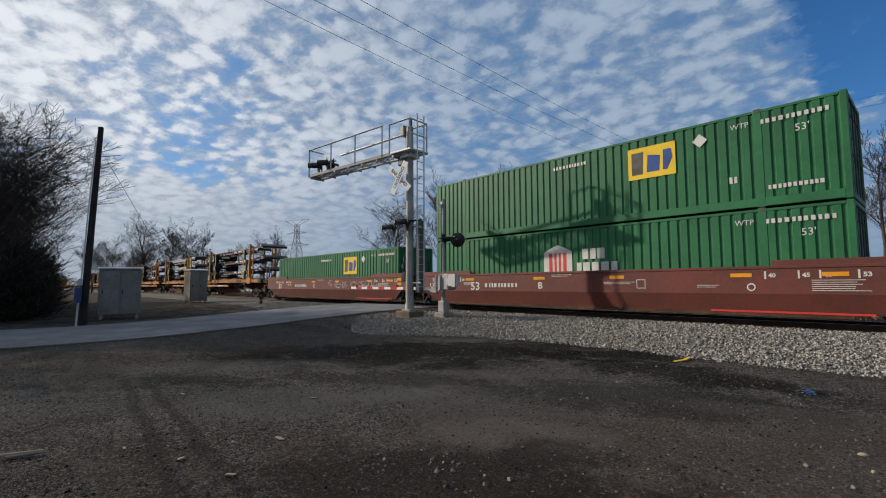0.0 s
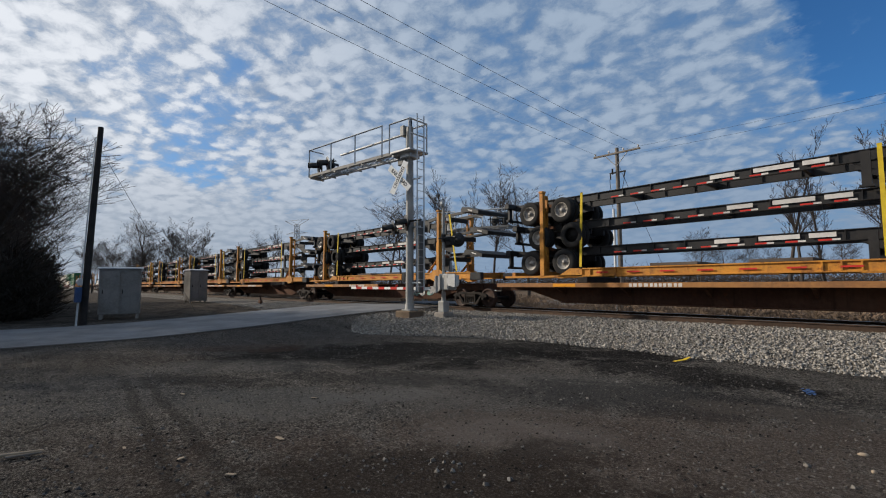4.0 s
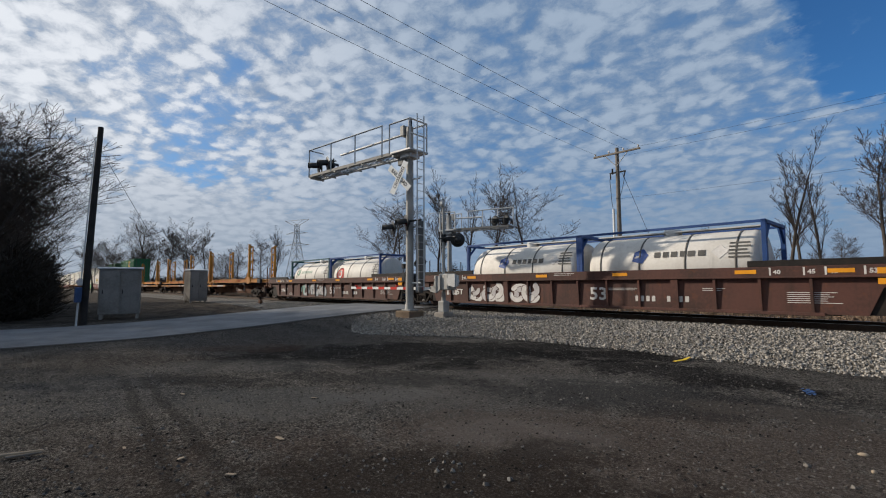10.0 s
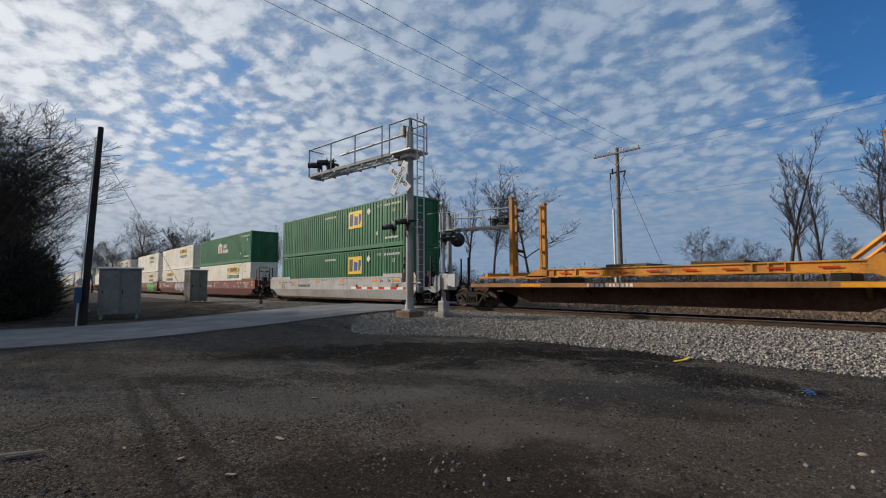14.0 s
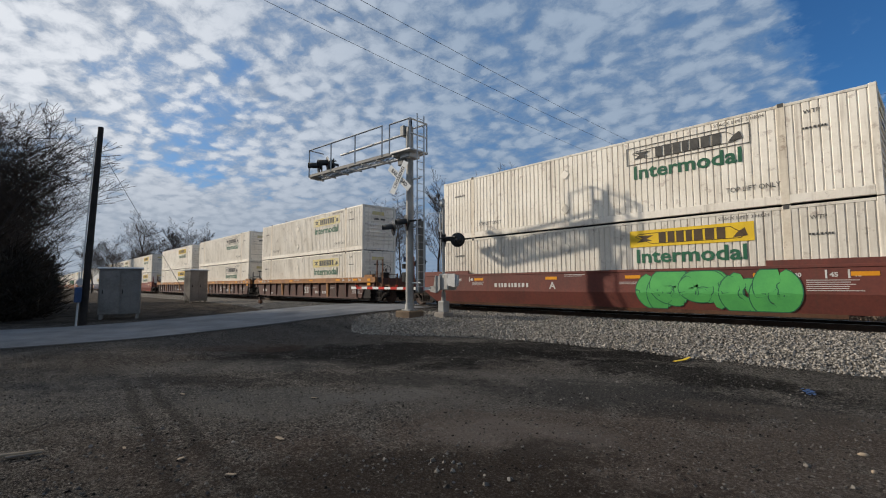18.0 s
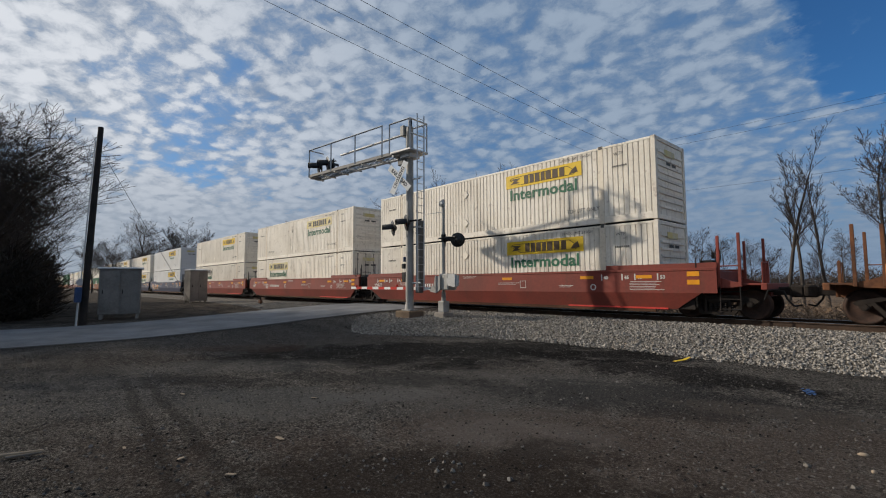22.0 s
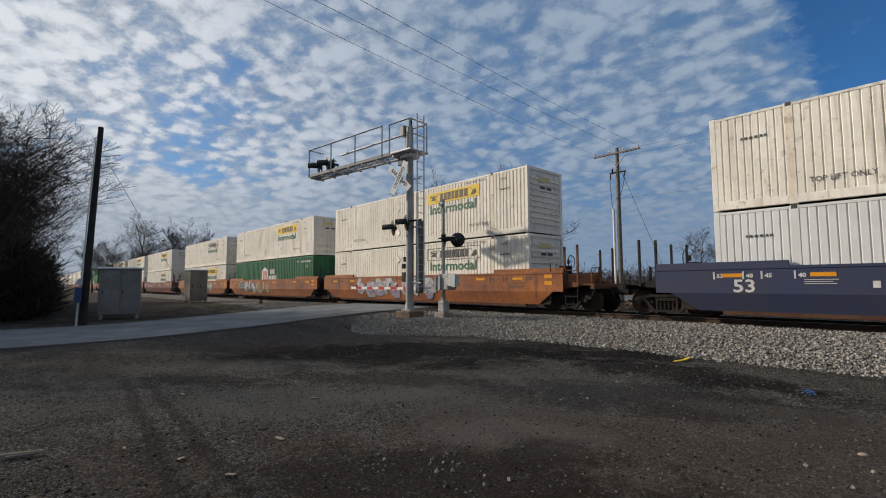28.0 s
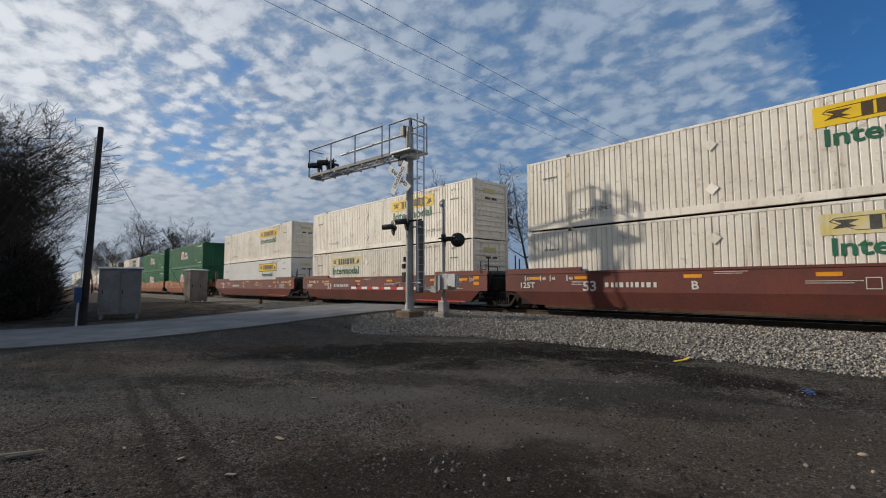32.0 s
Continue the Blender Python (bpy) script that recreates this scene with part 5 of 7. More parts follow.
def three_units(right_ends, mat, label, loads, kind="smooth", sill_mat=None, marks=mark_white, first=True):
    """An articulated car of three wells; right_ends: leading ends of the boxes, front to back."""
    cars = []
    for i, r in enumerate(right_ends):
        ends = (1.75 if i == len(right_ends) - 1 else 1.06, 1.75 if i == 0 and first else 1.06)
        cars.append(well_unit(r - L53 / 2, mat, ends, kind, sill_mat, (True, i == 0 and first), label, marks))
        if kind == "smooth":
            words("stencil", "BCA"[i], 0.26, marks, cars[-1], -1.55, -1.527, 1.03, 1.1, 0.008)
            part("square_mark", once(("sqm", marks.name), lambda: square_mark().mesh("square_mark", marks)), marks, cars[-1])
            part("ring_mark", once(("rgm", marks.name), lambda: ring_mark().mesh("ring_mark", marks)), marks, cars[-1])
        if loads[i]:
            stack(r, *loads[i])
    return cars


a = three_units([-1.45, -20.85], red_well, RED + " with white stencils", [("E", "H"), (None, "E")], first=True)

# wells with short boxes and tanks
BROWN = "brown ribbed steel well car with white stencils"
wells = {}
mid_a, mid_b, mid_c = -199.5, -218.85, -238.3
for m, ends, tr in ((mid_a, (1.06, 1.75), (True, True)), (mid_b, (1.06, 1.06), (True, False)), (mid_c, (1.75, 1.06), (True, False))):
    wells[m] = well_unit(m, brown_well, ends, "ribbed", None, tr, BROWN)

# grey single well and the long line of white boxes
g = well_unit(-311.85 - L53 / 2, grey_well, (1.75, 1.75), "smooth", None, (True, True), "pale grey smooth double-stack well car", mark_dark)
stack(-311.85, "E", "E")
c1 = three_units([-335.0, -354.3, -373.65], red_well, RED + " with sprayed graffiti", [("H", "y"), ("y", "ymp"), ("w", "y")])
c2 = three_units([-397.35, -416.7, -436.1], brown_well, "brown ribbed well car with a faded yellow sill", [("f", "f"), ("w", "w"), ("y", "y")], "ribbed", tan_sill)
three_units([-459.45, -478.7, -498.12], bright_well, "smooth oxide-red double-stack well car unit", [("y", "y"), ("f", "fmd"), ("y", "wm")])
c4 = three_units([-521.75, -541.1, -560.25], navy_well, "smooth navy blue double-stack well car unit", [("b", "b"), ("y", "y"), ("y", "b")])
c5 = three_units([-583.45, -602.75, -621.95], rust_well, "rust-orange faded double-stack well car unit", [("y", "w"), ("y", "H"), ("w", "y")], marks=mark_dark)
three_units([-645.25, -664.6, -684.4], red_well, RED + " with white stencils", [("y", "f"), ("y", "fm"), ("y", "b")])
three_units([-708.3, -727.6, -746.9], rust_well, "rust-orange faded double-stack well car unit", [("H", "H"), ("H", "H"), ("f", "y")], marks=mark_dark)
three_units([-770.5, -789.8, -809.1], red_well, RED + " with white stencils", [("y", "y"), ("w", "f"), ("f", "y")])
three_units([-832.7, -852.0, -871.3], navy_well, "smooth navy blue double-stack well car unit", [("f", "y"), ("y", "w"), ("f", "f")])

graffiti(a[1], 0.6, 6.6, 0.86, 1.42, None, spray_pale, seed=5, letters=7)
graffiti(c1[1], 1.2, 5.4, 0.33, 1.47, (spray_silver, spray_silver, spray_silver), mark_dark, seed=2, letters=5, fat=0.25)
graffiti(c1[2], 1.95, 6.25, 0.30, 1.47, (spray_green, spray_green, spray_green), logo_green, seed=3, letters=5, fat=0.26)
graffiti(c1[0], -6.0, -2.5, 0.9, 1.4, None, spray_pale, seed=31, letters=4)
graffiti(c5[0], -4.7, 2.2, 0.36, 1.48, (spray_pale, spray_lilac, spray_mauve), spray_teal, seed=4, letters=8, fat=0.17)
graffiti(c5[1], -6.2, -2.4, 0.42, 1.45, (mark_dark, mark_dark, spray_silver), spray_pale, seed=6, letters=6, fat=0.16)
graffiti(c5[1], -2.2, 0.6, 0.42, 1.45, (tan_sill, tan_stone), mark_dark, seed=16, letters=4, fat=0.14)
graffiti(c5[1], 3.5, 6.5, 0.5, 1.3, None, mark_dark, seed=26, letters=4)
graffiti(c5[2], -7.0, -5.6, 0.5, 1.4, None, mark_dark, seed=8, letters=2)
graffiti(c5[2], 0.6, 4.6, 0.5, 1.4, (spray_mint, spray_silver), mark_dark, seed=8, letters=5, fat=0.10)
graffiti(c4[0], -7.6, -3.0, 0.5, 1.4, (spray_mauve, mark_orange, spray_pale), mark_dark, seed=9, letters=5, fat=0.11)
graffiti(c4[2], 2.2, 5.0, 0.6, 1.35, None, mark_white, seed=10, letters=5)
graffiti(c2[1], 3.0, 4.8, 0.5, 1.05, None, spray_pale, "ribbed", seed=41, letters=3)
graffiti(c2[1], -6.5, -2.0, 0.5, 1.05, None, spray_pale, "ribbed", seed=42, letters=6)
graffiti(wells[mid_a], -5.8, -2.0, 0.34, 1.16, (spray_pale, spray_silver), mark_dark, "ribbed", seed=11, letters=4, fat=0.12)
graffiti(wells[mid_b], -5.7, -1.8, 0.34, 1.16, (spray_pale, mark_white), brown_well, "ribbed", seed=12, letters=5, fat=0.11)
graffiti(wells[mid_c], -3.1, -0.3, 0.34, 1.16, (spray_pale, spray_silver), spray_teal, "ribbed", seed=13, letters=4, fat=0.12)
graffiti(wells[mid_c], -4.2, -3.2, 0.4, 1.10, (spray_mint,), spray_teal, "ribbed", seed=14, letters=2, fat=0.05)
# a dark number panel on one faded car
part("number_panel", Shape().box(-4.73, -1.54, -1.528, -1.522, 0.80, 1.10), black, c5[2], "black number panel")
part("number_strokes", bars(-3.1, 0.95, 2.75, 0.17, 13, -1.528, 0.5, 5), mark_white, c5[2], "white slanted strokes", True)


# -- short boxes and tanks --
def short_box(u_right, mat, label, blocks, ink, at, w, h, z):
    c = make_container(mat, label, L20, W20, H20, "wave", doors_ahead=True)
    yy = -W20 / 2 - 0.002
    part("emblem", bars(at, z, w, h, blocks, yy, 0.2, 3), ink, c)
    ride(c, u_right - L20 / 2, 0, RAIL + BOTTOM)
    return c


gb = short_box(-193.38, green_box, "green corrugated short shipping container with white block lettering", 4, mark_white, -0.8, 3.3, 0.60, 1.40)
part("emblem_panel", Shape().box(1.3, 1.85, -W20 / 2 - 0.006, -W20 / 2 - 0.002, 1.15, 1.97), mark_white, gb, "white panel with red print")
part("emblem_print", bars(1.57, 1.72, 0.4, 0.12, 4, -W20 / 2 - 0.007, 0.3, 2), mark_red, gb)
part("print", bars(1.57, 1.36, 0.4, 0.1, 4, -W20 / 2 - 0.007, 0.3, 2), mark_red, gb)
part("yellow_tag", Shape().box(2.35, 2.52, -W20 / 2 - 0.006, -W20 / 2 - 0.002, 1.3, 1.5), logo_yellow, gb)
part("stencil", lines(2.2, 2.6, 2.25, 3, 0.2, -W20 / 2 - 0.002, 0.05, 2), mark_white, gb, "", True)
part("stencil", lines(1.95, 2.15, 2.3, 5, 0.16, -W20 / 2 - 0.002, 0.06, 6), mark_white, gb, "", True)
ob_ = short_box(-199.5, orange_box, "orange corrugated short shipping container with dark blue lettering", 10, mark_dark, 0.45, 3.7, 0.44, 1.42)
part("emblem_sign", Shape().prism([(-2.7, 1.2), (-2.4, 1.2), (-2.3, 1.7), (-2.6, 1.7)], 1, -W20 / 2 - 0.006, -W20 / 2 - 0.002).prism([(-2.3, 1.2), (-2.0, 1.2), (-1.9, 1.7), (-2.2, 1.7)], 1, -W20 / 2 - 0.006, -W20 / 2 - 0.002), mark_blue, ob_)


def make_tank(frame_mat, label, emblem_mat, n_blocks, at, round_badge=False):
    """A tank container: a lying cylinder with domed ends in an open frame."""
    c = thing("tank_container", label, "tank container", "tank containers on the train")
    hl, hw, h = L20 / 2, W20 / 2, H20
    z, r = 1.27, 1.13
    prof = [(0.02, -hl + 0.22), (0.6, -hl + 0.24), (0.98, -hl + 0.30), (1.08, -hl + 0.36), (r, -hl + 0.48), (r, hl - 0.48), (1.08, hl - 0.36), (0.98, hl - 0.30), (0.6, hl - 0.24), (0.02, hl - 0.22)]
    part("vessel", once("vessel", lambda: Shape().lathe(prof, (0, 0, z), 0, 40).mesh("vessel", tank_skin)), tank_skin, c, "white clad cylindrical vessel")
    for x in (-2.2, -0.75, 0.75, 2.2):
        part("band", once("tband", lambda: Shape().lathe([(r, -0.03), (r + 0.012, -0.03), (r + 0.012, 0.03), (r, 0.03)], (0, 0, z), 0, 40).mesh("band", mark_dark)), mark_dark, c).location = (x, 0, 0)
    for sx in (-1, 1):
        def frame_end():
            s = Shape()
            for sy in (-1, 1):
                s.box(sx * hl - (0.13 if sx > 0 else 0), sx * hl + (0.13 if sx < 0 else 0), sy * hw - (0.13 if sy > 0 else 0), sy * hw + (0.13 if sy < 0 else 0), 0, h, 0.01)
            s.box(min(sx * hl, sx * (hl - 0.11)), max(sx * hl, sx * (hl - 0.11)), -hw, hw, h - 0.12, h - 0.005, 0.01)
            s.box(min(sx * hl, sx * (hl - 0.11)), max(sx * hl, sx * (hl - 0.11)), -hw, hw, 0.02, 0.16, 0.01)
            for sy in (-1, 1):
                for zz in (0.1, h - 0.1):
                    s.bar((sx * (hl - 0.06), sy * (hw - 0.55), zz), (sx * (hl - 0.06), sy * (hw - 0.06), zz + (0.5 if zz < 1 else -0.5)), 0.09)
            return s.mesh("end_frame", frame_mat)
        part("end_frame", once(("tend", frame_mat.name, sx), frame_end), frame_mat, c)
    def rails_():
        s = Shape()
        for sy in (-1, 1):
            s.box(-hl + 0.12, hl - 0.12, sy * hw - (0.09 if sy > 0 else 0), sy * hw + (0.09 if sy < 0 else 0), 0.03, 0.15)
            s.box(-hl + 0.12, hl - 0.12, sy * hw - (0.07 if sy > 0 else 0), sy * hw + (0.07 if sy < 0 else 0), h - 0.09, h - 0.01)
        return s.mesh("side_rails", frame_mat)
    part("side_rail", once(("trail", frame_mat.name), rails_), frame_mat, c, "", True)
    part("walkway", once("twalk", lambda: Shape().box(-hl + 0.3, hl - 0.3, -0.25, 0.25, h - 0.10, h - 0.06).mesh("walkway", galv)), galv, c)
    part("manhole", once("tman", lambda: Shape().lathe([(0.0, 0.2), (0.28, 0.2), (0.3, 0.14), (0.27, -0.1)], (0, 0, z + r), 2, 16).mesh("manhole", galv)), galv, c)
    # markings wrap the vessel's flank
    y, zz = -(r + 0.016), z + 0.42

    def wrap(s):
        """Bend flat markings round the flank."""
        s.v = [(a, -math.sqrt(max(0.01, r * r - (w - z) ** 2)) - 0.014 + (b - y), w) for a, b, w in s.v]
        return s
    if round_badge:
        part("emblem", wrap(Shape().lathe([(0.0, 0), (0.15, 0), (0.3, 0), (0.44, 0), (0.44, -0.01)], (at, y, zz - 0.27), 1, 28)), emblem_mat, c, "round red emblem")
        part("emblem_mark", wrap(Shape().lathe([(0.14, -0.012), (0.24, -0.012), (0.24, -0.016)], (at, y, zz - 0.25), 1, 20)), mark_white, c)
    else:
        part("emblem", wrap(bars(at + 0.3, zz, 1.7, 0.18, n_blocks, y, 0.3, 4)), mark_dark if emblem_mat == mark_blue else emblem_mat, c)
        part("emblem_mark", wrap(Shape().prism([(at - 1.3, zz - 0.2), (at - 0.95, zz - 0.28), (at - 0.75, zz), (at - 0.95, zz + 0.25), (at - 1.25, zz + 0.12)], 1, y - 0.004, y)), emblem_mat, c)
    part("placard", wrap(Shape().prism([(1.5, zz + 0.02), (1.75, zz + 0.25), (2.0, zz + 0.02), (1.75, zz - 0.21)], 1, y - 0.006, y)), mark_white, c)
    part("stencil", wrap(lines(2.0, 2.6, zz + 0.3, 5, 0.11, y - 0.001, 0.05, 4)), mark_dark, c, "", True)
    return c


TANK = "white tank container in a %s steel frame"
for u, fm, lab, em, nb, at, rb in ((-212.85, blue_frame, TANK % "blue" + " with blue emblem", mark_blue, 6, 0.3, False), (-218.9, blue_frame, TANK % "blue" + " with dark lettering", mark_blue, 6, 0.2, False), (-232.2, blue_frame, "white tank container in a blue frame with round red badge", mark_red, 5, -1.7, True), (-238.3, teal_frame, "white tank container in a dark teal frame with green lettering", logo_green, 7, -0.9, False)):
    ride(make_tank(fm, lab, em, nb, at, rb), u - L20 / 2, 0, RAIL + BOTTOM)


# -- spine cars, racks and chassis --
def spine_unit(u_right, u_left, joint_r, joint_l, lettered, near_from=-8.3, near_to=8.1):
    """One platform of a spine car under a rack whose posts stand at u_right and u_left."""
    mid = (u_right + u_left) / 2
    car = thing("spine_car", "rusty brown steel spine car with a yellow side walkway", "railway car", "spine cars of the train")
    xa, xb = -6.0 - 2.75, 6.0 + 2.55
    s = Shape().prism([(xa, 0.82), (xa + 1.6, 0.82), (xa + 3.2, 0.36), (xb - 3.2, 0.36), (xb - 1.6, 0.82), (xb, 0.82), (xb, 1.12), (xa, 1.12)], 1, -0.60, 0.60)
    part("centre_sill", once("sill_c", lambda: s.mesh("centre_sill", spine_brown)), spine_brown, car)
    part("flange", once("sill_f", lambda: Shape().box(xa, xb, -0.72, 0.72, 1.10, 1.14).prism([(xa + 3.2, 0.33), (xb - 3.2, 0.33), (xb - 3.2, 0.37), (xa + 3.2, 0.37)], 1, -0.70, 0.70).mesh("flange", spine_brown)), spine_brown, car)
    for sg in (-1, 1):
        wa, wb = (near_from, near_to) if sg < 0 else (-8.3, 8.1)
        part("walkway", once(("walk", sg, wa, wb), lambda: Shape().box(wa, wb, min(sg * 0.6, sg * 1.42), max(sg * 0.6, sg * 1.42), 1.10, 1.13).box(wa, wb, min(sg * 1.40, sg * 1.46), max(sg * 1.40, sg * 1.46), 0.97, 1.135, 0.006).mesh("walkway", tan_sill)), tan_sill, car)
    for x in (-5.4, -2.7, 0.0, 2.7, 5.4):
        o = part("bracket", once("sp_br", lambda: Shape().prism([(-1.38, 1.10), (-1.38, 1.0), (-0.55, 0.60), (-0.55, 1.10)], 0, -0.05, 0.05).mesh("bracket", spine_brown)), spine_brown, car)
        o.location = (x, 0, 0)
    for x in (-4.2, 4.9):
        part("hitch", once("sp_hi", lambda: Shape().box(-0.22, 0.22, -1.3, 1.3, 1.13, 1.36, 0.02).mesh("hitch", dark_steel)), dark_steel, car).location = (x, 0, 0)
    if lettered:
        words("stencil", "TWIN 28-ALL PURPOSE SPINE CAR", 0.13, mark_white, car, 3.2, -1.465, 1.05, 1.15, 0.004)
    part("stencil", once(("spst", lettered), lambda: bars(7.0 if lettered else -1.4, 1.05, 1.2 if lettered else 1.8, 0.12, 11, -1.463, 0.35, 2).mesh("stencil", mark_white)), mark_white, car)
    for x in ((7.4,) if near_from > -5 else (-4.9,) if near_to < 5 else (-4.9, 5.4)):
        part("reflector", once(("spre", x), lambda: Shape().box(x - 0.5, x + 0.5, -1.464, -1.46, 0.99, 1.11).mesh("reflector", mark_orange)), mark_orange, car)
    tx = u_right - mid + (2.05 if joint_r else 1.45)
    add_truck(car, tx)
    if not joint_l:
        add_truck(car, u_left - mid - 2.6)
        c = Shape().box(-9.6, -8.5, -0.1, 0.1, 0.74, 0.98, 0.02).box(-9.75, -9.45, -0.17, 0.17, 0.7, 1.02, 0.04)
        part("coupler", c, dark_steel, car)
    if not joint_r:
        c = Shape().box(8.4, 9.3, -0.1, 0.1, 0.74, 0.98, 0.02).box(9.2, 9.5, -0.17, 0.17, 0.7, 1.02, 0.04)
        part("coupler", c, dark_steel, car)
    ride(car, mid)
    return car


def rack_meshes():
    """The yellow rack: two long beams, cross members, gusset plates, and posts in pairs at both ends."""
    g = {}
    xa, xb = -6.0 - 1.96, 6.0 + 3.0
    for sg in (-1, 1):
        y0, y1 = (-1.28, -1.14) if sg < 0 else (1.14, 1.28)
        s = Shape()
        # beam with flanges; it drops at the tyre end
        s.box(-4.3, xb - 0.7, y0 + 0.05, y1 - 0.05, 1.40, 1.68).box(-4.3, xb - 0.7, y0, y1, 1.66, 1.70).box(-4.3, xb - 0.7, y0, y1, 1.38, 1.42)
        s.prism([(-5.3, 1.38), (-4.2, 1.38), (-4.2, 1.70), (-4.75, 1.70)], 1, y0, y1)
        s.box(xa, -4.2, y0, y1, 1.36, 1.44)
        for x in (-3.9, -3.4, -2.9, 2.9, 3.3, 3.7):
            s.box(x, x + 0.04, y0 - 0.005, y1 + 0.005, 1.42, 1.66)
        s.prism([(5.35, 1.42), (5.45, 1.70), (5.65, 1.84), (6.2, 1.84), (6.4, 1.70), (6.55, 1.42), (6.15, 1.24), (5.75, 1.24)], 1, y0 - 0.02, y1 + 0.02)
        g["beam", sg] = s.mesh("beam", rack_yellow)
        g["end_block", sg] = Shape().box(xb - 0.7, xb, min(y0, y0 + 0.14) - 0.04, max(y1, y1) + 0.04, 1.30, 1.66, 0.02).mesh("end_block", black)
        for sx in (-1, 1):
            p = Shape()
            x = 6.0 * sx
            p.box(x - 0.10, x + 0.10, y0 - 0.03, y1 + 0.05, 1.42, 3.25, 0.012).box(x - 0.085, x + 0.085, y0 - 0.01, y1 + 0.03, 3.25, 4.90, 0.012)
            p.box(x - 0.10, x + 0.10, y0 - 0.04, y1 + 0.06, 4.84, 4.93, 0.01)
            # inner ladder-like upright with plates
            q = sg * 0.86
            p.box(x - 0.05, x + 0.05, min(q, q + sg * 0.08), max(q, q + sg * 0.08), 1.42, 4.75)
            for z in (1.75, 2.5, 3.25, 4.0, 4.62):
                p.box(x - 0.03, x + 0.03, min(q, sg * 1.2), max(q, sg * 1.2), z, z + 0.15)
            g["post", sg, sx] = p.mesh("post", rack_yellow)
        br = Shape().bar((5.14, sg * 1.2, 1.70), (5.94, sg * 1.2, 2.42), 0.10)
        g["brace", sg] = br.mesh("brace", rack_yellow)
    g["cross"] = Shape().box(-0.08, 0.08, -1.14, 1.14, 1.42, 1.60).mesh("cross_member", rack_yellow)
    g["timber"] = Shape().box(-0.75, 0.75, -1.25, 1.25, 1.70, 1.80, 0.01).mesh("bearer", tie_wood)
    st = Shape()
    for i in range(9):
        x = -3.6 + 1.15 * i
        st.box(x, x + 0.45, -1.286, -1.282, 1.50, 1.55)
    g["tape"] = st.mesh("reflective_tape", red_refl)
    for sx in (-1, 1):
        f = Shape()
        f.box(6.0 * sx - 0.04, 6.0 * sx + 0.04, -0.86, 0.86, 4.75, 4.87)
        g["head", sx] = f.mesh("head_bar", rack_yellow)
        g["hook", sx] = Shape().prism([(6.0 * sx, 0), (6.0 * sx + 0.34, -0.05), (6.0 * sx + 0.34, 0.05), (6.0 * sx, 0.16)], 1, -0.9, -0.8).mesh("rest_hook", spine_brown)
    return g


def make_rack(label):
    g = once("rack", rack_meshes)
    r = thing("chassis_rack", label, "rack", "yellow racks on the spine cars")
    for sg in (-1, 1):
        b = part("beam", g["beam", sg], rack_yellow, r)
        part("end_block", g["end_block", sg], black, r)
        part("brace", g["brace", sg], rack_yellow, r)
        for sx in (-1, 1):
            part("post", g["post", sg, sx], rack_yellow, r)
    for x in (-7.6, -6.0, -4.4, -2.0, 0.4, 2.8, 5.9, 8.0):
        part("cross_member", g["cross"], rack_yellow, r).location = (x, 0, 0)
    part("reflective_tape", g["tape"], red_refl, r, "", True)
    for sx in (-1, 1):
        for z in (2.5, 3.4, 4.3):
            part("rest_hook", g["hook", sx], spine_brown, r).location = (0, 0, z)
    for x in (-0.9, 2.0):
        part("bearer", g["timber"], tie_wood, r).location = (x, 0, 0)
    return r


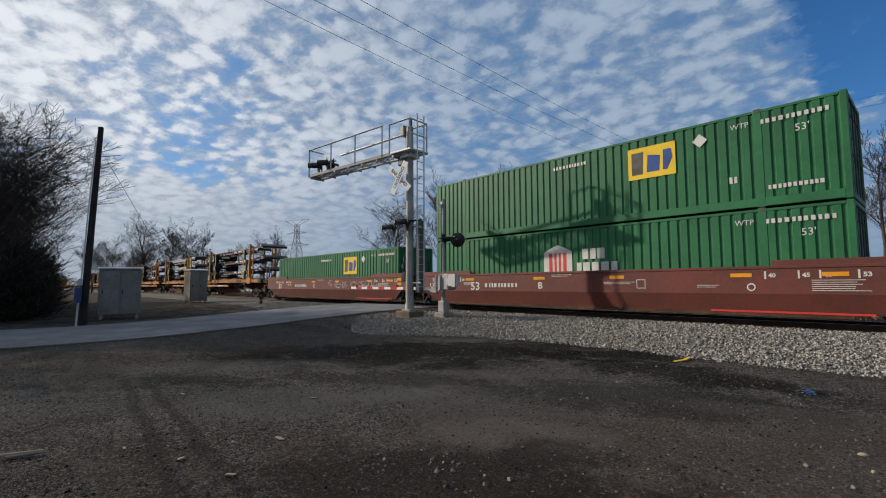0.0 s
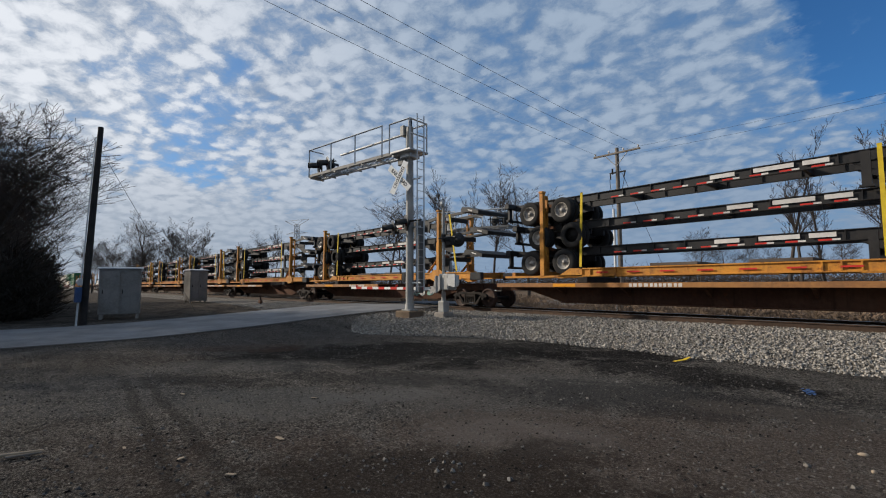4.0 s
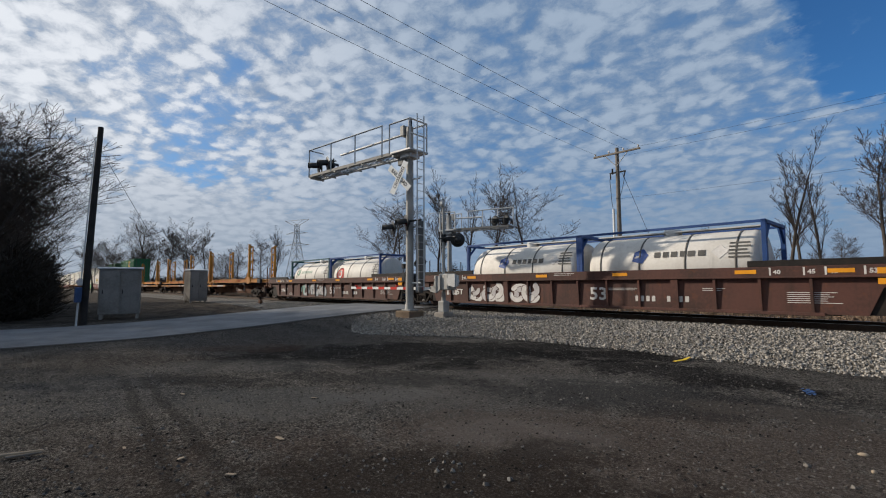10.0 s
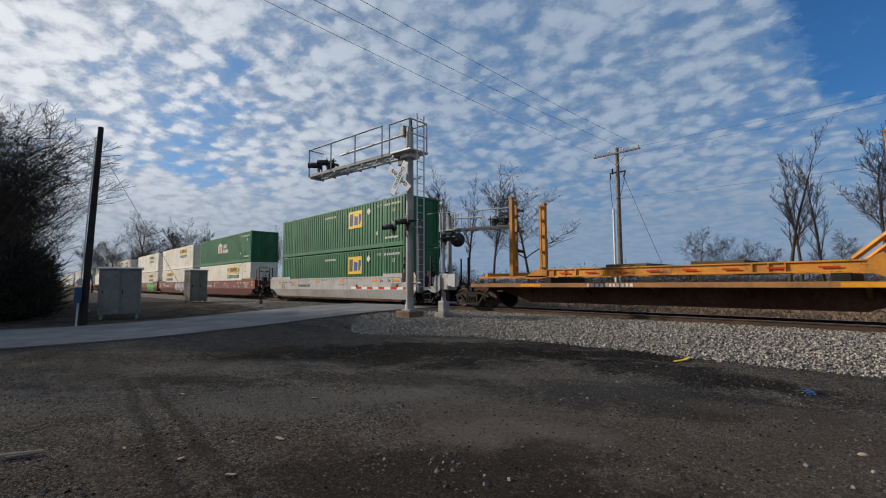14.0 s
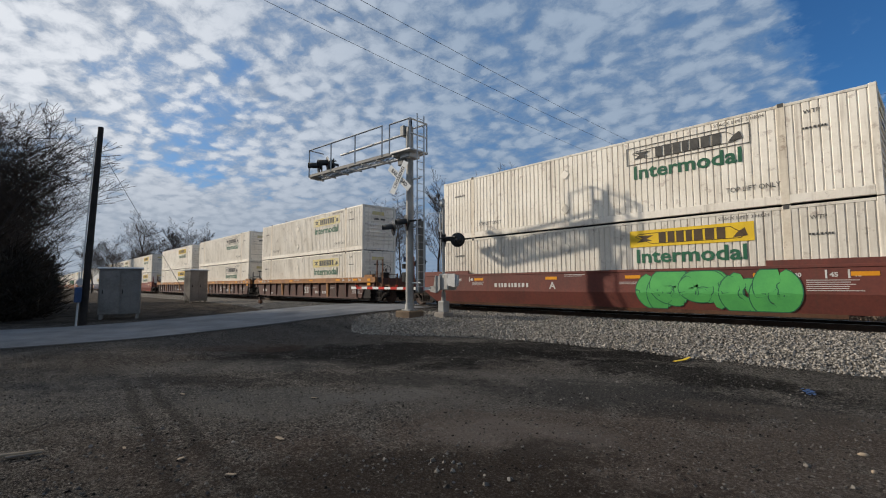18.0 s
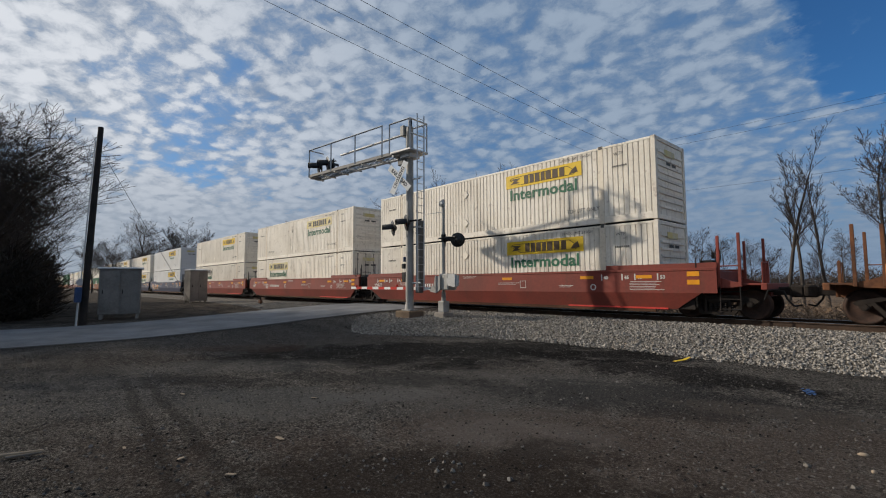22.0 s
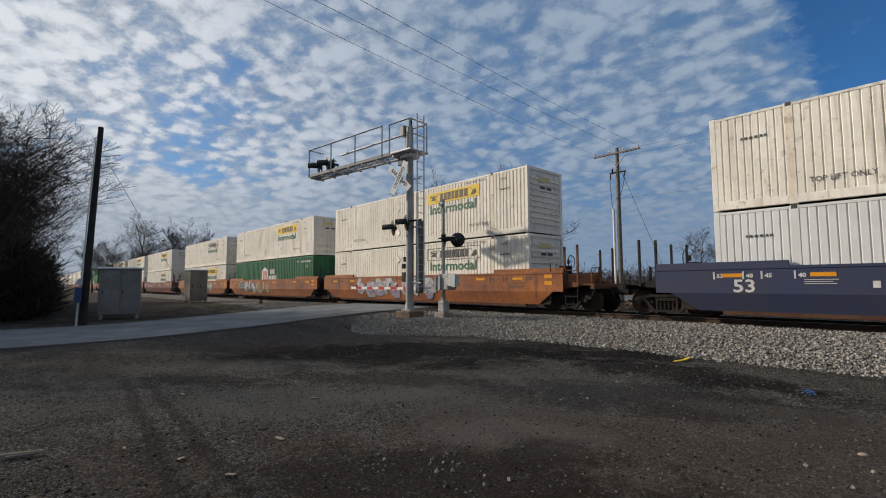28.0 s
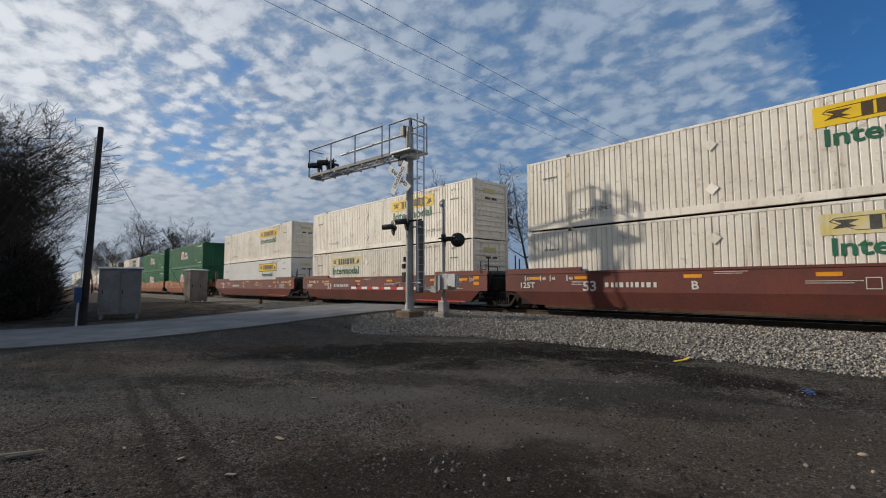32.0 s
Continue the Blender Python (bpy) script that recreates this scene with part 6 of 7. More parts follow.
def chassis_meshes(mat):
    """A container chassis: twin beams, gooseneck ahead, tandem axles with dual tyres behind. z = 0 is the axle height."""
    g, zb = {}, 0.42
    s = Shape()
    s.box(-7.0, 4.6, -0.012, 0.012, zb - 0.14, zb + 0.14).box(-7.0, 4.6, -0.07, 0.07, zb + 0.135, zb + 0.155).box(-7.0, 4.6, -0.07, 0.07, zb - 0.155, zb - 0.135)
    for i in range(10):
        x = -5.8 + 1.02 * i
        s.box(x - 0.01, x + 0.01, -0.06, 0.06, zb - 0.135, zb + 0.135)
    g["beam"] = s.mesh("beam", mat)
    # deep knee, then the gooseneck
    s = Shape().prism([(3.6, zb - 0.15), (4.3, zb - 0.5), (4.75, zb - 0.56), (4.8, zb + 0.155), (3.6, zb + 0.155)], 1, -0.03, 0.03)
    s.prism([(4.7, zb + 0.0), (6.0, zb + 0.13), (8.0, zb + 0.20), (8.0, zb + 0.31), (5.8, zb + 0.28), (4.7, zb + 0.155)], 1, -0.05, 0.05)
    g["neck"] = s.mesh("gooseneck", mat)
    g["cross"] = Shape().box(-0.05, 0.05, -0.62, 0.62, zb - 0.12, zb + 0.10).mesh("cross_member", chassis_black)
    s = Shape().prism([(7.7, zb + 0.17), (8.3, zb + 0.12), (8.85, zb - 0.03), (8.87, zb + 0.14), (8.2, zb + 0.36), (7.8, zb + 0.40), (7.7, zb + 0.32)], 1, -1.15, 1.15)
    g["bolster"] = s.mesh("front_bolster", chassis_black)
    g["bolster_mark"] = Shape().prism([(8.2, zb + 0.20), (8.5, zb + 0.12), (8.5, zb + 0.17), (8.2, zb + 0.25)], 1, -1.155, -1.151).mesh("bolster_mark", mark_white)
    g["rear"] = Shape().box(-8.0, -7.75, -1.18, 1.18, zb - 0.05, zb + 0.18, 0.015).box(-7.95, -7.85, -1.0, -0.8, zb - 0.55, zb).box(-7.95, -7.85, 0.8, 1.0, zb - 0.55, zb).box(-7.95, -7.85, -1.1, 1.1, zb - 0.62, zb - 0.52).box(-7.8, -6.9, -0.66, -0.56, zb - 0.1, zb + 0.12).box(-7.8, -6.9, 0.56, 0.66, zb - 0.1, zb + 0.12).mesh("rear_bolster", chassis_black)
    g["leg"] = Shape().box(3.85, 4.05, -0.07, 0.07, zb - 0.85, zb + 0.05).box(3.80, 4.10, -0.1, 0.1, zb - 0.9, zb - 0.84).mesh("landing_leg", chassis_black)
    s = Shape().box(-6.9, -4.6, -0.55, -0.45, zb - 0.36, zb - 0.16).box(-6.9, -4.6, 0.45, 0.55, zb - 0.36, zb - 0.16)
    for x in (-6.62, -5.05):
        s.tube((x, -0.95, 0), (x, 0.95, 0), 0.065, 8)
    g["axles"] = s.mesh("tandem_axle", chassis_black)
    t = Shape().lathe([(0.29, -0.12), (0.33, -0.135), (0.44, -0.13), (0.505, -0.10), (0.515, 0.0), (0.505, 0.10), (0.44, 0.13), (0.33, 0.135), (0.29, 0.12)], (0, 0, 0), 1, 26)
    g["tyre"] = t.mesh("tyre", rubber)
    r = Shape().lathe([(0.0, -0.10), (0.07, -0.10), (0.09, -0.03), (0.20, -0.02), (0.225, -0.055), (0.26, -0.06), (0.295, -0.125), (0.30, 0.1)], (0, 0, 0), 1, 22)
    for k in range(8):
        q = math.tau * k / 8
        r.tube((0.15 * math.cos(q), -0.055, 0.15 * math.sin(q)), (0.15 * math.cos(q), -0.02, 0.15 * math.sin(q)), 0.018, 6)
    g["rim"] = r.mesh("rim", rim_steel)
    dk = Shape().lathe([(0.0, -0.03), (0.29, 0.04), (0.295, 0.1)], (0, 0, 0), 1, 18)
    g["dark_rim"] = dk.mesh("rim", dark_steel)
    a, b = Shape(), Shape()
    for i in range(9):
        x = -3.2 + 0.75 * i
        a.box(x, x + 0.3, -0.697, -0.693, zb - 0.13, zb - 0.08)
        b.box(x + 0.3, x + 0.48, -0.697, -0.693, zb - 0.13, zb - 0.08)
    for x, w in ((0.2, 0.7), (1.4, 1.0), (2.6, 0.6)):
        b.box(x, x + w, -0.697, -0.693, zb - 0.03, zb + 0.10)
    g["tape"], g["plates"] = a.mesh("reflective_tape", red_refl), b.mesh("marking_plates", mark_white)
    return g


def make_chassis(mat, label, rng):
    g = once(("chassis", mat.name), lambda: chassis_meshes(mat))
    c = thing("container_chassis", label, "chassis trailer", "stacked chassis on the racks")
    for sy in (-1, 1):
        part("beam", g["beam"], mat, c).location = (0, sy * 0.62, 0)
        part("gooseneck", g["neck"], chassis_black, c).location = (0, sy * 0.62, 0)
        part("landing_leg", g["leg"], chassis_black, c).location = (0, sy * 0.92, 0)
    for x in (-5.2, -2.6, 0.0, 2.6, 6.4):
        part("cross_member", g["cross"], chassis_black, c).location = (x, 0, 0)
    part("front_bolster", g["bolster"], chassis_black, c)
    part("bolster_mark", g["bolster_mark"], mark_white, c)
    part("rear_bolster", g["rear"], chassis_black, c)
    part("tandem_axle", g["axles"], chassis_black, c)
    part("reflective_tape", g["tape"], red_refl, c, "", True)
    part("marking_plate", g["plates"], mark_white, c, "", True)
    for x in (-6.62, -5.05):
        for y in (-1.10, -0.80, 0.80, 1.10):
            t = part("tyre", g["tyre"], rubber, c)
            t.location = (x, y, 0)
            if abs(y) > 1:
                rm = part("rim", g["rim"] if rng.random() < 0.55 else g["dark_rim"], rim_steel, t)
                if y > 0:
                    rm.rotation_euler = (0, 0, math.pi)
    return c


def strap(u, x, lean):
    s = thing("tie_down_strap", "yellow webbing strap over stacked chassis", "strap", "straps on the racks")
    part("webbing", once(("strap", lean), lambda: Shape().prism([(-0.05, 1.75), (0.05, 1.75), (0.05 + lean, 4.62), (-0.05 + lean, 4.62)], 1, -1.22, -1.20).mesh("webbing", strap_yellow)), strap_yellow, s)
    ride(s, u + x)


LOADED = [(-43.9, False, False), (-65.1, False, True), (-83.6, True, True), (-102.0, True, True), (-119.55, True, True), (-136.8, True, True), (-154.0, True, True), (-172.35, True, False)]
EMPTY = [(-253.45, False, False), (-273.4, False, True), (-292.3, True, False)]
rng = random.Random(11)
for i, (ur, jr, jl) in enumerate(LOADED):
    mid = ur - 6.0
    sp = spine_unit(ur, ur - 12.0, jr, jl, i in (1, 5), *((-8.3, 0.9) if i in (0, 3, 4) else (-0.6, 8.1) if i in (1, 5) else (-8.3, 8.1)))
    ride(make_rack("worn yellow steel rack holding three stacked chassis"), mid)
    if i in (0, 3):
        graffiti(sp, 2.3, 5.0, 0.5, 1.02, (spray_mint, spray_pale), spray_teal, "spine", seed=60 + i, letters=4, fat=0.09)
    mats = [chassis_white, chassis_white, chassis_black] if i == 1 else [chassis_black] * 3
    for k in range(3):
        m = mats[2 - k]
        ch = make_chassis(m, ("pale grey" if m == chassis_white else "black") + " container chassis trailer with tandem dual tyres", rng)
        ride(ch, mid + (0.0, 0.35, -0.1)[k] + rng.uniform(-0.1, 0.1), 0, RAIL + 1.97 + 1.045 * k)
    strap(mid, -4.3, 0.12)
    strap(mid, 4.2, 0.0)
    if i % 2:
        strap(mid, 7.3, -0.5)
for i, (ur, jr, jl) in enumerate(EMPTY):
    sp = spine_unit(ur, ur - 12.0, jr, jl, i == 1, -8.3, 0.1 if i == 0 else 8.1)
    if i == 0:
        graffiti(sp, 0.8, 3.5, 0.42, 1.0, None, mark_white, "spine", seed=51, letters=5)
    ride(make_rack("worn yellow empty steel rack with tall posts"), ur - 6.0)


# ---- crossing signals ----
def flasher(parent, x, y, z, yaw, size=1.0, dip=0.0):
    """A round flashing light: black back plate, hood and dark red lens; faces along yaw."""
    m = Matrix.Translation((x, y, z)) @ Matrix.Rotation(yaw, 4, "Z") @ Matrix.Rotation(dip, 4, "X") @ Matrix.Scale(size, 4)
    p = part("light_housing", once("fl_h", lambda: Shape().lathe([(0.0, 0.16), (0.07, 0.15), (0.15, 0.06), (0.16, 0.0), (0.13, -0.01)], (0, 0, 0), 1, 20).mesh("light_housing", black)), black, parent)
    p.matrix_basis = m
    part("back_plate", once("fl_p", lambda: Shape().lathe([(0.15, 0.0), (0.29, 0.0), (0.30, 0.012), (0.15, 0.015)], (0, 0, 0), 1, 28).mesh("back_plate", black)), black, p)
    def hood():
        s, n = Shape(), 16
        for i in range(n + 1):
            a = math.pi * (-0.05 + 1.1 * i / n)
            s.v += [(r * math.cos(a), d, r * math.sin(a)) for r in (0.165, 0.155) for d in (0.0, -0.38)]
        for i in range(n):
            k = 4 * i
            s.f += [(k, k + 1, k + 5, k + 4), (k + 2, k + 6, k + 7, k + 3), (k + 1, k + 3, k + 7, k + 5)]
        s.s = [True] * len(s.f)
        return s.mesh("hood", black)
    part("hood", once("fl_o", hood), black, p)
    part("lens", once("fl_l", lambda: Shape().lathe([(0.0, -0.03), (0.08, -0.025), (0.145, -0.005)], (0, 0, 0), 1, 20).mesh("lens", lens_red)), lens_red, p, "dark red lens")
    return p


def crossbuck(parent, x, y, z, yaw):
    """Two crossed white blades with black words."""
    m = Matrix.Translation((x, y, z)) @ Matrix.Rotation(yaw, 4, "Z")
    for ang, text, dy in ((60, "CROSSING", 0.0), (-44, "RAIL  ROAD", 0.02)):
        b = part("sign_blade", Shape().box(-0.74, 0.74, -0.006, 0.006, -0.135, 0.135, 0.003), white_paint, parent, "white crossbuck blade")
        b.matrix_basis = m @ Matrix.Translation((0, dy, 0)) @ Matrix.Rotation(radians(-ang), 4, "Y")
        words("words", text, 0.15, black, b, 0, -0.009, 0, 0.95, 0.006)


def make_cantilever(x, y, z0, yaw, reach, full):
    """A cantilevered crossing signal: mast, walkway arm with rails, flashing lights, ladder."""
    c = thing("cantilever_signal", "silver cantilever crossing signal mast with railed walkway", "crossing signal", m=pose(x, y, z0, 0, 0, math.degrees(yaw)))
    part("footing", Shape().box(-0.42, 0.42, -0.42, 0.42, -0.5, 0.18, 0.03), brown_concrete, c, "rust-stained concrete footing")
    part("base_flange", Shape().box(-0.24, 0.24, -0.24, 0.24, 0.18, 0.23, 0.01).tube((0, 0, 0.2), (0, 0, 0.5), 0.20, 16, 0.165), mast_grey, c)
    part("mast", Shape().tube((0, 0, 0.2), (0, 0, 7.85), 0.165, 20, 0.15), mast_grey, c, "weathered silver tubular mast")
    part("mast_pipe", Shape().tube((0.02, 0, 7.8), (0.02, 0, 8.2), 0.08, 10), black, c)
    # arm: two tubes with a grating walkway
    a = Shape()
    for yy in (-0.32, 0.32):
        a.tube((0, yy, 6.72), (-reach, yy, 6.72), 0.06, 8)
    a.tube((0, 0.0, 7.62), (-reach + 2.1, 0.0, 7.55), 0.055, 8)
    for i in range(7):
        a.box(-0.6 - (reach - 0.7) * i / 6 - 0.03, -0.6 - (reach - 0.7) * i / 6 + 0.03, -0.42, 0.42, 6.62, 6.68)
    part("arm", a, galv, c)
    g = Shape()
    n = int(reach / 0.15)
    for i in range(n):
        g.box(-0.25 - (reach - 0.25) * i / n - 0.010, -0.25 - (reach - 0.25) * i / n + 0.010, -0.40, 0.40, 6.78, 6.81)
    g.box(-reach, -0.25, -0.43, -0.39, 6.70, 6.83).box(-reach, -0.25, 0.39, 0.43, 6.70, 6.83).box(-reach - 0.02, -reach + 0.03, -0.43, 0.43, 6.70, 6.83)
    # the dark grey paints in the shadow under the walkway
    part("grating", g, shaded_grey, c, "steel grating walkway coloured dark for its shaded underside")
    r = Shape().bar((-reach, -0.42, 8.1), (-1.25, -0.42, 8.1), 0.055)
    part("handrail", r, galv, c)
    for i in range(4):
        xx = -reach + 0.02 + (reach - 1.3) * i / 3
        part("rail_post", Shape().bar((xx, -0.42, 6.75), (xx, -0.42, 8.12), 0.055), galv, c)
    part("end_rail", Shape().bar((-reach + 0.02, -0.42, 8.1), (-reach + 0.02, 0.42, 8.1), 0.045), galv, c)
    # basket round the mast top
    b = Shape()
    for xx in (-0.72, 0.50):
        for yy in (-0.5, 0.5):
            b.bar((xx, yy, 6.75), (xx, yy, 8.02), 0.06)
    for zz in (8.0,):
        b.bar((-0.72, -0.5, zz), (0.50, -0.5, zz), 0.055).bar((-0.72, 0.5, zz), (0.50, 0.5, zz), 0.055)
        b.bar((0.50, -0.5, zz), (0.50, 0.5, zz), 0.055)
    b.bar((0.50, -0.5, 7.4), (0.50, 0.5, 7.4), 0.05)
    part("basket", b, galv, c)
    part("basket_floor", Shape().box(-0.62, 0.55, -0.55, 0.55, 6.70, 6.78, 0.01).box(-0.3, 0.3, -0.3, 0.3, 6.5, 6.7, 0.02), galv, c)
    part("junction_box", Shape().box(-0.4, -0.18, -0.2, 0.1, 7.5, 7.95, 0.02), mast_grey, c)
    part("junction_box", Shape().box(-0.55, -0.2, -0.2, 0.2, 6.25, 6.6, 0.03), shaded_grey, c)
    l = Shape()
    for yy in (-0.2, 0.2):
        l.bar((0.62, yy, 1.0), (0.62, yy, 8.25), 0.05)
    for i in range(24):
        l.tube((0.62, -0.2, 1.15 + 0.3 * i), (0.62, 0.2, 1.15 + 0.3 * i), 0.013, 6)
    for zz in (1.3, 3.6, 5.6):
        l.bar((0.1, 0, zz), (0.62, 0, zz), 0.05)
    part("ladder", l, galv, c, "galvanised climbing ladder")
    # lights out on the arm and half way up the mast
    br = Shape().tube((-reach + 0.5, 0, 6.85), (-reach + 0.5, 0, 7.5), 0.04, 8).tube((-reach + 0.2, 0, 7.35), (-reach + 1.7, 0, 7.35), 0.035, 8).tube((-reach + 1.5, 0, 6.85), (-reach + 1.5, 0, 7.5), 0.04, 8)
    part("light_bracket", br, black, c)
    for dx in (0.45, 1.25):
        flasher(c, -reach + dx, -0.18, 7.24, -0.4, 1.25, 0.12)
    if full:
        flasher(c, -reach + 1.0, 0.2, 7.28, math.pi)
        part("cross_arm", Shape().tube((-0.75, -0.1, 3.85), (0.75, -0.1, 3.85), 0.04, 8), black, c)
        flasher(c, -0.80, -0.22, 3.62, -0.5, 1.1, 0.12)
        flasher(c, 0.08, -0.30, 3.76, -0.5, 1.1, 0.12)
        crossbuck(c, -0.28, -0.36, 5.68, radians(8))
        # its dark tone stands for the shade behind the mast
        part("cable_box", Shape().box(0.30, 0.52, 0.02, 0.30, 0.9, 3.85, 0.03), shaded_grey, c, "tall grey conduit cover coloured darker for shade")
        part("small_box", Shape().box(-0.34, -0.2, -0.15, 0.1, 1.9, 2.1, 0.015).box(-0.36, -0.16, -0.12, 0.12, 1.35, 1.75, 0.02), black, c)
        part("notice", Shape().box(-0.22, -0.18, -0.16, -0.04, 2.18, 2.38), blue_box, c, "small blue emergency notice")
    return c


# the near one stands on the ballast by the road, its arm reaching over the lane
make_cantilever(-14.9, -5.2, 0.36, radians(6.5), 6.85, True)
make_cantilever(-23.7, 5.4, -1.35, radians(197), 4.7, False)


def make_gate(x, y, z0, yaw, length, short=False):
    """A crossing gate: post, mechanism, lights, lowered arm with red and white bands and its counterweight."""
    c = thing("crossing_gate", "grey crossing gate mechanism with lowered red and white arm", "crossing gate", m=pose(x, y, z0, 0, 0, math.degrees(yaw)))
    part("footing", Shape().box(-0.28, 0.28, -0.28, 0.28, -0.5, 0.1, 0.03), concrete, c)
    part("post", Shape().tube((0, 0, 0.0), (0, 0, 4.62), 0.062, 14), mast_grey, c)
    part("pedestal", Shape().box(-0.17, 0.17, -0.17, 0.17, 0.1, 0.55, 0.03).tube((0, 0, 0.5), (0, 0, 0.9), 0.11, 12, 0.08), mast_grey, c)
    part("mechanism_case", Shape().box(-0.02, 0.52, -0.28, 0.24, 0.98, 1.62, 0.04).box(0.5, 0.72, -0.2, 0.16, 1.15, 1.55, 0.02), mast_grey, c, "grey cast mechanism case")
    part("counterweight", Shape().prism([(0.5, 1.22), (1.05, 1.12), (1.12, 1.30), (1.05, 1.55), (0.5, 1.45)], 1, -0.34, -0.27).prism([(0.62, 1.15), (1.0, 1.1), (1.0, 1.6), (0.62, 1.6)], 1, -0.40, -0.34), galv, c)
    part("arm_bracket", Shape().prism([(-0.42, 0.92), (-0.05, 0.86), (0.15, 1.0), (0.15, 1.5), (-0.12, 1.55), (-0.2, 1.15), (-0.42, 1.12)], 1, -0.36, -0.29), mast_grey, c)
    w, n = length / 13, 13
    for i in range(n):
        o = part("arm_band", Shape().box(-0.35 - w * (i + 1), -0.35 - w * i, -0.345, -0.315, 0.98 + 0.002 * i, 1.09 + 0.002 * i), red_refl if i % 2 else white_paint, c, "red reflective band" if i % 2 else "white band")
    for i in (5, 12):
        part("arm_light", Shape().tube((-0.35 - w * i, -0.33, 1.10), (-0.35 - w * i, -0.33, 1.20), 0.05, 8), red_refl, c)
    part("cross_arm", Shape().tube((-0.2, -0.06, 3.05), (0.75, -0.06, 3.05), 0.035, 8).tube((0, 0, 2.9), (0, 0, 3.2), 0.09, 10), black, c)
    flasher(c, 0.02, 0.10, 2.98, math.pi - 0.7, 0.9)
    flasher(c, 0.70, 0.10, 2.94, math.pi + 0.65, 0.95)
    part("bell", Shape().lathe([(0.0, 0.06), (0.12, 0.05), (0.14, 0.0), (0.0, -0.02)], (0, -0.1, 4.45), 1, 16), galv, c)
    part("sensor_arm", Shape().tube((-0.9, -0.05, 4.12), (0.0, 0, 4.12), 0.012, 5), galv, c)
    return c


make_gate(-13.55, -4.55, 0.40, radians(2), 5.7)
make_gate(-25.6, 4.7, 0.2, radians(180), 6.2)


def make_cabinet(name, label, x, y, z, yaw, w, d, h, legs):
    c = thing(name, label, "signal cabinet", m=pose(x, y, z, 0, 0, yaw))
    part("body", Shape().box(-w / 2, w / 2, -d / 2, d / 2, legs, legs + h, 0.02), alu, c)
    part("roof", Shape().prism([(-d / 2 - 0.08, legs + h), (d / 2 + 0.08, legs + h), (d / 2 + 0.08, legs + h + 0.05), (0, legs + h + 0.12), (-d / 2 - 0.08, legs + h + 0.05)], 0, -w / 2 - 0.08, w / 2 + 0.08), galv, c)
    n = 2
    for i in range(n):
        a = -w / 2 + 0.06 + (w - 0.12) * i / n
        dd = part("door", Shape().box(a + 0.015, a + (w - 0.12) / n - 0.015, -d / 2 - 0.012, -d / 2 - 0.001, legs + 0.1, legs + h - 0.08, 0.01), alu, c)
        part("handle", Shape().box(a + 0.08, a + 0.12, -d / 2 - 0.04, -d / 2 - 0.012, legs + h * 0.45, legs + h * 0.45 + 0.2), dark_steel, dd)
    for sx in (-1, 1):
        for sy in (-1, 1):
            part("leg", Shape().box(sx * (w / 2 - 0.12) - 0.06, sx * (w / 2 - 0.12) + 0.06, sy * (d / 2 - 0.12) - 0.06, sy * (d / 2 - 0.12) + 0.06, -0.4, legs), concrete, c)
    return c


make_cabinet("signal_bungalow", "tall brushed aluminium signal bungalow beside the road", -28.0, -13.25, 0.02, 80, 1.72, 1.1, 2.2, 0.2)
make_cabinet("relay_cabinet", "grey aluminium relay cabinet on a gravel mound", -41.7, -6.3, 0.26, 98, 1.35, 1.2, 2.45, 0.1)


def make_left_pole():
    """A short dark pole that leans a little, with a meter and a blue switch box."""
    c = thing("utility_pole", "dark creosoted pole with a meter and blue box", "pole", m=pose(-23.68, -15.06, 0.0, -1.7, 1.5, 0))
    part("shaft", Shape().tube((0, 0, -0.5), (0, 0, 8.2), 0.14, 14, 0.10), pole_dark, c)
    part("switch_box", Shape().box(0.02, 0.42, -0.36, -0.14, 0.95, 1.55, 0.02), blue_box, c, "blue metal switch box")
    part("meter", Shape().box(0.05, 0.33, -0.30, -0.14, 1.62, 1.9, 0.02).lathe([(0.0, -0.36), (0.08, -0.34), (0.09, -0.30)], (0.19, 0, 1.76), 1, 14), galv, c)
    part("conduit", Shape().tube((0.12, -0.22, -0.3), (0.12, -0.22, 0.95), 0.03, 8).tube((0.32, -0.22, -0.3), (0.32, -0.22, 0.95), 0.03, 8).tube((0.1, -0.18, 1.9), (0.05, -0.14, 7.6), 0.025, 6), galv, c)
    return c


make_left_pole()


def sag(p, q, drop, n=24):
    p, q = Vector(p), Vector(q)
    return [p.lerp(q, i / n) - Vector((0, 0, 4 * drop * (i / n) * (1 - i / n))) for i in range(n + 1)]


POLE = (-14.15, 11.6)


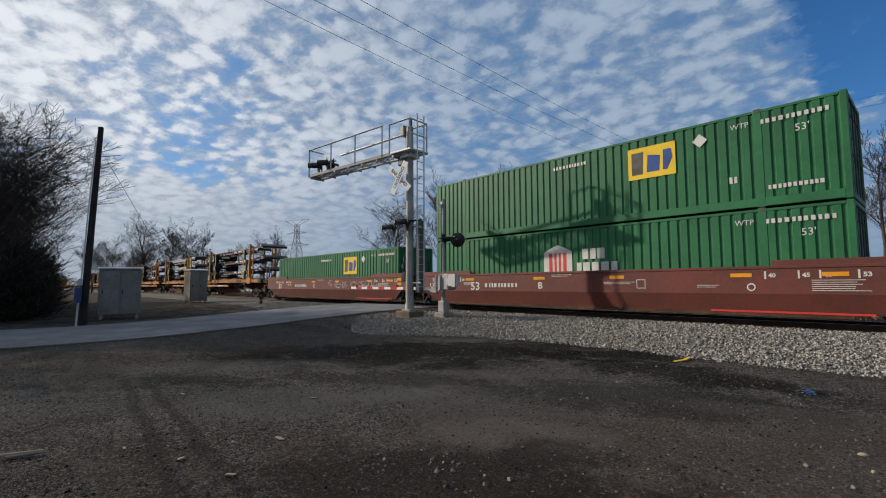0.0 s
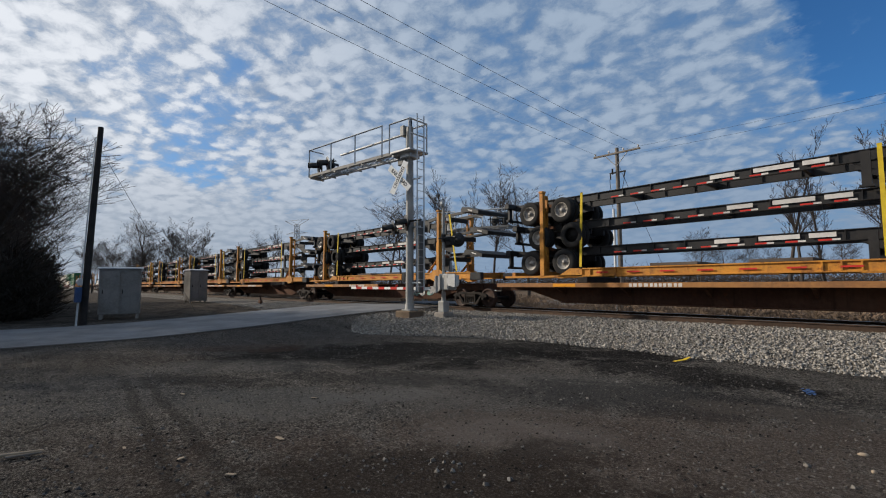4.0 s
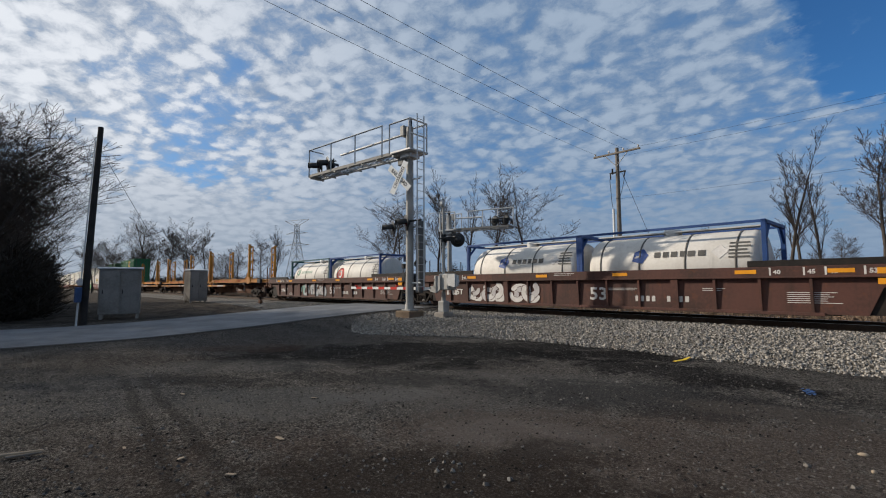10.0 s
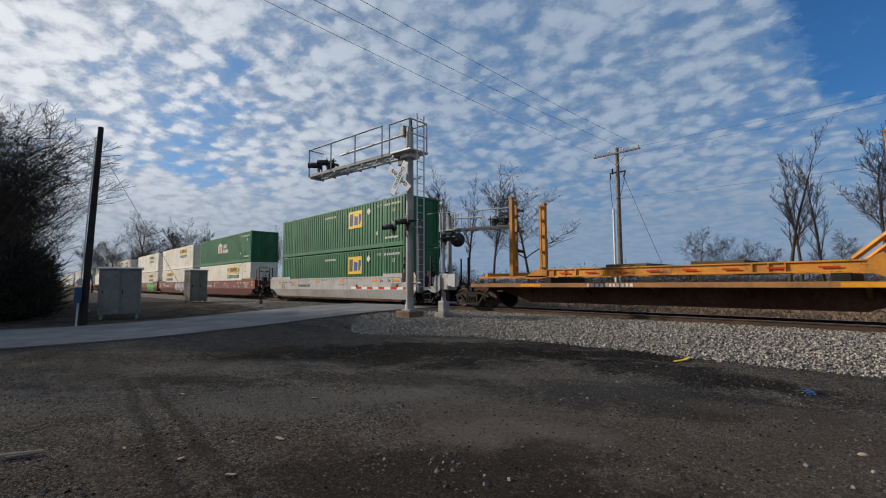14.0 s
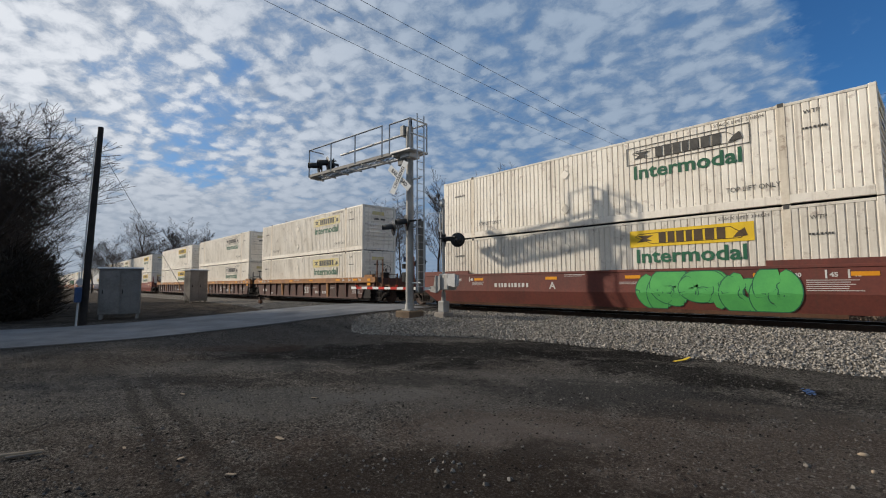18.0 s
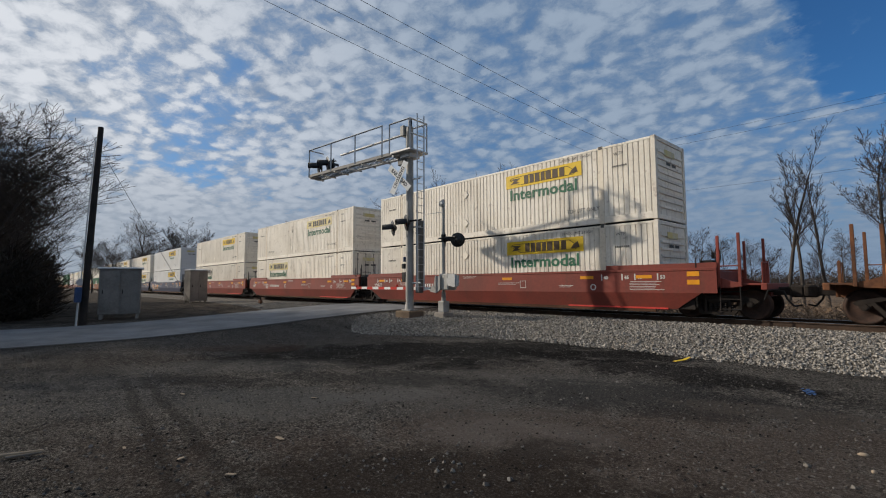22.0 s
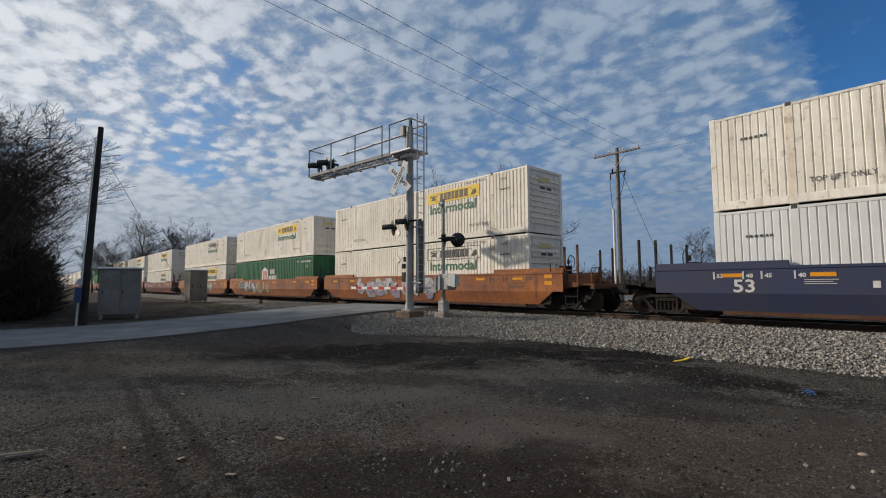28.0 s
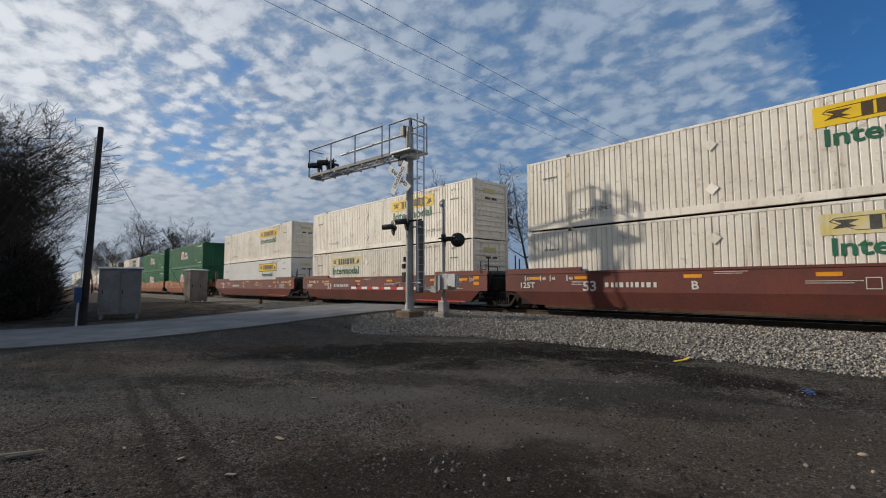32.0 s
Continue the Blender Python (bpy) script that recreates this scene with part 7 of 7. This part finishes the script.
def make_power_pole():
    c = thing("utility_pole", "grey weathered power pole with crossarm and insulators", "pole", m=pose(POLE[0], POLE[1], -0.42))
    part("shaft", Shape().tube((0, 0, -0.5), (0, 0, 10.95), 0.17, 14, 0.115), pole_wood, c)
    part("crossarm", Shape().box(-1.6, 1.6, -0.17, -0.07, 10.52, 10.64, 0.01), pole_wood, c)
    part("brace", Shape().bar((-0.75, -0.13, 10.5), (0, -0.13, 9.7), 0.04).bar((0.75, -0.13, 10.5), (0, -0.13, 9.7), 0.04), galv, c)
    for x in (-1.48, -0.5, 0.5, 1.48):
        part("insulator", Shape().lathe([(0.0, 0.2), (0.05, 0.18), (0.065, 0.1), (0.04, 0.06), (0.02, 0.0)], (x, -0.12, 10.64), 2, 10), mark_white, c)
    part("cutouts", Shape().box(-0.55, 0.55, -0.05, 0.05, 9.28, 9.36).tube((-0.5, 0, 9.3), (-0.45, -0.1, 8.9), 0.045, 8).tube((0.5, 0, 9.3), (0.45, -0.1, 8.9), 0.045, 8).tube((-0.25, -0.2, 9.55), (-0.25, -0.2, 9.2), 0.06, 8), dark_steel, c)
    part("riser_pipe", Shape().tube((-0.28, -0.16, -0.4), (-0.28, -0.16, 6.9), 0.075, 10), white_paint, c, "pale conduit riser")
    part("jumper", Shape().path(sag((-0.5, -0.1, 8.9), (-0.28, -0.16, 6.9), 0.5, 8), 0.018, 5).path(sag((0.5, -0.1, 8.9), (-0.1, -0.16, 7.6), 0.5, 8), 0.018, 5), black, c)
    return c


make_power_pole()


def make_wire(p, q, drop, r=0.014):
    tagged(new("power_line", Shape().path(sag(p, q, drop), r, 5).mesh("power_line", black)), "thin dark overhead power line", "cable", "overhead lines")


for dx, ex in ((-1.48, -10.8), (0.5, -10.5), (1.48, -9.5)):
    make_wire((POLE[0] + dx, POLE[1] - 0.12, 10.36), (ex, POLE[1] - 44, 10.5), 0.5, 0.0075)
for dz, yy in ((0.0, 0.0), (-0.25, 0.6), (-3.2, 0.1)):
    make_wire((POLE[0], POLE[1] + yy, 10.35 + dz), (POLE[0] + 60, POLE[1] + yy - 2, 11.2 + dz), 0.7, 0.006)
make_wire((POLE[0], POLE[1], 9.6), (POLE[0] + 3.6, POLE[1] + 0.5, -0.3), 0.0, 0.012)
make_wire((-23.9, -15.05, 7.9), (-29.5, -9.4, 0.1), 0.0, 0.010)


def make_tower():
    """A far lattice pylon."""
    c = thing("transmission_tower", "grey lattice steel transmission tower far off", "pylon", m=pose(-316.5, 130.0, 0, 0, 0, 20))
    c.scale = (1.45, 1.45, 1.08)
    s, H, hb, ht = Shape(), 46.0, 4.2, 0.8

    def w(z):
        return hb + (ht - hb) * min(1.0, z / (H * 0.75))
    zs = [0, 8, 15, 21, 26, 30, 34, 38, 42]
    for a, b in zip(zs, zs[1:]):
        for k in range(4):
            q = [(1, 1), (1, -1), (-1, -1), (-1, 1)]
            p0, p1 = q[k], q[(k + 1) % 4]
            s.bar((p0[0] * w(a), p0[1] * w(a), a), (p0[0] * w(b), p0[1] * w(b), b), 0.28)
            s.bar((p0[0] * w(a), p0[1] * w(a), a), (p1[0] * w(b), p1[1] * w(b), b), 0.16)
            s.bar((p1[0] * w(a), p1[1] * w(a), a), (p0[0] * w(b), p0[1] * w(b), b), 0.16)
            s.bar((p0[0] * w(b), p0[1] * w(b), b), (p1[0] * w(b), p1[1] * w(b), b), 0.16)
    part("lattice", s, galv, c)
    a = Shape()
    for z, r in ((28, 8.5), (36, 7.0)):
        for sg in (-1, 1):
            a.bar((0, 0, z + 1.6), (sg * r, 0, z), 0.22).bar((0, 0, z), (sg * r, 0, z), 0.22)
    a.bar((-1, 0, 41), (-8, 0, 45), 0.22).bar((1, 0, 41), (8, 0, 45), 0.22).bar((-8, 0, 45), (8, 0, 45), 0.2).bar((0, 0, 42), (-4, 0, 45), 0.16).bar((0, 0, 42), (4, 0, 45), 0.16)
    part("crossarms", a, galv, c)


make_tower()


# ---- trees ----
def grow(seed, height, trunks=1, spread=0.55, up=0.25, levels=5, droop=0.0, reach=(0.40, 0.62), full=False):
    """Bare limbs as tapered tubes: a Shape of the thick wood and one of the twigs. full: a crown of more and stouter twigs."""
    rng = random.Random(seed)
    wood, fine = Shape(), Shape()

    def limb(p, d, length, r, level):
        n = (6, 5, 4, 3, 2)[level]
        for i in range(n):
            bend = (0.05, 0.11, 0.15, 0.19, 0.22)[level] if full else 0.07 + 0.05 * level
            d = (d + Vector((rng.gauss(0, bend), rng.gauss(0, bend), up * (0.22 if level else 0.08) - droop * level * 0.03))).normalized()
            q = p + d * length / n
            r1 = max(0.011 if full else 0.008, r * (0.86, 0.80, 0.76, 0.72, 0.6)[level])
            (wood if r > 0.02 else fine).tube(p, q, r, 7 if level == 0 else 5 if r > 0.04 else 3, r1, caps=False)
            if level < levels and (level > 0 or i >= 2):
                for _ in range(rng.choice((((2, 2, 3), (1, 2, 2), (1, 1, 2), (0, 1, 1), (0, 1)) if full else ((2, 2), (1, 1, 2), (0, 1, 1), (0, 1, 1), (0, 1)))[level])):
                    a = rng.random() * math.tau
                    side = Vector((math.cos(a), math.sin(a), 0.1))
                    nd = (d * (1 - spread) + side * spread + Vector((0, 0, up * 0.4))).normalized()
                    limb(q, nd, length * rng.uniform(*reach) * (1.05 - 0.45 * i / n), r1 * rng.uniform(0.42, 0.62), level + 1)
            p, r = q, r1
        if level < levels:
            limb(p, d, length * 0.40, r * 0.8, level + 1)
    for k in range(trunks):
        a = rng.random() * math.tau
        lean = 0.0 if trunks == 1 else 0.16
        limb(Vector((0.3 * k * math.cos(a), 0.3 * k * math.sin(a), -0.2)), Vector((lean * math.cos(a), lean * math.sin(a), 1)).normalized(), height * 0.62, height * (0.0125 if trunks == 1 else 0.0085), 0)
    return wood, fine


KINDS = {}


def tree(kind, x, y, size=1.0, turn=0.0):
    if kind not in KINDS:
        w, f = grow(**{"tall": dict(seed=3, height=14, spread=0.52, up=0.33, levels=4), "broad": dict(full=True, seed=8, height=12, spread=0.62, up=0.22, levels=4, reach=(0.45, 0.68)), "slim": dict(full=True, seed=5, height=15, trunks=1, spread=0.42, up=0.30, levels=4, reach=(0.26, 0.44)), "oval": dict(full=True, seed=41, height=13, spread=0.50, up=0.24, levels=4, reach=(0.34, 0.50)), "gnarl": dict(full=True, seed=52, height=13, spread=0.64, up=0.13, levels=4, reach=(0.40, 0.58)), "twin": dict(seed=21, height=12, trunks=3, spread=0.55, up=0.25, levels=4), "lacy": dict(seed=31, height=9, trunks=3, spread=0.58, up=0.26, levels=4, reach=(0.5, 0.78)), "arch": dict(seed=17, height=9.5, trunks=2, spread=0.64, up=0.16, levels=4, droop=0.1, reach=(0.55, 0.8)), "shrub": dict(seed=13, height=7, trunks=4, spread=0.6, up=0.25, levels=4)}[kind])
        KINDS[kind] = (w.mesh("trunk", bark), f.mesh("crown", twig))
    t = thing("bare_tree", {"tall": "tall bare grey-brown winter tree", "broad": "broad bare winter tree with spreading limbs", "slim": "slender bare tree with one upright stem", "oval": "bare winter tree with an oval crown", "gnarl": "bare winter tree with crooked spreading limbs", "twin": "bare tree with several trunks", "lacy": "dark bare tree with fine tangled twigs", "arch": "dark bare tree with long arching branches", "shrub": "low bare many-stemmed shrub"}[kind], "tree", "bare trees", pose(x, y, ground_z(x, y), 0, 0, turn))
    t.scale = (size, size, size)
    part("trunk", KINDS[kind][0], bark, t)
    part("crown", KINDS[kind][1], twig, t)


for k, x, y, s, r in (
        ("gnarl", -107.0, 0.4, 1.35, 10), ("oval", -106.0, 5.1, 1.2, 70), ("gnarl", -104.5, 8.9, 1.25, 140), ("oval", -105.0, 11.9, 1.2, 250), ("gnarl", -109.0, 3.0, 1.0, 310), ("broad", -108.0, -4.2, 0.95, 30), ("broad", -107.0, -7.0, 0.9, 200), ("gnarl", -101.7, 22.0, 1.15, 20), ("oval", -100.5, 24.8, 1.2, 55), ("broad", -103.0, 17.5, 0.95, 80),
        ("gnarl", -43.7, 14.7, 1.12, 290), ("broad", -46.5, 18.5, 1.05, 110), ("oval", -41.7, 20.4, 1.25, 20), ("slim", -39.7, 23.9, 1.05, 20), ("oval", -38.2, 26.7, 1.32, 80), ("gnarl", -31.6, 25.0, 1.25, 60), ("slim", -44.0, 24.0, 1.0, 230), ("shrub", -40.0, 22.0, 0.7, 30),
        ("slim", -8.3, 27.2, 0.98, 40), ("slim", -7.6, 28.2, 0.90, 170), ("slim", -6.2, 29.6, 0.86, 290), ("oval", -2.7, 28.0, 1.15, 120), ("gnarl", 0.6, 29.5, 1.15, 20), ("twin", 7.5, 24.0, 1.1, 20),
        ("broad", -26.5, 63.5, 0.92, 0), ("broad", -23.5, 65.5, 0.82, 90), ("broad", -20.0, 66.0, 0.76, 70), ("broad", -17.5, 66.5, 0.68, 150), ("broad", -9.5, 68.0, 0.80, 200), ("broad", -12.5, 69.0, 0.62, 40),
        # those beyond y = -25 are unseen, added to throw shade on the lot
        ("arch", -31.0, -19.0, 1.15, 10), ("lacy", -34.6, -18.3, 1.1, 250), ("arch", -37.5, -17.2, 0.95, 300), ("lacy", -30.0, -20.4, 1.3, 95), ("arch", -32.0, -22.0, 1.25, 15), ("lacy", -41.0, -17.8, 1.0, 145), ("arch", -46.0, -17.6, 1.0, 215), ("tall", -35.0, -18.9, 0.85, 200), ("lacy", -31.0, -25.5, 1.1, 40), ("twin", -27.5, -29.0, 1.1, 140), ("tall", -28.0, -34.0, 1.0, 260), ("twin", -27.0, -38.0, 1.1, 310), ("shrub", -30.5, -21.0, 0.85, 80), ("shrub", -26.8, -32.0, 1.4, 180), ("lacy", -32.6, -19.4, 0.8, 200), ("arch", -31.5, -23.5, 0.95, 160),
        ("tall", -110.0, 2.0, 1.2, 99), ("broad", -107.0, 8.0, 1.15, 33), ("shrub", -125.0, -4.0, 1.6, 20), ("shrub", -130.0, 4.0, 1.6, 120), ("shrub", -118.0, 1.0, 1.5, 220), ("shrub", -118.0, 20.0, 1.5, 60), ("tall", -46.0, -19.0, 1.0, 20), ("shrub", -52.0, -16.8, 1.2, 100), ("broad", -60.0, -19.0, 1.1, 10), ("shrub", -36.0, -17.4, 0.9, 330)):
    tree(k, x, y, s, r)


def make_thicket(name, label, spots, count, seed, material, lo, hi, blade):
    """Tangled twigs and dead stalks that nobody could count, as one mesh."""
    rng = random.Random(seed)
    s = Shape()
    for _ in range(count):
        (x0, y0), (x1, y1), wide = rng.choice(spots)
        t = rng.random()
        x, y = x0 + (x1 - x0) * t + rng.gauss(0, wide), y0 + (y1 - y0) * t + rng.gauss(0, wide)
        h = rng.uniform(lo, hi) * (0.6 + 0.4 * noise.noise((x * 0.12, y * 0.12, 0.5)) + 0.35)
        z = max(-0.1, ground_z(x, y)) if abs(x) + abs(y) < 160 else 0.0
        p, d = Vector((x, y, z + h * rng.random() ** 1.3 * 0.75)), Vector((rng.gauss(0, 0.9), rng.gauss(0, 0.9), 0.8)).normalized()
        ln = h * rng.uniform(0.18, 0.42)
        w = blade * rng.uniform(0.6, 1.4)
        for _k in range(2):
            q = p + d * ln
            u = d.cross(Vector((rng.gauss(0, 1), rng.gauss(0, 1), 0.2))).normalized() * w
            s.add([p - u, p + u, q], [(0, 1, 2)])
            d = (d + Vector((rng.gauss(0, 0.6), rng.gauss(0, 0.6), 0.1))).normalized()
            p, ln = p + (q - p) * rng.uniform(0.4, 1.0), ln * 0.7
    me = bpy.data.meshes.new(name)
    me.from_pydata(s.v, [], s.f)
    me.materials.append(material)
    tagged(new(name, me), label, "brush", kind="stuff")


# the last strip runs on out of view, added to shade the lot
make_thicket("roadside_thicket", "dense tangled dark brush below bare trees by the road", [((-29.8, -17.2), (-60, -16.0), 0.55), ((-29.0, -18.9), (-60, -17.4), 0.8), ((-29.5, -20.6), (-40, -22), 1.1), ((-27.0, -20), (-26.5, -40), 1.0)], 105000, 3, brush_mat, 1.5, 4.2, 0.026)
make_thicket("far_woods", "far brown line of bare winter woods", [((-330, 60), (-60, 78), 6.0), ((-60, 78), (70, 120), 6.0), ((-330, 30), (-120, 26), 6.0), ((-400, -30), (-120, -26), 6.0)], 120000, 5, twig, 3.0, 5.6, 0.05)


make_thicket("dead_grass", "dead tan grass and low brush beyond the track", [((-75, 5.6), (14, 5.2), 0.7), ((-70, 8.5), (16, 8.0), 1.2), ((-70, 14), (16, 14), 2.5)], 42000, 9, dry_grass, 0.25, 0.95, 0.02)


# ---- small things on the lot ----
def make_marker(x, y):
    """A short dark stake with a rusty bracket beside the road."""
    c = thing("track_marker", "short dark iron stake with a rusty bracket", "marker", m=pose(x, y, ground_z(x, y)))
    part("stake", Shape().tube((0, 0, -0.2), (0.03, 0, 0.55), 0.06, 8, 0.05), dark_steel, c)
    part("bracket", Shape().box(-0.18, 0.2, -0.08, 0.08, 0.12, 0.34, 0.02), spine_brown, c)


make_marker(-32.3, -4.6)


def make_scraps():
    w = thing("broken_branch", "splintered pale broken branch on the gravel", "branch", m=pose(-5.95, -16.97, 0.02, 0, 0, 70))
    w.scale = (0.62, 0.62, 0.62)
    part("piece", Shape().tube((-0.35, 0, 0.03), (0.3, 0.05, 0.035), 0.03, 7, 0.015), tan_stone, w)
    part("piece", Shape().tube((-0.1, -0.1, 0.025), (0.32, -0.04, 0.03), 0.022, 6, 0.012), pole_wood, w)
    lay = lambda pts, z: Shape().prism(pts, 2, z, z + 0.006)
    structure("paint_mark_yellow", lay([(-3.90, -7.02), (-3.84, -7.04), (-3.77, -6.68), (-3.82, -6.26), (-3.88, -6.25), (-3.84, -6.66)], ground_z(-3.85, -6.65) + 0.035), logo_yellow, "yellow spray mark on the gravel", "paint mark")
    rng = random.Random(4)
    s = Shape()
    for _ in range(26):
        a, b = -1.45 + rng.gauss(0, 0.05), -8.45 + rng.gauss(0, 0.12)
        r, h = rng.uniform(0.006, 0.022), ground_z(-1.45, -8.45) + 0.022 + rng.random() * 0.004
        s.prism([(a - r, b - r * 0.7), (a + r, b - r), (a + r * 0.8, b + r), (a - r, b + r * 0.8)], 2, h, h + 0.004)
    structure("paint_mark_blue", s, spray_blue, "small blue spray mark on the gravel", "paint mark")
    for x, y, r, turn in ((-4.75, -14.97, 0.075, 20), (-6.07, -13.92, 0.05, 70), (-5.5, -16.2, 0.04, 10), (-4.82, -15.87, 0.06, 130), (-7.6, -15.2, 0.05, 30), (-4.15, -15.65, 0.06, 60)):
        w = thing("wood_chip", "small pale splinter of wood on gravel", "wood chip", "wood chips on the lot", pose(x, y, ground_z(x, y) + 0.012, 0, 6, turn))
        part("splinter", Shape().prism([(-r, -0.3 * r), (0.6 * r, -0.45 * r), (r, 0.1 * r), (-0.2 * r, 0.4 * r), (-0.9 * r, 0.15 * r)], 2, 0, 0.008), tan_stone, w).scale = (0.75, 0.75, 1)
    for x, y, r, turn in ((-0.61, -11.18, 0.036, 20), (-0.50, -11.66, 0.03, 80)):
        w = thing("stone", "rounded tan stone lying on the gravel", "stone", "larger stones on the lot", pose(x, y, ground_z(x, y), 0, 0, turn))
        part("lump", Shape().lathe([(0.0, 0.75 * r), (0.55 * r, 0.62 * r), (0.95 * r, 0.25 * r), (0.9 * r, 0.0), (0.5 * r, -0.2 * r), (0.0, -0.25 * r)], (0, 0, 0), 2, 9), tan_stone, w).scale = (1.35, 0.8, 1)


make_scraps()


# ---- what moves ----
def motions():
    times = [2.0 * i for i in range(17)]
    for ob, u, y, z, turned in RIDERS:
        walk(ob, [(t, pose(u + run(t), y, z, 0, 0, 180 if turned else 0)) for t in times])


motions()
